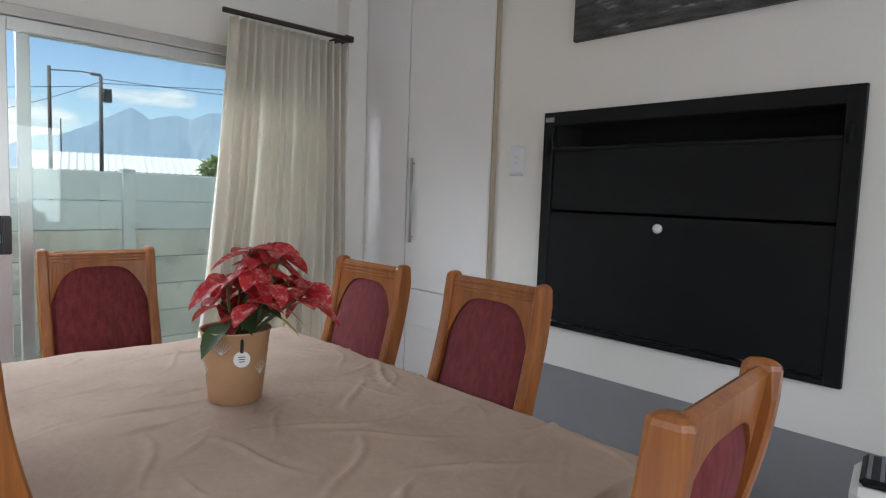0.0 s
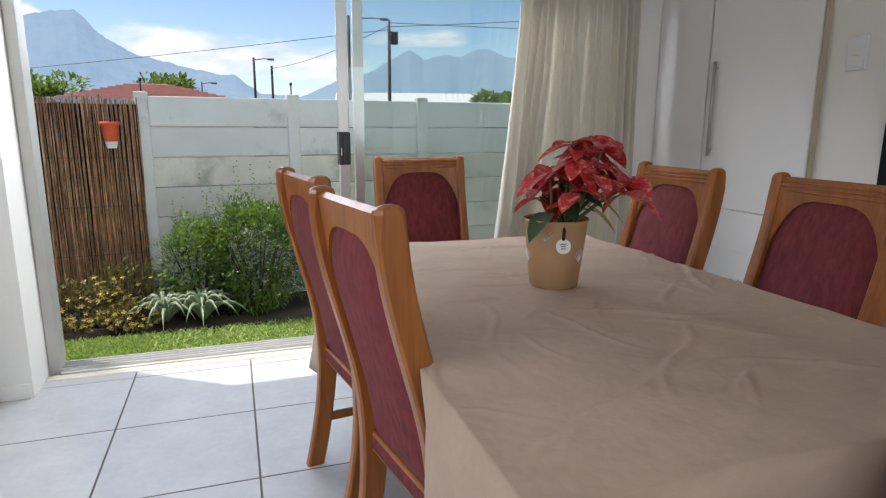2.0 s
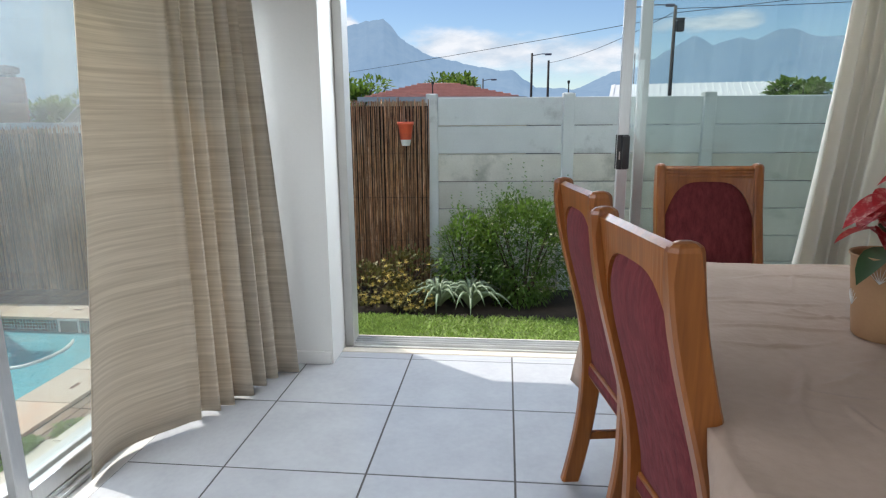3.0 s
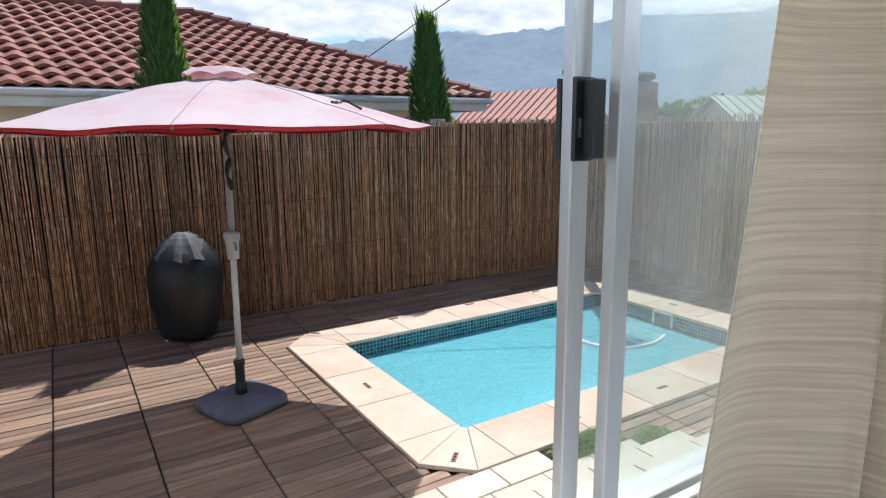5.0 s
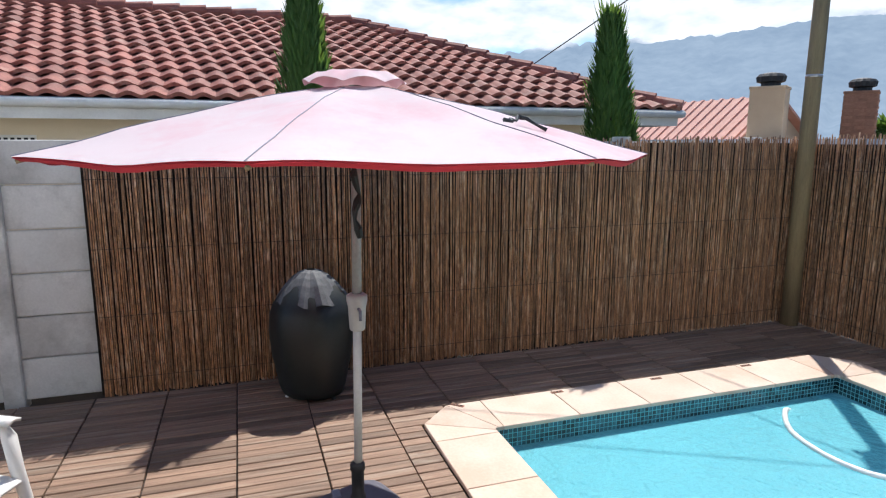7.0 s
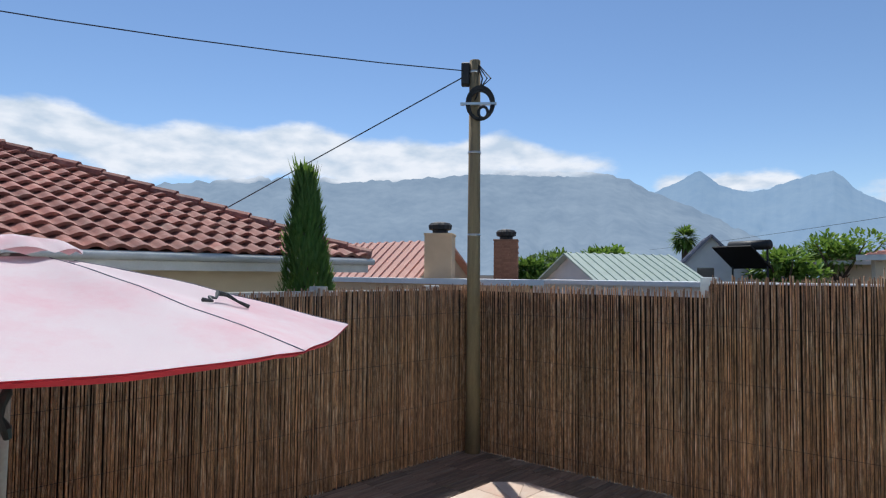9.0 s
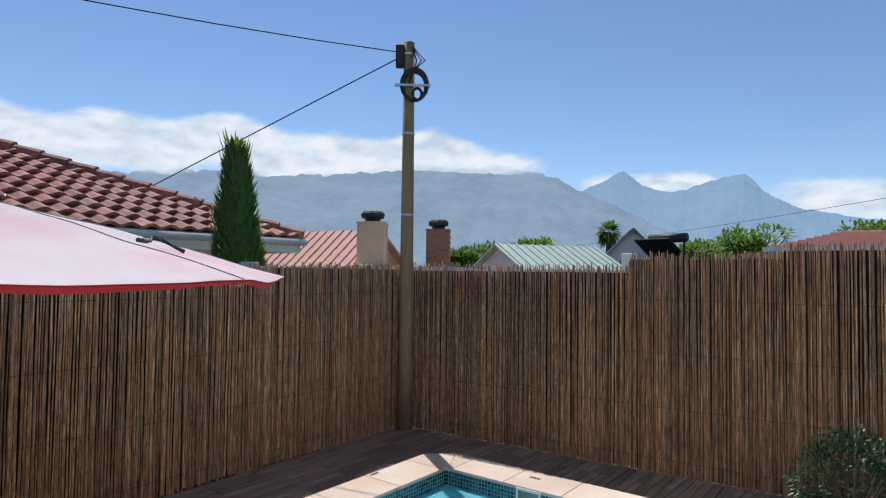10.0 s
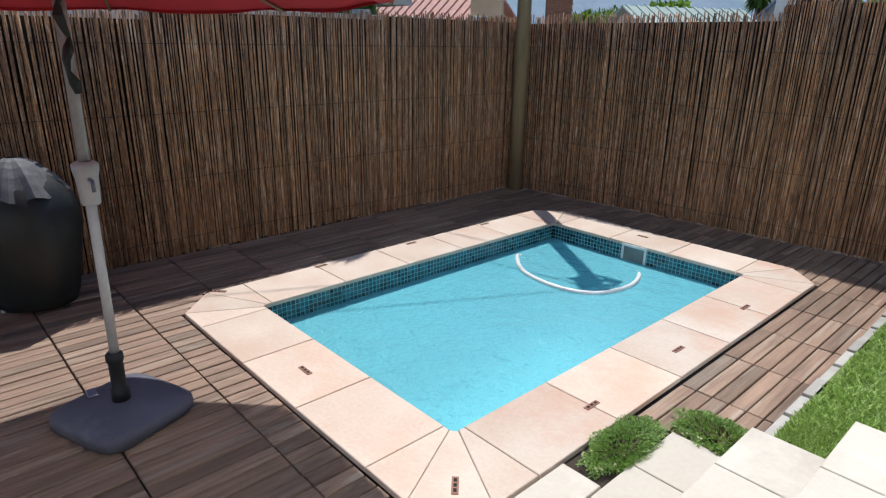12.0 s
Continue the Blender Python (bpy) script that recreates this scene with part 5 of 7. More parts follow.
concrete_wall("boundary_wall_garden", (-7.2, fence_y(-7.2) + 0.12), (6.0, fence_y(6.0) + 0.12), [5.955, 7.345, 8.75, 10.15, 11.55, 13.0], 1.475, 7, 0.287, (M_CONCW, M_CONCW, M_CONCM), "grey precast concrete panel wall with posts behind the garden")
concrete_wall("boundary_wall_side", (FX - 0.12, 5.3), (FX - 0.14, -7.0), [0.4, 1.8, 3.2, 4.75, 6.365, 7.8, 9.2, 10.6], 1.165, 6, 0.285, (M_CONC, M_CONC, M_CONC), "weathered grey precast concrete wall beside the terrace")
for x, y, z in ((FX - 0.07, -1.0, 1.20), (0.12, fence_y(0.12) + 0.1, 1.51), (-1.25, fence_y(-1.25) + 0.1, 1.51), (-3.6, fence_y(-3.6) + 0.1, 1.2)):
    f = empty("fence_rod", (x, y, z), label="thin dark wire post on top of the boundary wall", category="wire post", group="wire posts on the wall")
    bm = bmesh.new()
    tube(bm, [(0, 0, -0.02), (0, 0, 0.12)], 0.007, 6)
    part("rod", bm, M_DARK, f)
    part("insulator", boxes((-0.012, 0.012, -0.012, 0.012, 0.09, 0.12), bevel=0.003), M_DARK, f)


# ---- reed screens ----
def reed_mesh(seed):
    rn = random.Random(seed)
    bm = bmesh.new()
    r = rn.uniform(0.0047, 0.0066)
    n = 4
    pts, rad = [], []
    for i in range(n + 1):
        s = i / n
        pts.append((rn.uniform(-0.004, 0.004), rn.uniform(-0.003, 0.003), s))
        rad.append(r * (1.08 - 0.2 * s) * rn.uniform(0.92, 1.08))
    tube(bm, pts, rad, 6, caps=False)
    top = [v for v in bm.verts if v.co.z > 0.999]
    bm.faces.new(top)
    return mesh_of("reed", bm, M_REED, True)


REEDS = [reed_mesh(k) for k in range(10)]


def reed_screen(name, p0, p1, heights, base, label, near, seed):
    """heights: (distance, top) steps; near: stretch built of single reeds, the rest is joined."""
    rn = random.Random(seed)
    d = Vector((p1[0] - p0[0], p1[1] - p0[1]))
    L = d.length
    w = empty(name, (p0[0], p0[1], base), math.degrees(math.atan2(d.y, d.x)), label=label, category="reed fence", kind="structure")
    a, count = 0.0, 0
    joined_v, joined_f = [], []
    while a < L:
        top = float(np.interp(a, [h[0] for h in heights], [h[1] for h in heights]))
        hgt = top - base + rn.uniform(-0.022, 0.02) - (rn.random() < 0.06) * rn.uniform(0.01, 0.06)
        m = Matrix.Translation((a, rn.uniform(-0.006, 0.006), rn.uniform(-0.02, 0.01))) @ Matrix.Rotation(rn.uniform(-0.006, 0.006), 4, "Y") @ Matrix.Rotation(rn.uniform(0, 6.28), 4, "Z") @ Matrix.Diagonal((1, 1, hgt, 1))
        me = rn.choice(REEDS)
        if near[0] <= a <= near[1] and count < 290:
            piece("reed", me, w, m)
            count += 1
        else:
            k = len(joined_v)
            joined_v += [m @ v.co for v in me.vertices]
            joined_f += [tuple(k + i for i in p.vertices) for p in me.polygons]
        a += rn.uniform(0.0098, 0.0146)
    if joined_v:
        me = bpy.data.meshes.new("reeds")
        me.from_pydata(joined_v, [], joined_f)
        me.materials.append(M_REEDJ)
        for p in me.polygons:
            p.use_smooth = True
        ob = new("reeds", me)
        ob.parent = w
        tagged(ob, kind="stuff")
    bm = bmesh.new()
    for z in (0.12, 0.55, 1.0, 1.45):
        if z < heights[0][1] - base:
            tube(bm, [(0, 0.02, z), (L, 0.02, z)], 0.0015, 4)
    part("tie_wire", bm, M_DARK, w)
    # added near-black sheet behind the reeds, standing in for shade in the gaps
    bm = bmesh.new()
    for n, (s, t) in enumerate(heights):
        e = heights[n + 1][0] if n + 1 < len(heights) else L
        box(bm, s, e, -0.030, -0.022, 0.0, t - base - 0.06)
    part("backing", bm, mat("reed_gap_shade", (0.022, 0.012, 0.007), (0.012, 0.007, 0.004), 0.9), w)
    return w


def joined_reed_material():
    m = M_REED.copy()
    m.name = "split_reed_joined"
    t = m.node_tree
    g = t.nodes.new("ShaderNodeNewGeometry")
    for n in list(t.nodes):
        if n.type == "OBJECT_INFO":
            for l in list(t.links):
                if l.from_node == n:
                    to = l.to_socket
                    t.links.remove(l)
                    t.links.new(g.outputs["Random Per Island"], to)
    return m


M_REEDJ = joined_reed_material()
reed_screen("reed_fence_side", (FX, 5.36), (FX, -0.52), [(0.0, 1.21), (1.7, 1.18), (3.6, 1.12), (5.9, 1.10)], DK, "brown split-reed screen fixed to the terrace wall", (0.2, 5.5), 21)
x0r, x1r = -6.50, -1.29
reed_screen("reed_fence_garden", (x1r, fence_y(x1r)), (x0r, fence_y(x0r)), [(0.0, 1.45), (0.94, 1.45), (0.95, 1.38), (1.65, 1.37), (1.66, 1.315), (2.83, 1.30), (2.84, 1.20), (5.3, 1.215)], DK, "tall brown split-reed screen stepping down along the garden wall", (0.0, 5.0), 22)
sp = part("step_post", boxes((-4.20, -4.09, fence_y(-4.15) + 0.04, fence_y(-4.15) + 0.14, DK, 1.31), bevel=0.006), M_CONCW, label="white concrete post top behind the reed screen", kind="structure", category="post")

# utility pole in the corner
pole = empty("utility_pole", (-6.44, 5.27, DK), -50, label="tall brown wooden utility pole with cable gear in the corner", category="pole")
PH = 3.60 - DK
bm = bmesh.new()
tube(bm, [(0, 0, -0.03), (0.0, 0.0, PH * 0.5), (0.0, 0, PH)], [0.078, 0.068, 0.058], 16)
part("shaft", bm, M_POLE, pole, smooth=True)
for z in (2.607 - DK, 1.732 - DK, 3.47 - DK):
    bm = bmesh.new()
    lathe(bm, [(0.070, z - 0.012), (0.072, z), (0.069, z + 0.012)], 16, cap=False)
    part("strap", bm, M_STEEL, pole)
part("junction_box", boxes((-0.05, 0.06, -0.145, -0.055, 3.33 - DK, 3.57 - DK), bevel=0.012), M_DARK, pole, "black junction box")
part("cross_bracket", boxes((0.06, 0.10, -0.15, 0.23, 3.10 - DK, 3.125 - DK)), M_STEEL, pole)
bm = bmesh.new()
for rr, cz, cy in ((0.165, 3.11, 0.06), (0.15, 3.10, 0.06), (0.175, 3.12, 0.06), (0.06, 3.02, 0.09)):
    tube(bm, [(0.085, cy + rr * 0.8 * math.cos(k * math.pi / 12), cz - DK + rr * math.sin(k * math.pi / 12)) for k in range(25)], 0.016, 6)
part("cable_coil", bm, M_DARK, pole, "black coiled cable", smooth=True)
bm = bmesh.new()
for dz in (0.0, 0.1, 0.18):
    tube(bm, [(0.06, 0.04, 3.50 - DK + dz * 0.2), (0.09, 0.08 + dz * 0.5, 3.38 - DK), (0.09, 0.06, 3.28 - DK), (0.07, 0.0, 3.15 - DK)], 0.008, 6)
part("drop_wires", bm, M_DARK, pole, smooth=True)


def cable(name, a, b, sag, r, label):
    a, b = Vector(a), Vector(b)
    bm = bmesh.new()
    tube(bm, [(b - a) * s - Vector((0, 0, sag * 4 * s * (1 - s))) for s in [k / 16 for k in range(17)]], r, 5)
    part(name, bm, M_DARK, None, label, category="cable", loc=tuple(a))


cable("overhead_cable", (-6.46, 5.22, 3.46), (-9.4, 4.0, 2.12), 0.0, 0.007, "thin black service cable from the pole to the roof")
cable("overhead_cable", (-6.46, 5.22, 3.48), (-13.5, -8.5, 5.1), 0.55, 0.006, "thin black cable strung from the utility pole")

# ---- terrace deck ----
deck = part("deck", boxes((FX + 0.02, ox0 + 0.28, -4.5, 5.3, -0.595, DK - 0.025), (ox0 + 0.28, -3.12, -4.5, oy0 + 0.28, -0.595, DK - 0.025), (ox0 + 0.28, -2.80, oy1 - 0.28, 5.55, -0.595, DK - 0.025), (ox1 - 0.28, -2.80, 2.46, oy1 - 0.28, -0.595, DK - 0.026)), M_DECKU, label="brown wooden deck tiles of narrow slats", kind="structure", category="deck")
part("deck_edge_kerb", boxes((-2.835, -2.79, 2.46, 4.98, -0.59, GZ - 0.03), bevel=0.006), M_GROUTS, label="narrow pale stone edging between the deck and the lawn", kind="structure", category="kerb")

edging = bpy.data.objects["deck_edge_kerb"]
for k in range(11):
    slab([(-2.842, 2.64 + k * 0.205), (-2.785, 2.64 + k * 0.205), (-2.785, 2.835 + k * 0.205), (-2.842, 2.835 + k * 0.205)], "kerb_stone", edging, M_KERB, GZ - 0.05, GZ - 0.012 + 0.006 * (k % 3))

# ---- neighbour's house ----
def tile_house():
    h = empty("neighbour_house", (-7.76, 4.96, -0.09), label="neighbour's cream house with a red tiled hip roof", category="house")
    o = Vector((-10.0, 6.7, -0.6))
    ez, rz, half = 1.55, 3.21, 4.1

    part("wall", boxes((-7.7, -0.55, -17.0, -0.55, -0.73, 1.98)), M_CREAM, h)
    part("fascia", boxes((-0.06, -0.03, -17.6, -0.03, 1.93, 2.13), (-8.2, -0.06, -0.06, -0.03, 1.93, 2.13)), M_GUTTER, h, "white painted fascia board")
    part("soffit", boxes((-0.55, -0.06, -17.6, -0.06, 1.95, 1.97)), M_GUTTER, h)
    bm = bmesh.new()
    for a, b in (((0.02, -17.5, 2.10), (0.02, 0.0, 2.10)), ((0.02, 0.02, 2.10), (-8.2, 0.02, 2.10))):
        tube(bm, [a, b], 0.055, 8)
    part("gutter", bm, M_GUTTER, h, "white gutter", smooth=True)
    part("air_vent", boxes((-0.552, -0.53, -8.75, -8.35, 1.62, 1.76)), M_GUTTER, h)
    # vent openings drawn as near-black strips, the shade inside put into the colour
    for k in range(6):
        part("vent_slot", boxes((-0.53, -0.526, -8.73 + k * 0.065, -8.69 + k * 0.065, 1.65, 1.73)), M_SOOT_AND_SLOT, h)
    # roof planes under the tiles
    E, Rg = ez - o.z, rz - o.z
    bm = bmesh.new()
    pts = [(0, -17.6, E), (0, 0, E), (-2 * half, 0, E), (-2 * half, -17.6, E), (-half, -half, Rg), (-half, -17.6, Rg)]
    v = [bm.verts.new((x, y, z - 0.05)) for x, y, z in pts]
    bm.faces.new((v[0], v[1], v[4], v[5]))
    bm.faces.new((v[1], v[2], v[4]))
    bm.faces.new((v[2], v[3], v[5], v[4]))
    roof = part("roof", bm, M_ROOF, h, "red-brown tiled roof")
    # roof tiles: double-wave pan tiles in courses
    slope = math.atan2(Rg - E, half)
    SL = half / math.cos(slope)
    tw, tc = 0.255, 0.345
    bm = bmesh.new()
    n = 8
    low, high, lowb = [], [], []
    for i in range(n + 1):
        u = i / n
        z = 0.046 * (0.5 - 0.5 * math.cos(2 * math.pi * u)) ** 0.8
        low.append(bm.verts.new((u * tw, -0.02, z + 0.052)))
        lowb.append(bm.verts.new((u * tw, -0.02, z + 0.006)))
        high.append(bm.verts.new((u * tw, tc + 0.03, z + 0.004)))
    for i in range(n):
        bm.faces.new((low[i], low[i + 1], high[i + 1], high[i]))
        bm.faces.new((lowb[i], lowb[i + 1], low[i + 1], low[i]))
    tile = mesh_of("roof_tile", bm, M_ROOF)
    count, jv, jf = 0, [], []
    courses = int(SL / tc)
    for c in range(courses + 1):
        inset = c * tc * math.cos(slope)
        y1 = -inset - 0.02
        kmax = int((14.0 - inset) / tw)
        for k in range(kmax):
            y = y1 - k * tw
            # tile frame: x' runs down -y, y' up the slope
            m = Matrix(((0, -math.cos(slope), math.sin(slope), -c * tc * math.cos(slope)), (-1, 0, 0, y), (0, math.sin(slope), math.cos(slope), E + c * tc * math.sin(slope)), (0, 0, 0, 1)))
            if c <= 5 and count < 290 and -8.5 < y:
                piece("roof_tile", tile, roof, m)
                count += 1
            else:
                b = len(jv)
                jv += [m @ q.co for q in tile.vertices]
                jf += [tuple(b + i for i in p.vertices) for p in tile.polygons]
    me = bpy.data.meshes.new("roof_tiles")
    me.from_pydata(jv, [], jf)
    mj = M_ROOF.copy()
    t = mj.node_tree
    g = t.nodes.new("ShaderNodeNewGeometry")
    for nd in list(t.nodes):
        if nd.type == "OBJECT_INFO":
            for l in list(t.links):
                if l.from_node == nd:
                    to = l.to_socket
                    t.links.remove(l)
                    t.links.new(g.outputs["Random Per Island"], to)
    me.materials.append(mj)
    ob = new("roof_tiles", me)
    ob.parent = roof
    tagged(ob, kind="stuff")
    # hip and ridge caps
    def caps(a, b, cnt):
        a, b = Vector(a), Vector(b)
        for k in range(cnt):
            p, q = a.lerp(b, k / cnt), a.lerp(b, (k + 1.12) / cnt)
            bm = bmesh.new()
            tube(bm, [p + Vector((0, 0, 0.012)), q - Vector((0, 0, 0.008))], [0.115, 0.095], 10)
            part("ridge_cap", bm, M_ROOF, roof)

    caps((0.0, 0.0, E + 0.03), (-half, -half, Rg + 0.05), 15)
    caps((-half, -half, Rg + 0.05), (-half, -14, Rg + 0.05), 24)
    h.scale = (0.735, 0.735, 0.735)


tile_house()


# ---- other houses and chimneys in the distance ----
def chimney(name, x, y, w, z0, z1, material, label):
    c = empty(name, (x, y, z0), 35, label=label, category="chimney")
    c.scale = (0.77, 0.77, 0.77)
    part("chimney_shaft", boxes((-w, w, -w, w, -0.8, z1 - z0), bevel=0.01), material, c)
    part("crown", boxes((-w - 0.02, w + 0.02, -w - 0.02, w + 0.02, z1 - z0 - 0.07, z1 - z0 + 0.002), bevel=0.008), material, c)
    bm = bmesh.new()
    n = 24
    H = z1 - z0
    lathe(bm, [(w * 0.55, H), (w * 0.55, H + 0.10), (w * 0.8, H + 0.13), (w * 0.85, H + 0.26), (w * 0.7, H + 0.33), (w * 0.3, H + 0.37)], n, squash=lambda a, z: 1 + 0.04 * math.cos(12 * a))
    part("cowl", bm, M_DARK, c, "black ribbed turbine cowl")
    return c


chimney("chimney", -12.31, 10.84, 0.42, -0.01, 2.96, M_PEACH, "peach plastered chimney with a black turbine cowl")
brick = chimney("chimney", -12.28, 13.36, 0.40, -0.08, 2.95, M_BRICK, "red face-brick chimney with a black turbine cowl")
bmB = bmesh.new()
box(bmB, -0.115, 0.115, -0.006, 0.006, -0.04, 0.04, bevel=0.004)
BR = mesh_of("brick", bmB, M_BRICK)
for r in range(16):
    for s, a in ((-1, 0), (1, 0), (-1, 1), (1, 1)):
        for k in range(3):
            off = -0.26 + k * 0.26 + (0.0 if r % 2 else 0.05)
            m = Matrix.Translation((off, s * 0.405, 1.45 + r * 0.095)) if a == 0 else Matrix.Translation((s * 0.405, off, 1.45 + r * 0.095)) @ Matrix.Rotation(math.pi / 2, 4, "Z")
            if (r * 12) < 192:
                piece("brick", BR, brick, m)


def gable_house(name, x, y, rz, w, l, wall_h, rise, wall_m, roof_m, label, windows=(), base=-0.6):
    """Plain house: ridge along local y."""
    h = empty(name, (x, y, base), rz, label=label, category="house")
    bm = bmesh.new()
    box(bm, -w, w, -l, l, 0, wall_h)
    for s in (-1, 1):
        a = [bm.verts.new(p) for p in ((-w, s * l, wall_h), (w, s * l, wall_h), (0, s * l, wall_h + rise))]
        bm.faces.new(a)
    part("wall", bm, wall_m, h)
    for s in (-1, 1):
        bm = bmesh.new()
        th = math.atan2(rise, w)
        L = math.hypot(w, rise) + 0.25
        box(bm, 0, L, -l - 0.25, l + 0.25, -0.05, 0.0)
        tilt = Matrix.Translation((0, 0, wall_h + rise + 0.06)) @ (Matrix.Rotation(th, 4, "Y") if s > 0 else Matrix.Rotation(math.pi, 4, "Z") @ Matrix.Rotation(th, 4, "Y"))
        bmesh.ops.transform(bm, matrix=tilt, verts=bm.verts)
        sheet = part("roof", bm, roof_m, h)
        n = int((2 * l + 0.5) / 0.3)
        for k in range(n):
            yy = -l - 0.25 + (k + 0.5) * (2 * l + 0.5) / n
            rb = bmesh.new()
            box(rb, 0, L, yy - 0.04, yy + 0.04, 0.0, 0.035, m=tilt)
            part("roof_rib", rb, roof_m, sheet)
    for wx, wz, ww, wh in windows:
        f = part("window", boxes((wx - ww, wx + ww, -l - 0.03, -l + 0.02, wz - wh, wz + wh)), M_WHITEH, h)
        part("pane", boxes((wx - ww + 0.06, wx + ww - 0.06, -l - 0.04, -l - 0.031, wz - wh + 0.06, wz + wh - 0.06)), mat("dark_window", (0.03, 0.035, 0.04), None, 0.1), f)
    return h


def hip_house(name, x, y, rz, w, l, wall_h, rise, wall_m, roof_m, label, base=-0.6, windows=()):
    h = empty(name, (x, y, base), rz, label=label, category="house")
    part("wall", boxes((-w, w, -l, l, 0, wall_h)), wall_m, h)
    bm = bmesh.new()
    e = 0.45
    lo = [bm.verts.new(p) for p in ((-w - e, -l - e, wall_h), (w + e, -l - e, wall_h), (w + e, l + e, wall_h), (-w - e, l + e, wall_h))]
    k = min(w, l)
    hi = [bm.verts.new(p) for p in ((0, -l + k, wall_h + rise), (0, l - k + 0.01, wall_h + rise))] if l >= w else [bm.verts.new(p) for p in ((-w + k, 0, wall_h + rise), (w - k + 0.01, 0, wall_h + rise))]
    if l >= w:
        bm.faces.new((lo[0], lo[1], hi[0]))
        bm.faces.new((lo[1], lo[2], hi[1], hi[0]))
        bm.faces.new((lo[2], lo[3], hi[1]))
        bm.faces.new((lo[3], lo[0], hi[0], hi[1]))
    else:
        bm.faces.new((lo[0], lo[1], hi[1], hi[0]))
        bm.faces.new((lo[1], lo[2], hi[1]))
        bm.faces.new((lo[2], lo[3], hi[0], hi[1]))
        bm.faces.new((lo[3], lo[0], hi[0]))
    bm.faces.new(lo[::-1])
    roof = part("roof", bm, roof_m, h)
    # course lines as raised strips
    cb = bmesh.new()
    for s in (-1, 1):
        n = 10
        for c in range(1, n):
            f = c / n
            if l >= w:
                xx, zz, ya = s * (w + e) * (1 - f), wall_h + rise * f, (l + e) - f * (k + e)
                box(cb, xx - 0.05, xx + 0.05, -ya, ya, zz - 0.01, zz + 0.04)
            else:
                yy, zz, xa = s * (l + e) * (1 - f), wall_h + rise * f, (w + e) - f * (k + e)
                box(cb, -xa, xa, yy - 0.05, yy + 0.05, zz - 0.01, zz + 0.04)
    part("tile_course", cb, roof_m, roof)
    part("fascia", boxes((-w - e - 0.02, w + e + 0.02, -l - e - 0.03, -l - e - 0.005, wall_h - 0.12, wall_h + 0.04), (w + e + 0.005, w + e + 0.03, -l - e, l + e, wall_h - 0.12, wall_h + 0.04)), M_GUTTER, h)
    for wx, wz, ww, wh in windows:
        f = part("window", boxes((wx - ww, wx + ww, -l - 0.03, -l + 0.02, wz - wh, wz + wh)), M_WHITEH, h)
        part("pane", boxes((wx - ww + 0.06, wx + ww - 0.06, -l - 0.04, -l - 0.031, wz - wh + 0.06, wz + wh - 0.06)), M_HANDLE, f)
    return h


M_PALEROOF = mat("pale_sheet_roof", (0.84, 0.84, 0.82), (0.76, 0.76, 0.74), 0.5, 3, 40, 0.05)
M_TILEFAR = mat("far_roof_tile", (0.74, 0.42, 0.33), (0.64, 0.34, 0.26), 0.8, 6, 40, 0.2)
gable_house("distant_house", -15.3, 11.9, 95, 1.4, 1.9, 1.65, 1.1, M_CREAM, M_TILEFAR, "cream house gable with a red tiled roof beyond the fence", ((0.0, 1.65, 0.35, 0.28),))
gable_house("distant_house", -11.4, 18.0, -25, 1.5, 1.8, 1.75, 0.78, M_WHITEH, M_GREENROOF, "low white house with a pale green sheet roof")
gable_house("distant_house", -11.4, 25.2, 25, 1.4, 1.8, 1.95, 1.45, M_WHITEH, M_GREYP, "white gabled house with a dark roof and a small window", ((-0.2, 2.0, 0.35, 0.3),))
hip_house("distant_house", -4.3, 32.5, 8, 4.4, 3.2, 2.55, 0.75, M_CREAM, M_TILEFAR, "cream bungalow with a red tiled hip roof")
hip_house("distant_house", -3.2, 24.5, 10, 2.6, 2.0, 2.55, 0.65, M_CREAM, M_TILEFAR, "low house with a pinkish red tiled hip roof")
gable_house("distant_house", 8.6, 31.5, 78, 2.0, 3.6, 2.6, 0.75, M_WHITEH, M_PALEROOF, "long low building with a white sheet roof")
flat = part("flat_roof", boxes((-16.8, -9.6, 10.0, 11.2, 1.10, 1.22)), M_PALEROOF, label="long white flat roof beyond the reed fence", category="flat roof")
part("wall", boxes((-16.6, -9.8, 10.06, 11.0, -0.6, 1.098)), M_PEACH, flat, "peach plastered wall below the roof edge")
part("flat_roof", boxes((-11.5, -3.5, 13.0, 14.6, 1.10, 1.2), (-11.3, -3.7, 13.2, 14.4, -0.6, 1.10)), M_PALEROOF, label="long white flat roof beyond the garden wall", category="flat roof")
geyser = empty("solar_water_heater", (-8.9, 21.4, 1.75), -20, label="dark solar water heater panels on a frame", category="solar heater")
geyser.scale = (0.8, 0.8, 0.8)
bm = bmesh.new()
box(bm, -0.9, 0.9, -0.03, 0.03, -0.75, 0.75, m=pose(0, 0, 0.25, 55, 0, 0))
part("panel", bm, M_BLACK, geyser)
bm = bmesh.new()
tube(bm, [(-0.9, 0.5, 0.75), (0.9, 0.5, 0.75)], 0.2, 12)
part("tank", bm, M_DARK, geyser, smooth=True)
for s in (-0.8, 0.8):
    bm = bmesh.new()
    tube(bm, [(s, 0.5, -2.6), (s, 0.5, 0.75)], 0.04, 6)
    part("leg", bm, M_DARK, geyser)


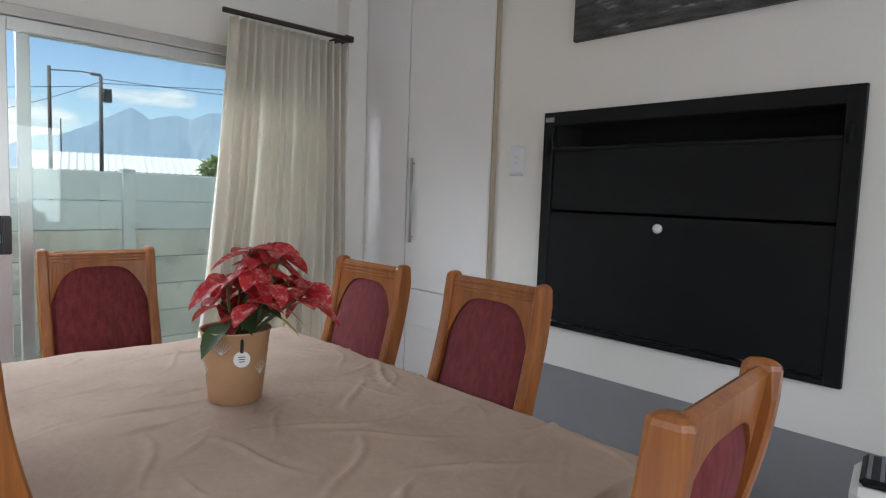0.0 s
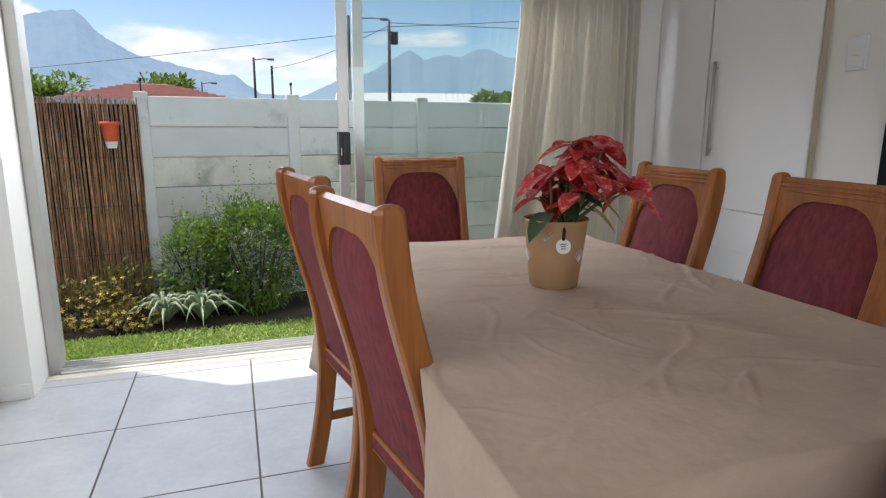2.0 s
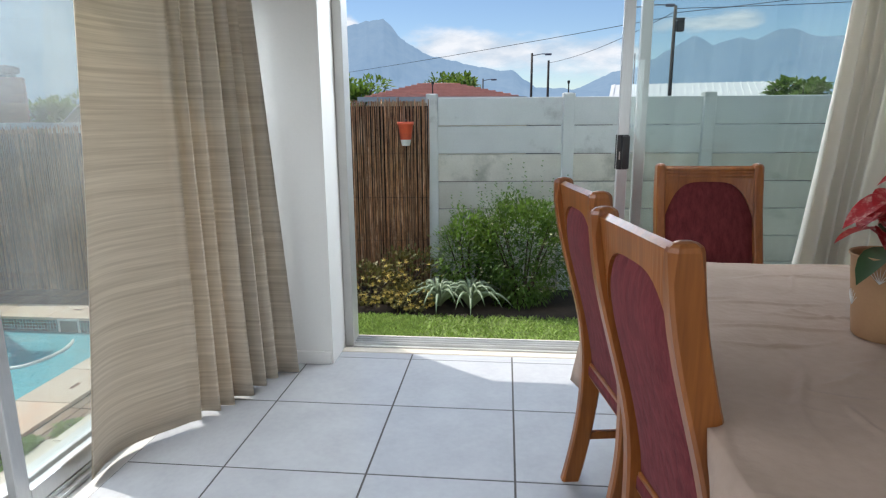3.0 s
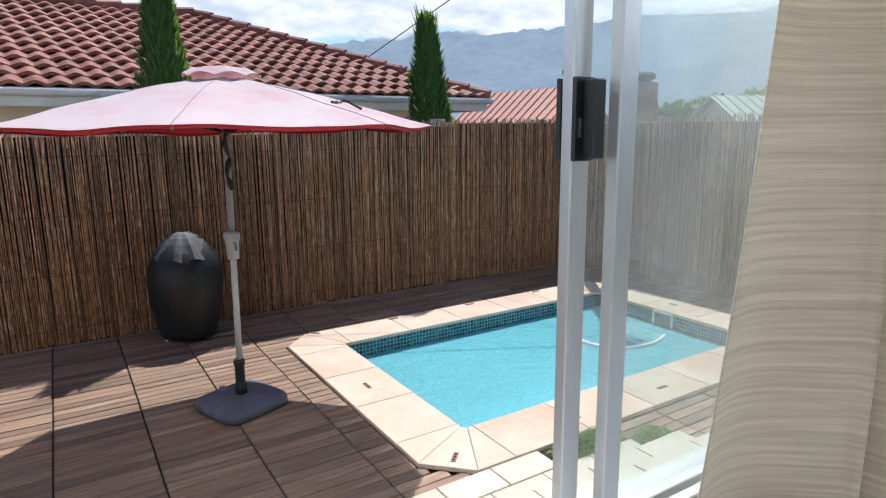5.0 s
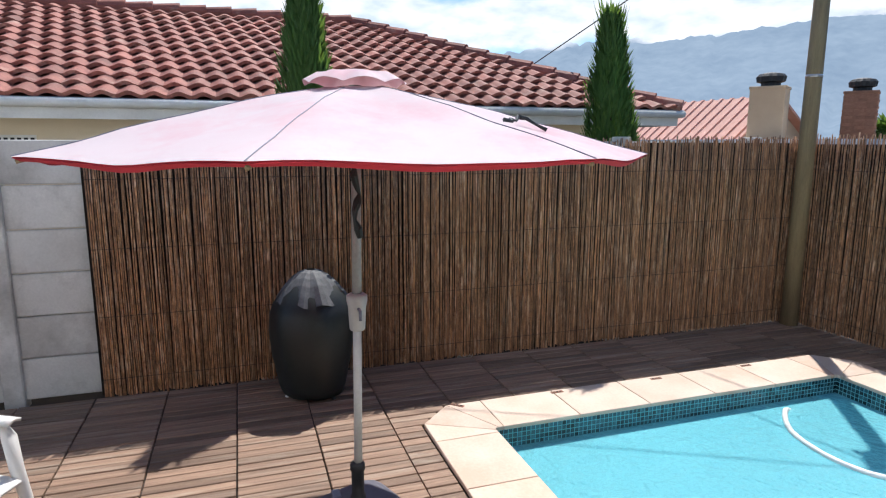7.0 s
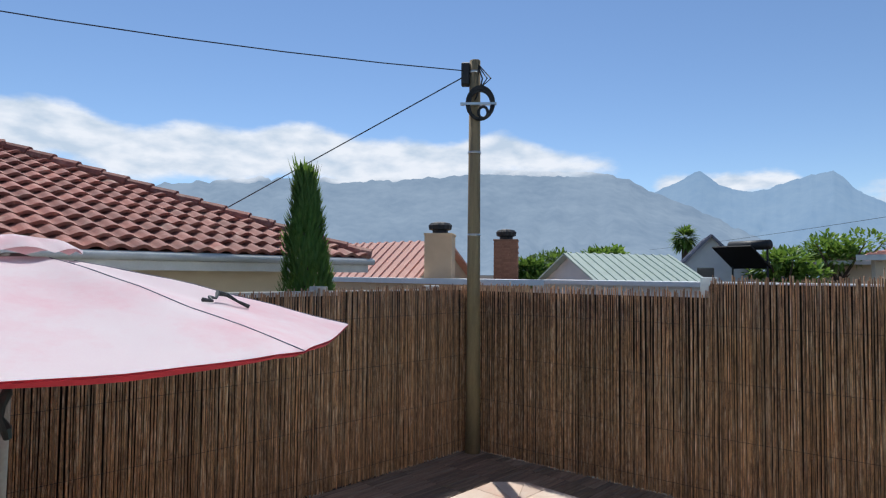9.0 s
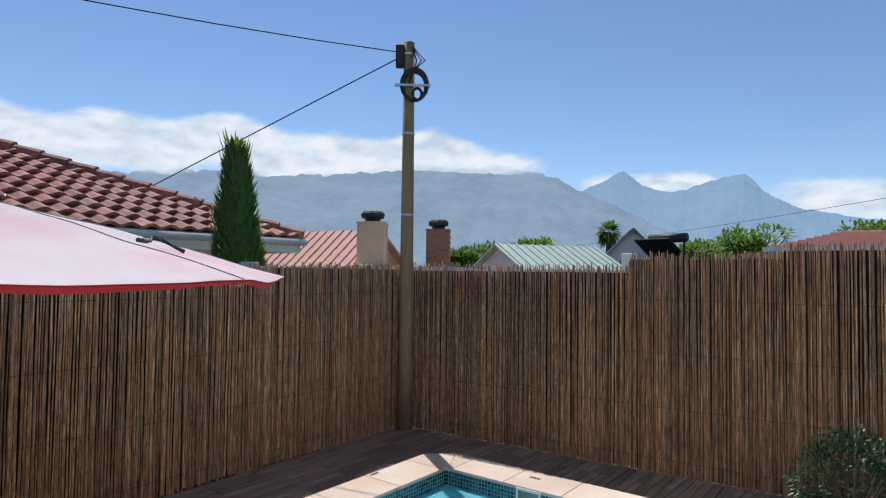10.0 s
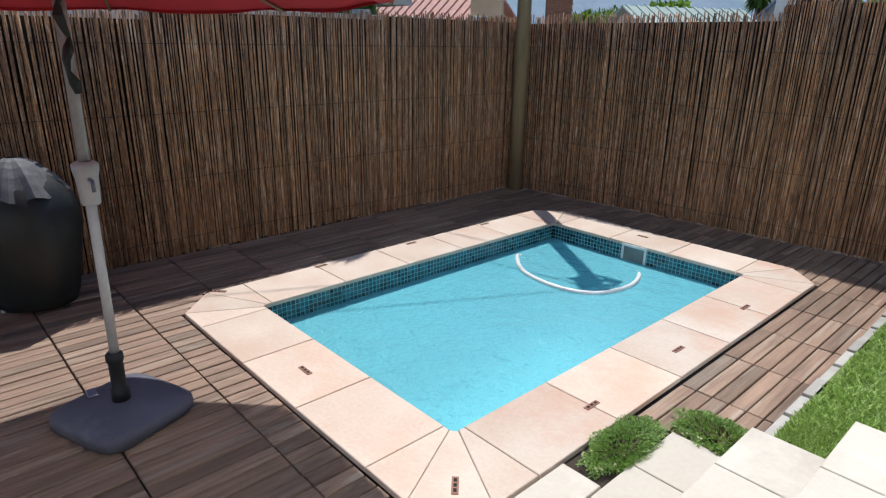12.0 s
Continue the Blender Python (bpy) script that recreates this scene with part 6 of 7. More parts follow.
def street_pole(x, y, h, r, label, arm=None, tbar=False):
    s = empty("street_pole", (x, y, -0.6), label=label, category="pole")
    bm = bmesh.new()
    tube(bm, [(0, 0, 0), (0, 0, h)], [r, r * 0.75], 8)
    part("shaft", bm, M_WOODDK, s, smooth=True)
    if arm:
        bm = bmesh.new()
        tube(bm, [(0, 0, h - 0.15), (arm * 0.7, 0, h - 0.05), (arm, 0, h - 0.06)], 0.03, 6)
        part("arm", bm, M_STEEL, s)
        part("lamp_head", boxes((arm - 0.1, arm + 0.3, -0.08, 0.08, h - 0.14, h - 0.02), bevel=0.03), M_GREYP, s)
    if tbar:
        part("crossbar", boxes((-0.05, 0.35, -0.04, 0.04, h - 0.5, h - 0.42)), M_WOODDK, s)
        part("transformer", boxes((0.08, 0.34, -0.12, 0.12, h - 0.9, h - 0.5), bevel=0.04), M_DARK, s)


street_pole(4.95, 28.9, 6.7, 0.09, "tall street lamp pole with a bracket arm", arm=1.6)
street_pole(5.55, 23.6, 5.75, 0.08, "wooden power line pole with a small crossbar", tbar=True)
street_pole(1.07, 39.4, 5.7, 0.09, "street lamp pole far down the road", arm=0.9)
street_pole(2.10, 39.4, 5.25, 0.09, "wooden power line pole far down the road")
street_pole(-2.2, 46.0, 4.6, 0.06, "thin distant street lamp pole", arm=0.7)
street_pole(8.6, 46.0, 6.2, 0.05, "thin grey mast far off in the haze")
for a, b in (((5.55, 23.6, 5.05), (30, 20.0, 5.6)), ((5.55, 23.6, 4.9), (30, 18.0, 7.2)), ((5.55, 23.6, 4.95), (2.1, 39.4, 4.5)), ((5.55, 23.6, 4.8), (-30, 60.0, 4.0))):
    cable("street_cable", a, b, 0.25, 0.012, "thin dark power line between street poles")


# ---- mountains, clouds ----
# haze is painted in: the slopes glow pale blue by themselves
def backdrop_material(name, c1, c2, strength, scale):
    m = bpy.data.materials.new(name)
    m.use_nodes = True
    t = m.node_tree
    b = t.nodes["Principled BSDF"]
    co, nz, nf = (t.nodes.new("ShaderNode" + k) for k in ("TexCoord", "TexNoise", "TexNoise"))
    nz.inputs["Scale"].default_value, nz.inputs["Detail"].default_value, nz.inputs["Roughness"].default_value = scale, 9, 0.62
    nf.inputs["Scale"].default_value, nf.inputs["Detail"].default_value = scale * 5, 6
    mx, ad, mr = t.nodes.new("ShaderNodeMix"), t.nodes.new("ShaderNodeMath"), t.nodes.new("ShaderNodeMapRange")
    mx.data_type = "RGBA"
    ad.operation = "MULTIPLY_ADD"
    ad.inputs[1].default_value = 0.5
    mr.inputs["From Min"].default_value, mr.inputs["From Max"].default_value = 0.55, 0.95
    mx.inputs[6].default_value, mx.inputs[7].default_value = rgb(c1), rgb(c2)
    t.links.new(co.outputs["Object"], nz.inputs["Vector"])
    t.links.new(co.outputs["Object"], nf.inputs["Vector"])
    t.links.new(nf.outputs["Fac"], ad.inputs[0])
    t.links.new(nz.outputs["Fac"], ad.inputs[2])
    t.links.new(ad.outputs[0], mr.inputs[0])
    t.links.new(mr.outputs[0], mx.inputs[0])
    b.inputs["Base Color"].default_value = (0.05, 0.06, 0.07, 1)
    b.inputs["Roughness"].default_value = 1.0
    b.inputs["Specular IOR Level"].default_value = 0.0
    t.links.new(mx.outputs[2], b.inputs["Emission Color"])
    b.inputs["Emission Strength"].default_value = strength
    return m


def mountain(name, dist, depth, ridge, rough, material, label, seed):
    """A range round the place; ridge: bearings and heights in degrees, roughened by noise, with gullies down its face."""
    bm = bmesh.new()
    lo, hi = ridge[0][0], ridge[-1][0]
    az_k, el_k = [a for a, _ in ridge], [e for _, e in ridge]
    N, K = 420, 14
    rows = []
    for j in range(K + 1):
        s = j / K
        row = []
        for i in range(N + 1):
            az = lo + (hi - lo) * i / N
            el = float(np.interp(az, az_k, el_k))
            el += rough * (noise.fractal(Vector((az * 0.9, seed, 0)), 0.8, 2.1, 6)) * min(1, el / 4)
            d = dist - depth * (1 - s) + 120 * noise.fractal(Vector((az * 0.35, s * 2, seed)), 0.8, 2.0, 4) * (1 - s)
            e = el * (s ** 0.9)
            row.append(bm.verts.new((d * math.sin(radians(az)), d * math.cos(radians(az)), d * math.tan(radians(max(e, -0.3))))))
        rows.append(row)
    for a, b in zip(rows, rows[1:]):
        for i in range(N):
            bm.faces.new((a[i], a[i + 1], b[i + 1], b[i]))
    part(name, bm, material, None, label, smooth=True, kind="structure", category="mountain")


M_MT1 = backdrop_material("painted_haze_slope", (0.20, 0.275, 0.37), (0.28, 0.36, 0.45), 1.0, 0.006)
M_MT2 = backdrop_material("far_painted_haze_slope", (0.215, 0.335, 0.49), (0.27, 0.39, 0.53), 1.0, 0.006)
mountain("mountain_west", 2300, 900, ((-130, 7), (-100, 7.0), (-82, 6.4), (-73, 6.6), (-68.5, 7.5), (-61.6, 8.5), (-54, 8.8), (-44, 9.6), (-40, 9.9), (-31, 9.5), (-28.5, 9.2), (-26.7, 8.6), (-24.7, 7.5), (-20, 5.3), (-14, 2)), 0.25, M_MT1, "blue-grey mountain with painted haze under a cloud bank", 1.0)
mountain("mountain_north", 3000, 700, ((-32, 5.2), (-26, 7.0), (-24.2, 7.6), (-22.2, 8.5), (-20.8, 9.2), (-19.3, 7.9), (-17.4, 7.2), (-15.5, 7.3), (-14.2, 7.8), (-12.5, 8.3), (-11, 8.5), (-9.9, 7.4), (-9, 6.5), (-7.2, 5.5), (-4.3, 4.8), (-1.45, 4.2), (0.6, 4.0), (2.6, 2.6), (7.8, 2.2), (13, 1.5)), 0.16, M_MT2, "jagged blue mountain range with painted haze", 5.0)
mountain("mountain_east", 3300, 700, ((5, 1.8), (9.2, 3.7), (11.4, 4.1), (13, 5.0), (15.7, 6.45), (17.2, 5.7), (19, 6.1), (20.3, 5.9), (22, 6.6), (23, 6.6), (24.4, 5.9), (30, 5.5), (40, 5), (60, 4), (75, 3)), 0.14, M_MT2, "jagged blue peaks with painted haze", 9.0)



# clouds glow by themselves; sunlit white and blue-grey shading are painted by noise
def cloud_material(name, thr0, thr1, stretch):
    m = bpy.data.materials.new(name)
    m.use_nodes = True
    t = m.node_tree
    for n in list(t.nodes):
        if n.type != "OUTPUT_MATERIAL":
            t.nodes.remove(n)
    out = t.nodes["Material Output"]
    co, mp, nz, em, tr, mx = (t.nodes.new("ShaderNode" + k) for k in ("TexCoord", "Mapping", "TexNoise", "Emission", "BsdfTransparent", "MixShader"))
    mp.inputs["Scale"].default_value = stretch
    nz.inputs["Scale"].default_value, nz.inputs["Detail"].default_value, nz.inputs["Roughness"].default_value = 1.0, 10, 0.62
    uv = t.nodes.new("ShaderNodeSeparateXYZ")
    at = t.nodes.new("ShaderNodeAttribute")
    at.attribute_name = "body"
    ad, mr = t.nodes.new("ShaderNodeMath"), t.nodes.new("ShaderNodeMapRange")
    ad.operation = "ADD"
    mr.interpolation_type = "SMOOTHSTEP"
    mr.inputs["From Min"].default_value, mr.inputs["From Max"].default_value = thr0, thr1
    em.inputs[0].default_value = (0.86, 0.90, 0.95, 1)
    em.inputs[1].default_value = 0.95
    sh, cm = t.nodes.new("ShaderNodeTexNoise"), t.nodes.new("ShaderNodeMix")
    sh.inputs["Scale"].default_value, sh.inputs["Detail"].default_value = 1.7, 6
    cm.data_type = "RGBA"
    cm.inputs[6].default_value, cm.inputs[7].default_value = (0.62, 0.72, 0.83, 1), (0.95, 0.97, 1.0, 1)
    sr = t.nodes.new("ShaderNodeMapRange")
    sr.inputs["From Min"].default_value, sr.inputs["From Max"].default_value = 0.32, 0.62
    t.links.new(mp.outputs[0], sh.inputs["Vector"])
    t.links.new(sh.outputs["Fac"], sr.inputs[0])
    t.links.new(sr.outputs[0], cm.inputs[0])
    t.links.new(cm.outputs[2], em.inputs[0])
    t.links.new(co.outputs["Object"], mp.inputs[0])
    t.links.new(mp.outputs[0], nz.inputs["Vector"])
    t.links.new(nz.outputs["Fac"], ad.inputs[0])
    t.links.new(at.outputs["Fac"], ad.inputs[1])
    t.links.new(ad.outputs[0], mr.inputs[0])
    t.links.new(mr.outputs[0], mx.inputs[0])
    t.links.new(tr.outputs[0], mx.inputs[1])
    t.links.new(em.outputs[0], mx.inputs[2])
    t.links.new(mx.outputs[0], out.inputs[0])
    return m


def cloud(name, dist, lo, hi, mid, spread, power, material, label):
    """A curved cloud sheet; its body thins towards the rim."""
    bm = bmesh.new()
    N, K = 80, 16
    lay = bm.verts.layers.float.new("body")
    rows = []
    for j in range(K + 1):
        v = -1 + 2 * j / K
        row = []
        for i in range(N + 1):
            u = i / N
            az = lo + (hi - lo) * u
            cen = mid(u)
            el = cen + spread(u) * v
            q = bm.verts.new((dist * math.sin(radians(az)), dist * math.cos(radians(az)), dist * math.tan(radians(el))))
            edge = max(0.0, 1 - abs(2 * u - 1) ** 6)
            q[lay] = power * (1 - (abs(v) ** 1.6 if v > 0 else abs(v) ** 1.6)) * edge - 0.5 * (1 - edge)
            row.append(q)
        rows.append(row)
    for a, b in zip(rows, rows[1:]):
        for i in range(N):
            bm.faces.new((a[i], a[i + 1], b[i + 1], b[i]))
    ob = part(name, bm, material, None, label, smooth=True, kind="structure", category="cloud")
    ob.visible_shadow = False


M_CL1 = cloud_material("cloud_bank", 0.60, 1.06, (0.0045, 0.0045, 0.011))
M_CL2 = cloud_material("thin_cloud", 0.62, 1.05, (0.003, 0.003, 0.008))
cloud("cloud_bank", 2250, -125, -23, lambda u: 10.6 + 0.5 * math.sin(u * 31) + 0.35 * math.sin(u * 67 + 1) - 1.0 * max(0, u - 0.8) * 5, lambda u: 2.8 - 0.8 * max(0, u - 0.8) * 5, 0.95, M_CL1, "white cloud bank lying on the mountain")
cloud("cloud_wisp", 3600, -26, -12, lambda u: 7.9, lambda u: 1.3, 0.6, M_CL1, "white cloud behind the peaks")
cloud("cloud_wisp", 3600, -12, 14, lambda u: 6.3 - 1.6 * u, lambda u: 2.4, 0.52, M_CL2, "thin white cloud over the low ridge")
cloud("cloud_wisp", 3700, 11, 22, lambda u: 7.3, lambda u: 1.1, 0.42, M_CL2, "small thin cloud above the peaks")


# ---- plants ----
def crown_leaves(bm, centre, radii, n, size, rn, droop=0.2, shell=0.55, lump=0.35, seed=0):
    for _ in range(n):
        while True:
            d = Vector((rn.gauss(0, 1), rn.gauss(0, 1), rn.gauss(0, 1)))
            if d.length > 0.1:
                break
        d.normalize()
        r = (shell + (1 - shell) * rn.random() ** 0.6) * (1 + lump * noise.noise(d * 2.3 + Vector((seed, seed, 0))))
        p = Vector(centre) + Vector((d.x * radii[0], d.y * radii[1], d.z * radii[2])) * r
        dr = (d + Vector((rn.uniform(-0.8, 0.8), rn.uniform(-0.8, 0.8), rn.uniform(-0.3, 0.9)))).normalized()
        s = size * rn.uniform(0.6, 1.3)
        leaf_at(bm, p, dr, (0.3, 0.2, 1), s, s * 0.45, 0.25, droop, 1)


def shrub(name, x, y, z, radii, n, size, material, label, seed, flowers=None, spikes=0):
    rn = random.Random(seed)
    s = empty(name, (x, y, z), label=label, category="shrub")
    bm = bmesh.new()
    for k in range(9):
        a = k * 0.7 + rn.uniform(-0.2, 0.2)
        tube(bm, [(0.03 * math.cos(a), 0.03 * math.sin(a), -0.02), (radii[0] * 0.35 * math.cos(a), radii[1] * 0.35 * math.sin(a), radii[2] * 0.8), (radii[0] * 0.65 * math.cos(a), radii[1] * 0.65 * math.sin(a), radii[2] * 1.5)], [0.014, 0.009, 0.003], 5)
    part("branch_work", bm, M_BARK, s, kind="stuff")
    bm = bmesh.new()
    crown_leaves(bm, (0, 0, radii[2]), radii, n, size, rn, seed=seed)
    for k in range(spikes):
        a, rr = rn.uniform(0, 6.28), rn.random()
        bx, by = radii[0] * rr * math.cos(a), radii[1] * rr * math.sin(a)
        top = radii[2] * rn.uniform(1.9, 2.75)
        for q in range(16):
            zz = radii[2] * 1.3 + (top - radii[2] * 1.3) * q / 16
            b = q * 2.4
            leaf_at(bm, (bx * (1 + 0.1 * q / 16), by, zz), (math.cos(b), math.sin(b), 0.7), (0, 0, 1), size * 1.1 * (1 - 0.5 * q / 16), size * 0.35, 0.2, 0.1, 1)
    part("foliage", bm, material, s, kind="stuff")
    if flowers:
        bm = bmesh.new()
        for _ in range(flowers[1]):
            a, e = rn.uniform(-3.0, 0.2), rn.uniform(-0.7, 0.7)
            p = Vector((radii[0] * math.cos(a) * math.cos(e), radii[1] * math.sin(a) * math.cos(e), radii[2] * (1 + math.sin(e)))) * 1.02
            for k in range(5):
                b = k * 1.257
                leaf_at(bm, p, (math.cos(b), math.sin(b) * 0.6 - 0.6, math.sin(b)), (0, 0, 1), flowers[2], flowers[2] * 0.7, 0.1, 0.0, 1)
        part("flowers", bm, flowers[0], s, kind="stuff")


GB = GZ - 0.01
shrub("flowering_shrub", -0.33, 5.10, GB, (0.50, 0.36, 0.52), 7500, 0.05, M_LEAF, "dense green shrub with cream flowers against the wall", 31, (M_CREAMF, 46, 0.02), 22)
shrub("flowering_shrub", -0.85, 5.22, GB, (0.34, 0.28, 0.42), 3600, 0.05, M_LEAFB, "bright green shrub with long shoots against the wall", 33, (M_CREAMF, 14, 0.02), 18)
# boxwood takes the darker leaf colour to carry the fence's shade
shrub("boxwood_shrub", -2.47, 4.80, GB, (0.33, 0.32, 0.33), 2600, 0.045, M_DKLEAF, "clipped dark green shrub beside the reed fence", 35)
shrub("low_shrub", -1.80, 5.0, GB, (0.42, 0.26, 0.2), 1500, 0.05, M_SUCC, "low brown-green succulent clump in the bed", 37, (M_YEL, 110, 0.03))
shrub("low_shrub", -1.45, 5.15, GB, (0.34, 0.22, 0.26), 1100, 0.05, M_SUCC, "brown-leaved succulent shrub in the bed", 38, (M_YEL, 24, 0.03))
shrub("low_shrub", -1.35, 4.85, GB, (0.22, 0.18, 0.13), 700, 0.045, M_SUCC, "low yellow-flowered succulent in the bed", 39, (M_YEL, 40, 0.03))
shrub("herb_clump", -3.19, 2.22, DK, (0.10, 0.23, 0.022), 5200, 0.014, M_LEAFB, "small green herb clump beside the steps", 41, (M_CREAMF, 26, 0.007))
shrub("herb_clump", -2.97, 2.56, DK, (0.19, 0.12, 0.024), 4600, 0.014, M_LEAFB, "small green herb clump beside the steps", 42, (M_CREAMF, 16, 0.007))


def aloe(x, y, n, ln, seed):
    rn = random.Random(seed)
    a = empty("aloe", (x, y, GB), label="grey-green aloe with arching pointed leaves", category="aloe", group="aloes in the bed")
    for k in range(n):
        b = k * 2.4 + rn.uniform(-0.2, 0.2)
        el = 0.75 + 0.75 * (k / n)
        bm = bmesh.new()
        pts, rad = [], []
        for i in range(8):
            s = i / 7
            r = ln * (math.cos(el) * s + 0.25 * s * s)
            pts.append((r * math.cos(b), r * math.sin(b), 0.05 + ln * (math.sin(el) * 1.25 * s - 0.85 * s ** 3)))
            rad.append(0.027 * (1 - s) ** 0.7 + 0.0012)
        tube(bm, pts, rad, 6)
        part("leaf", bm, M_ALOE, a, smooth=True)


aloe(-1.10, 4.88, 28, 0.38, 3)
aloe(-0.80, 4.85, 28, 0.40, 4)


def cypress(x, y, z0, h, r, seed, lean=0.0):
    rn = random.Random(seed)
    c = empty("cypress_tree", (x, y, z0), label="narrow dark green pencil cypress behind the fence", category="tree", group="cypresses")
    bm = bmesh.new()
    tube(bm, [(0, 0, 0), (lean * 0.4, 0, h * 0.5), (lean, 0, h * 0.95)], [0.06, 0.035, 0.006], 7)
    part("trunk", bm, M_BARK, c)
    bm = bmesh.new()
    n = 5200
    for _ in range(n):
        s = rn.random() ** 0.85
        zz = h * (0.05 + 0.95 * s)
        prof = r * (min(1.0, s / 0.16) ** 0.5) * (1 - max(0, (s - 0.45) / 0.55) ** 1.5 * 0.86)
        a = rn.uniform(0, 6.28)
        rr = prof * (0.5 + 0.5 * rn.random() ** 0.4) * (1 + 0.28 * noise.noise(Vector((math.cos(a) * 1.5, math.sin(a) * 1.5, zz * 2.2 + seed))))
        p = Vector((rr * math.cos(a) + lean * s * s, rr * math.sin(a), zz))
        d = Vector((math.cos(a) * 0.45, math.sin(a) * 0.45, 1.0)) + Vector((rn.uniform(-0.3, 0.3), rn.uniform(-0.3, 0.3), 0))
        ln = rn.uniform(0.06, 0.15)
        leaf_at(bm, p, d, (math.cos(a), math.sin(a), 0.1), ln, ln * 0.26, 0.3, 0.0, 1)
    for _ in range(160):
        s = rn.uniform(0.70, 1.0)
        a = rn.uniform(0, 6.28)
        p = Vector((lean * s * s + 0.1 * math.cos(a), 0.1 * math.sin(a), h * s))
        leaf_at(bm, p, (math.cos(a) * 0.5 + lean, math.sin(a) * 0.5, 1.6), (math.cos(a), math.sin(a), 0), rn.uniform(0.10, 0.24), 0.022, 0.3, 0.0, 1)
    part("crown", bm, M_CYP, c)


cypress(-7.02, 3.62, -0.6, 2.85, 0.25, 5, -0.10)
cypress(-7.05, 0.93, -0.6, 2.9, 0.27, 6, 0.06)


def broad_tree(x, y, h, r, material, label, seed, n=1600, leaf=0.30):
    rn = random.Random(seed)
    t = empty("broadleaf_tree", (x, y, -0.6), label=label, category="tree")
    bm = bmesh.new()
    tube(bm, [(0, 0, 0), (0.1, 0, h * 0.35), (0, 0.1, h * 0.6)], [0.16, 0.12, 0.08], 8)
    for k in range(6):
        a = k * 1.05 + rn.uniform(-0.3, 0.3)
        tube(bm, [(0.02, 0.02, h * 0.45), (r * 0.4 * math.cos(a), r * 0.4 * math.sin(a), h * 0.65), (r * 0.75 * math.cos(a), r * 0.75 * math.sin(a), h * 0.85)], [0.07, 0.045, 0.015], 6)
    part("trunk", bm, M_BARK, t)
    bm = bmesh.new()
    for k in range(9):
        a, rr = rn.uniform(0, 6.28), r * rn.uniform(0.15, 0.62)
        c = (rr * math.cos(a), rr * math.sin(a), h * rn.uniform(0.62, 0.86))
        q = r * rn.uniform(0.35, 0.5)
        crown_leaves(bm, c, (q, q, q * 0.65), n // 9, leaf, rn, seed=seed + k)
    part("crown", bm, material, t)


broad_tree(-13.8, 21.5, 3.05, 1.15, M_LEAFB, "round yellow-green tree beyond the houses", 51)
broad_tree(-15.0, 18.3, 2.5, 1.1, M_LEAF, "dark green tree beyond the chimneys", 52)
broad_tree(-20.9, 28.9, 3.3, 1.7, M_LEAF, "grey-green tree far behind the houses", 53)
broad_tree(-8.2, 23.7, 2.9, 1.4, M_LEAFB, "broad green tree beside the bungalow", 54)
broad_tree(-3.1, 29.6, 4.2, 1.5, M_LEAF, "round dark green tree behind the red roof", 55)
broad_tree(-7.6, 28.8, 3.8, 1.9, M_LEAFB, "spreading green tree behind the wall", 56)
broad_tree(11.6, 27.0, 3.5, 1.3, M_LEAFB, "small round tree beside the white roof", 57)
broad_tree(-3.6, 33.5, 4.3, 1.9, M_LEAF, "green tree behind the bungalow", 58)


def palm(x, y, h):
    p = empty("palm_tree", (x, y, -0.6), label="fan palm far behind the houses", category="palm")
    bm = bmesh.new()
    tube(bm, [(0, 0, 0), (0, 0, h)], [0.22, 0.16], 8)
    part("trunk", bm, M_BARK, p)
    rn = random.Random(9)
    bm = bmesh.new()
    for k in range(260):
        a, e = rn.uniform(0, 6.28), rn.uniform(-1.1, 1.3)
        d = Vector((math.cos(a) * math.cos(e), math.sin(a) * math.cos(e), math.sin(e)))
        leaf_at(bm, Vector((0, 0, h)) + d * 0.25, d, (0.2, 0.1, 1), rn.uniform(0.45, 0.75), 0.14, 0.3, 0.25, 1)
    part("crown", bm, M_LEAF, p)


palm(-15.4, 32.9, 4.0)

# red pot hung on the reed screen
rp = empty("hanging_pot", (-1.50, fence_y(-1.5) - 0.10, 1.06), label="orange-red plastic flower pot hung on the reed fence", category="flower pot")
bm = bmesh.new()
lathe(bm, [(0.055, 0.0), (0.075, 0.14), (0.083, 0.145), (0.083, 0.175), (0.075, 0.175), (0.07, 0.12)], 20, cap=False)
part("pot", bm, M_TERRA, rp, smooth=True)
bm = bmesh.new()
lathe(bm, [(0.04, -0.06), (0.054, 0.0), (0.05, 0.005)], 16)
part("saucer", bm, M_WHITEP, rp)
bm = bmesh.new()
tube(bm, [(0.0, -0.08, 0.16), (0.0, 0.02, 0.20), (0, 0.10, 0.18)], 0.004, 6)
part("hook", bm, M_DARK, rp)

# ---- single floor tiles, deck slats, mosaic tiles ----
TP = 0.545
bm = bmesh.new()
box(bm, -TP / 2 + 0.0038, TP / 2 - 0.0038, -TP / 2 + 0.0038, TP / 2 - 0.0038, -0.006, 0.0, bevel=0.001)
TILE = mesh_of("floor_tile", bm, M_TILE)
gx0, gy0 = -1.0, 2.0
i0 = math.floor((XW - gx0) / TP)
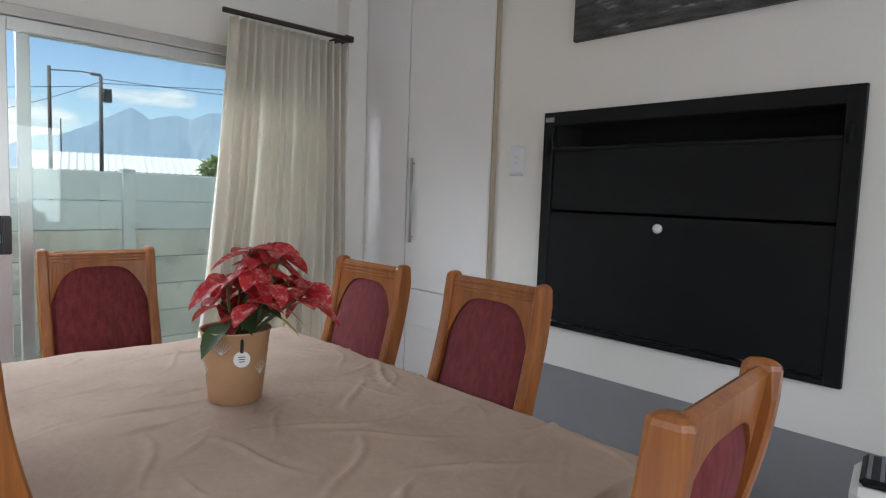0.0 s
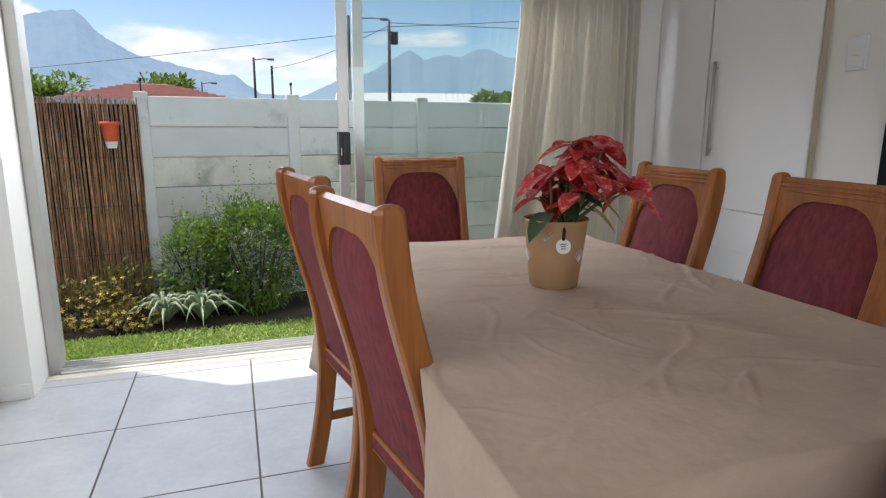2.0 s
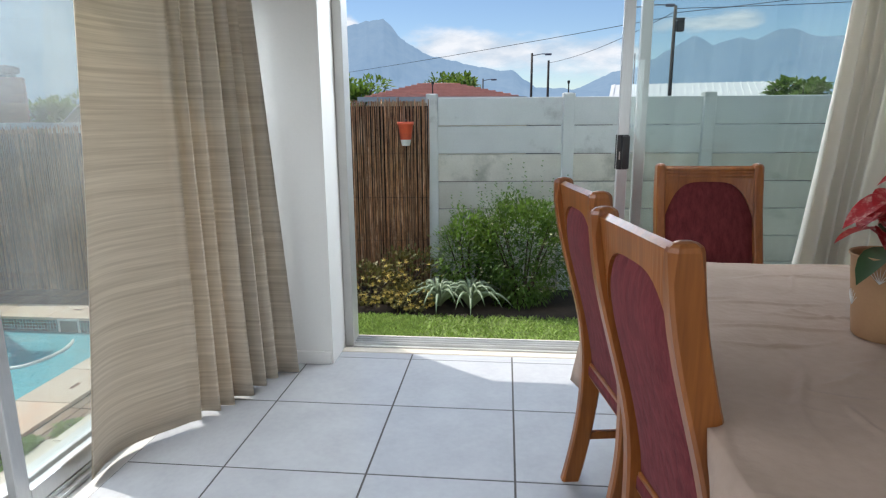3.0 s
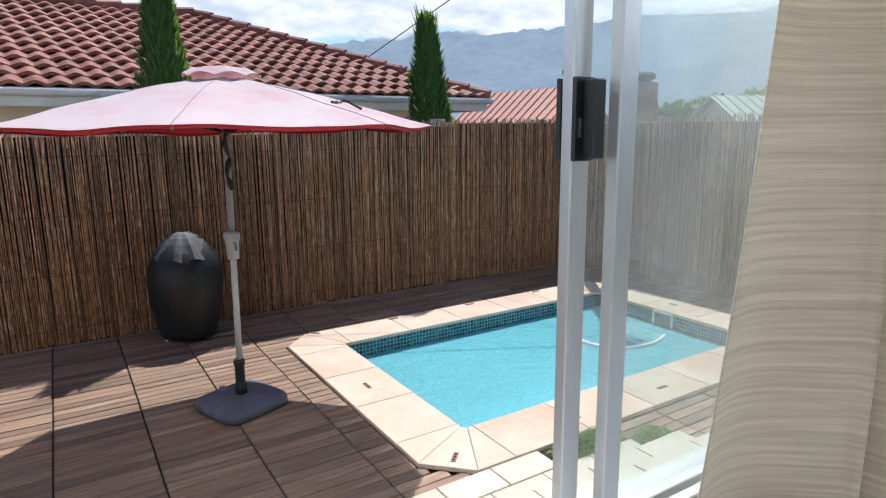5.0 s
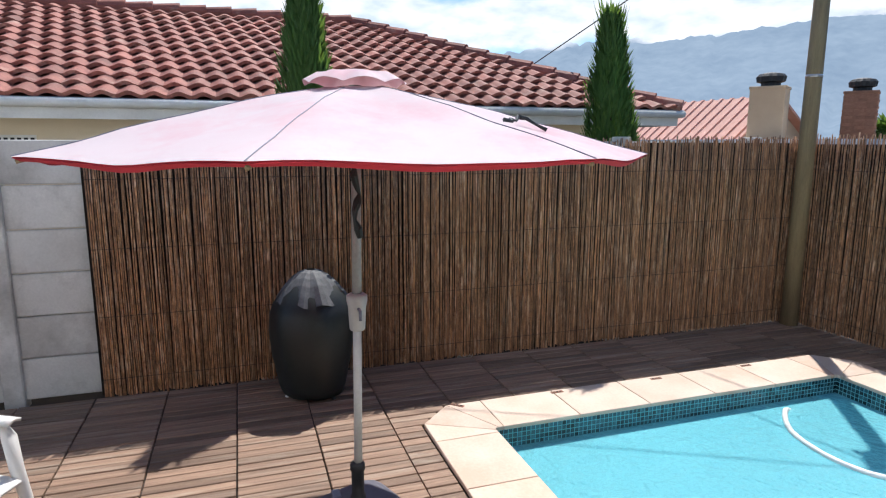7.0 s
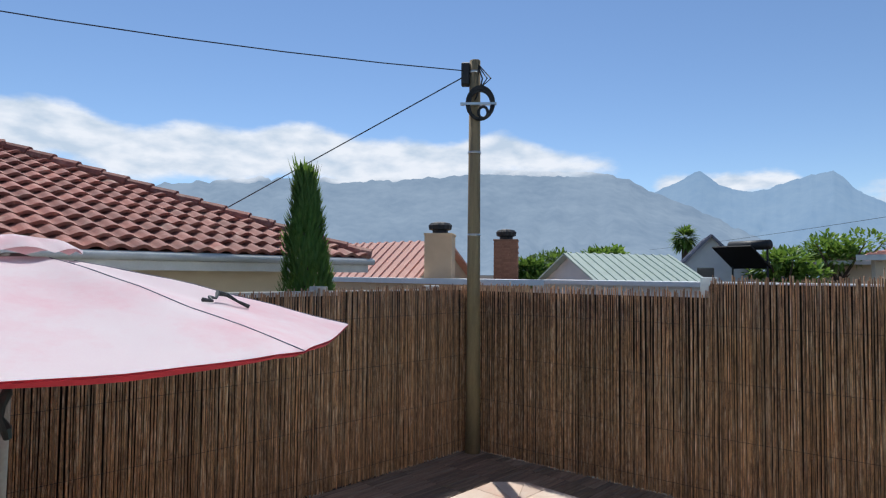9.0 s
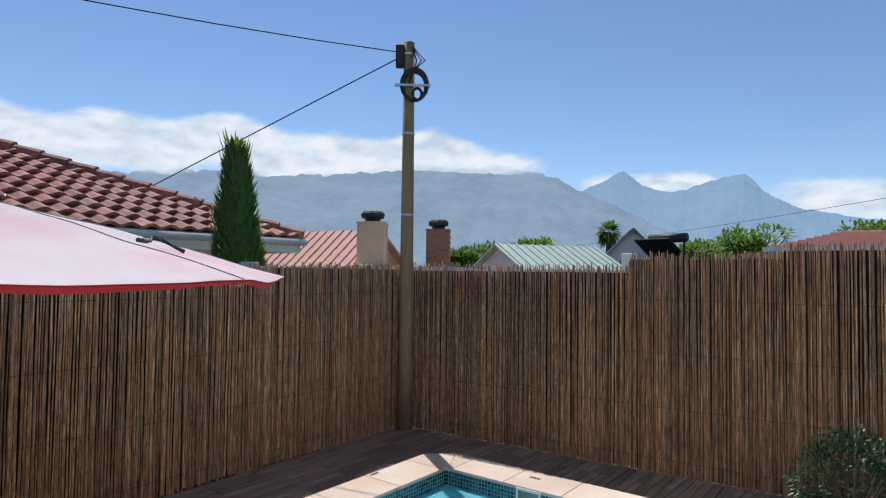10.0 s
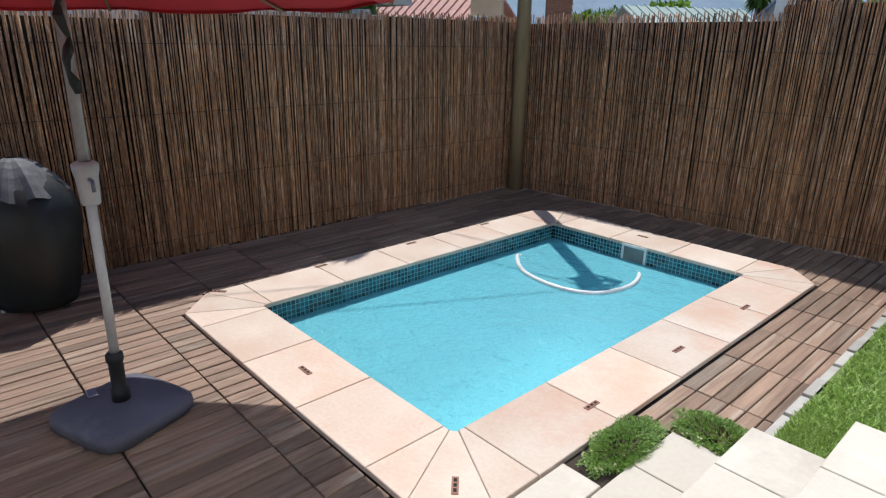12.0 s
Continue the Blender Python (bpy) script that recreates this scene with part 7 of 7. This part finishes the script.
for i in range(i0, math.ceil((XE - gx0) / TP)):
    for j in range(math.floor((YS - gy0) / TP), math.ceil((YN - gy0) / TP)):
        xa, xb = max(gx0 + i * TP, XW), min(gx0 + (i + 1) * TP, XE)
        ya, yb = max(gy0 + j * TP, YS), min(gy0 + (j + 1) * TP, YN)
        if xb - xa > 0.03 and yb - ya > 0.03:
            piece("floor_tile", TILE, floor, Matrix.Translation(((xa + xb) / 2, (ya + yb) / 2, 0)) @ Matrix.Diagonal(((xb - xa) / TP, (yb - ya) / TP, 1, 1)))

SW, SLN = 0.0742, 0.445
bm = bmesh.new()
box(bm, -SW / 2 + 0.0038, SW / 2 - 0.0038, -SLN / 2 + 0.004, SLN / 2 - 0.004, -0.02, 0.0, bevel=0.003)
SLAT = mesh_of("slat", bm, M_DECK)
rn = random.Random(77)


def lay_slat(x, ys0, ys1):
    if ys1 - ys0 < 0.04:
        return
    tilt = Matrix.Rotation(rn.uniform(-0.006, 0.006), 4, "Y") @ Matrix.Rotation(rn.uniform(-0.002, 0.002), 4, "Z")
    piece("slat", SLAT, deck, Matrix.Translation((x, (ys0 + ys1) / 2, DK + rn.uniform(-0.003, 0.001))) @ tilt @ Matrix.Diagonal((1, (ys1 - ys0) / SLN, 1, 1)) @ Matrix.Rotation(math.pi * rn.randint(0, 1), 4, "Z"))


def lay_column(x, start, lo, hi):
    """One line of slats between lo and hi, jointed every SLN from start."""
    k = math.floor((lo - start) / SLN)
    while start + k * SLN < hi:
        lay_slat(x, max(lo, start + k * SLN), min(hi, start + (k + 1) * SLN))
        k += 1


n_west = round((ox1 - FX - 0.008) / SW)
PW = (ox1 - FX - 0.008) / n_west
for i in range(n_west):
    x = FX + 0.02 + PW * (i + 0.5)
    end = fence_y(x) - 0.012
    if x + SW / 2 < ox0:
        lay_column(x, 0.32, -4.13, end)
    else:
        corner = max(0.0, ch - min(max(x - ox0, 0.0), max(ox1 - x, 0.0)))
        lay_column(x, 0.32, -4.13, oy0 + corner - 0.006)
        lay_column(x, 0.32, oy1 - corner + 0.006, end)
for i in range(3):
    lay_column(ox1 + SW * (i + 0.5) - 0.012, 0.32, -4.13, 0.74)
for i in range(6):
    x = ox1 + 0.012 + SW * (i + 0.5)
    lay_column(x, 0.175, 2.455, fence_y(x) - 0.012)

# mosaic band of small tiles under the coping, joined
mv, mf = [], []


def mosaic(p, u, n, cols, rows, s):
    for c in range(cols):
        for r in range(rows):
            o = Vector(p) + Vector(u) * (c * s) + Vector((0, 0, 1)) * (r * s)
            k = len(mv)
            g = 0.0018
            for a, b in ((g, g), (s - g, g), (s - g, s - g), (g, s - g)):
                mv.append(o + Vector(u) * a + Vector((0, 0, 1)) * b + Vector(n) * 0.003)
            mf.append((k, k + 1, k + 2, k + 3))


ms = 0.0302
for p, u, n, ln in (((-hx, -hy, 1.0), (0, 1, 0), (1, 0, 0), 2 * hy), ((hx, -hy, 1.0), (0, 1, 0), (-1, 0, 0), 2 * hy), ((-hx, -hy, 1.0), (1, 0, 0), (0, 1, 0), 2 * hx), ((-hx, hy, 1.0), (1, 0, 0), (0, -1, 0), 2 * hx)):
    mosaic(p, u, n, int(ln / ms), int(0.212 / ms), ms)
me = bpy.data.meshes.new("mosaic_tiles")
me.from_pydata(mv, [], mf)


def mosaic_material():
    m = M_MOS.copy()
    t = m.node_tree
    g = t.nodes.new("ShaderNodeNewGeometry")
    for nd in list(t.nodes):
        if nd.type == "OBJECT_INFO":
            for l in list(t.links):
                if l.from_node == nd:
                    to = l.to_socket
                    t.links.remove(l)
                    t.links.new(g.outputs["Random Per Island"], to)
    return m


me.materials.append(mosaic_material())
mo = new("mosaic_tiles", me)
mo.parent = pool
tagged(mo, label="dark blue glass mosaic tiles", kind="stuff")
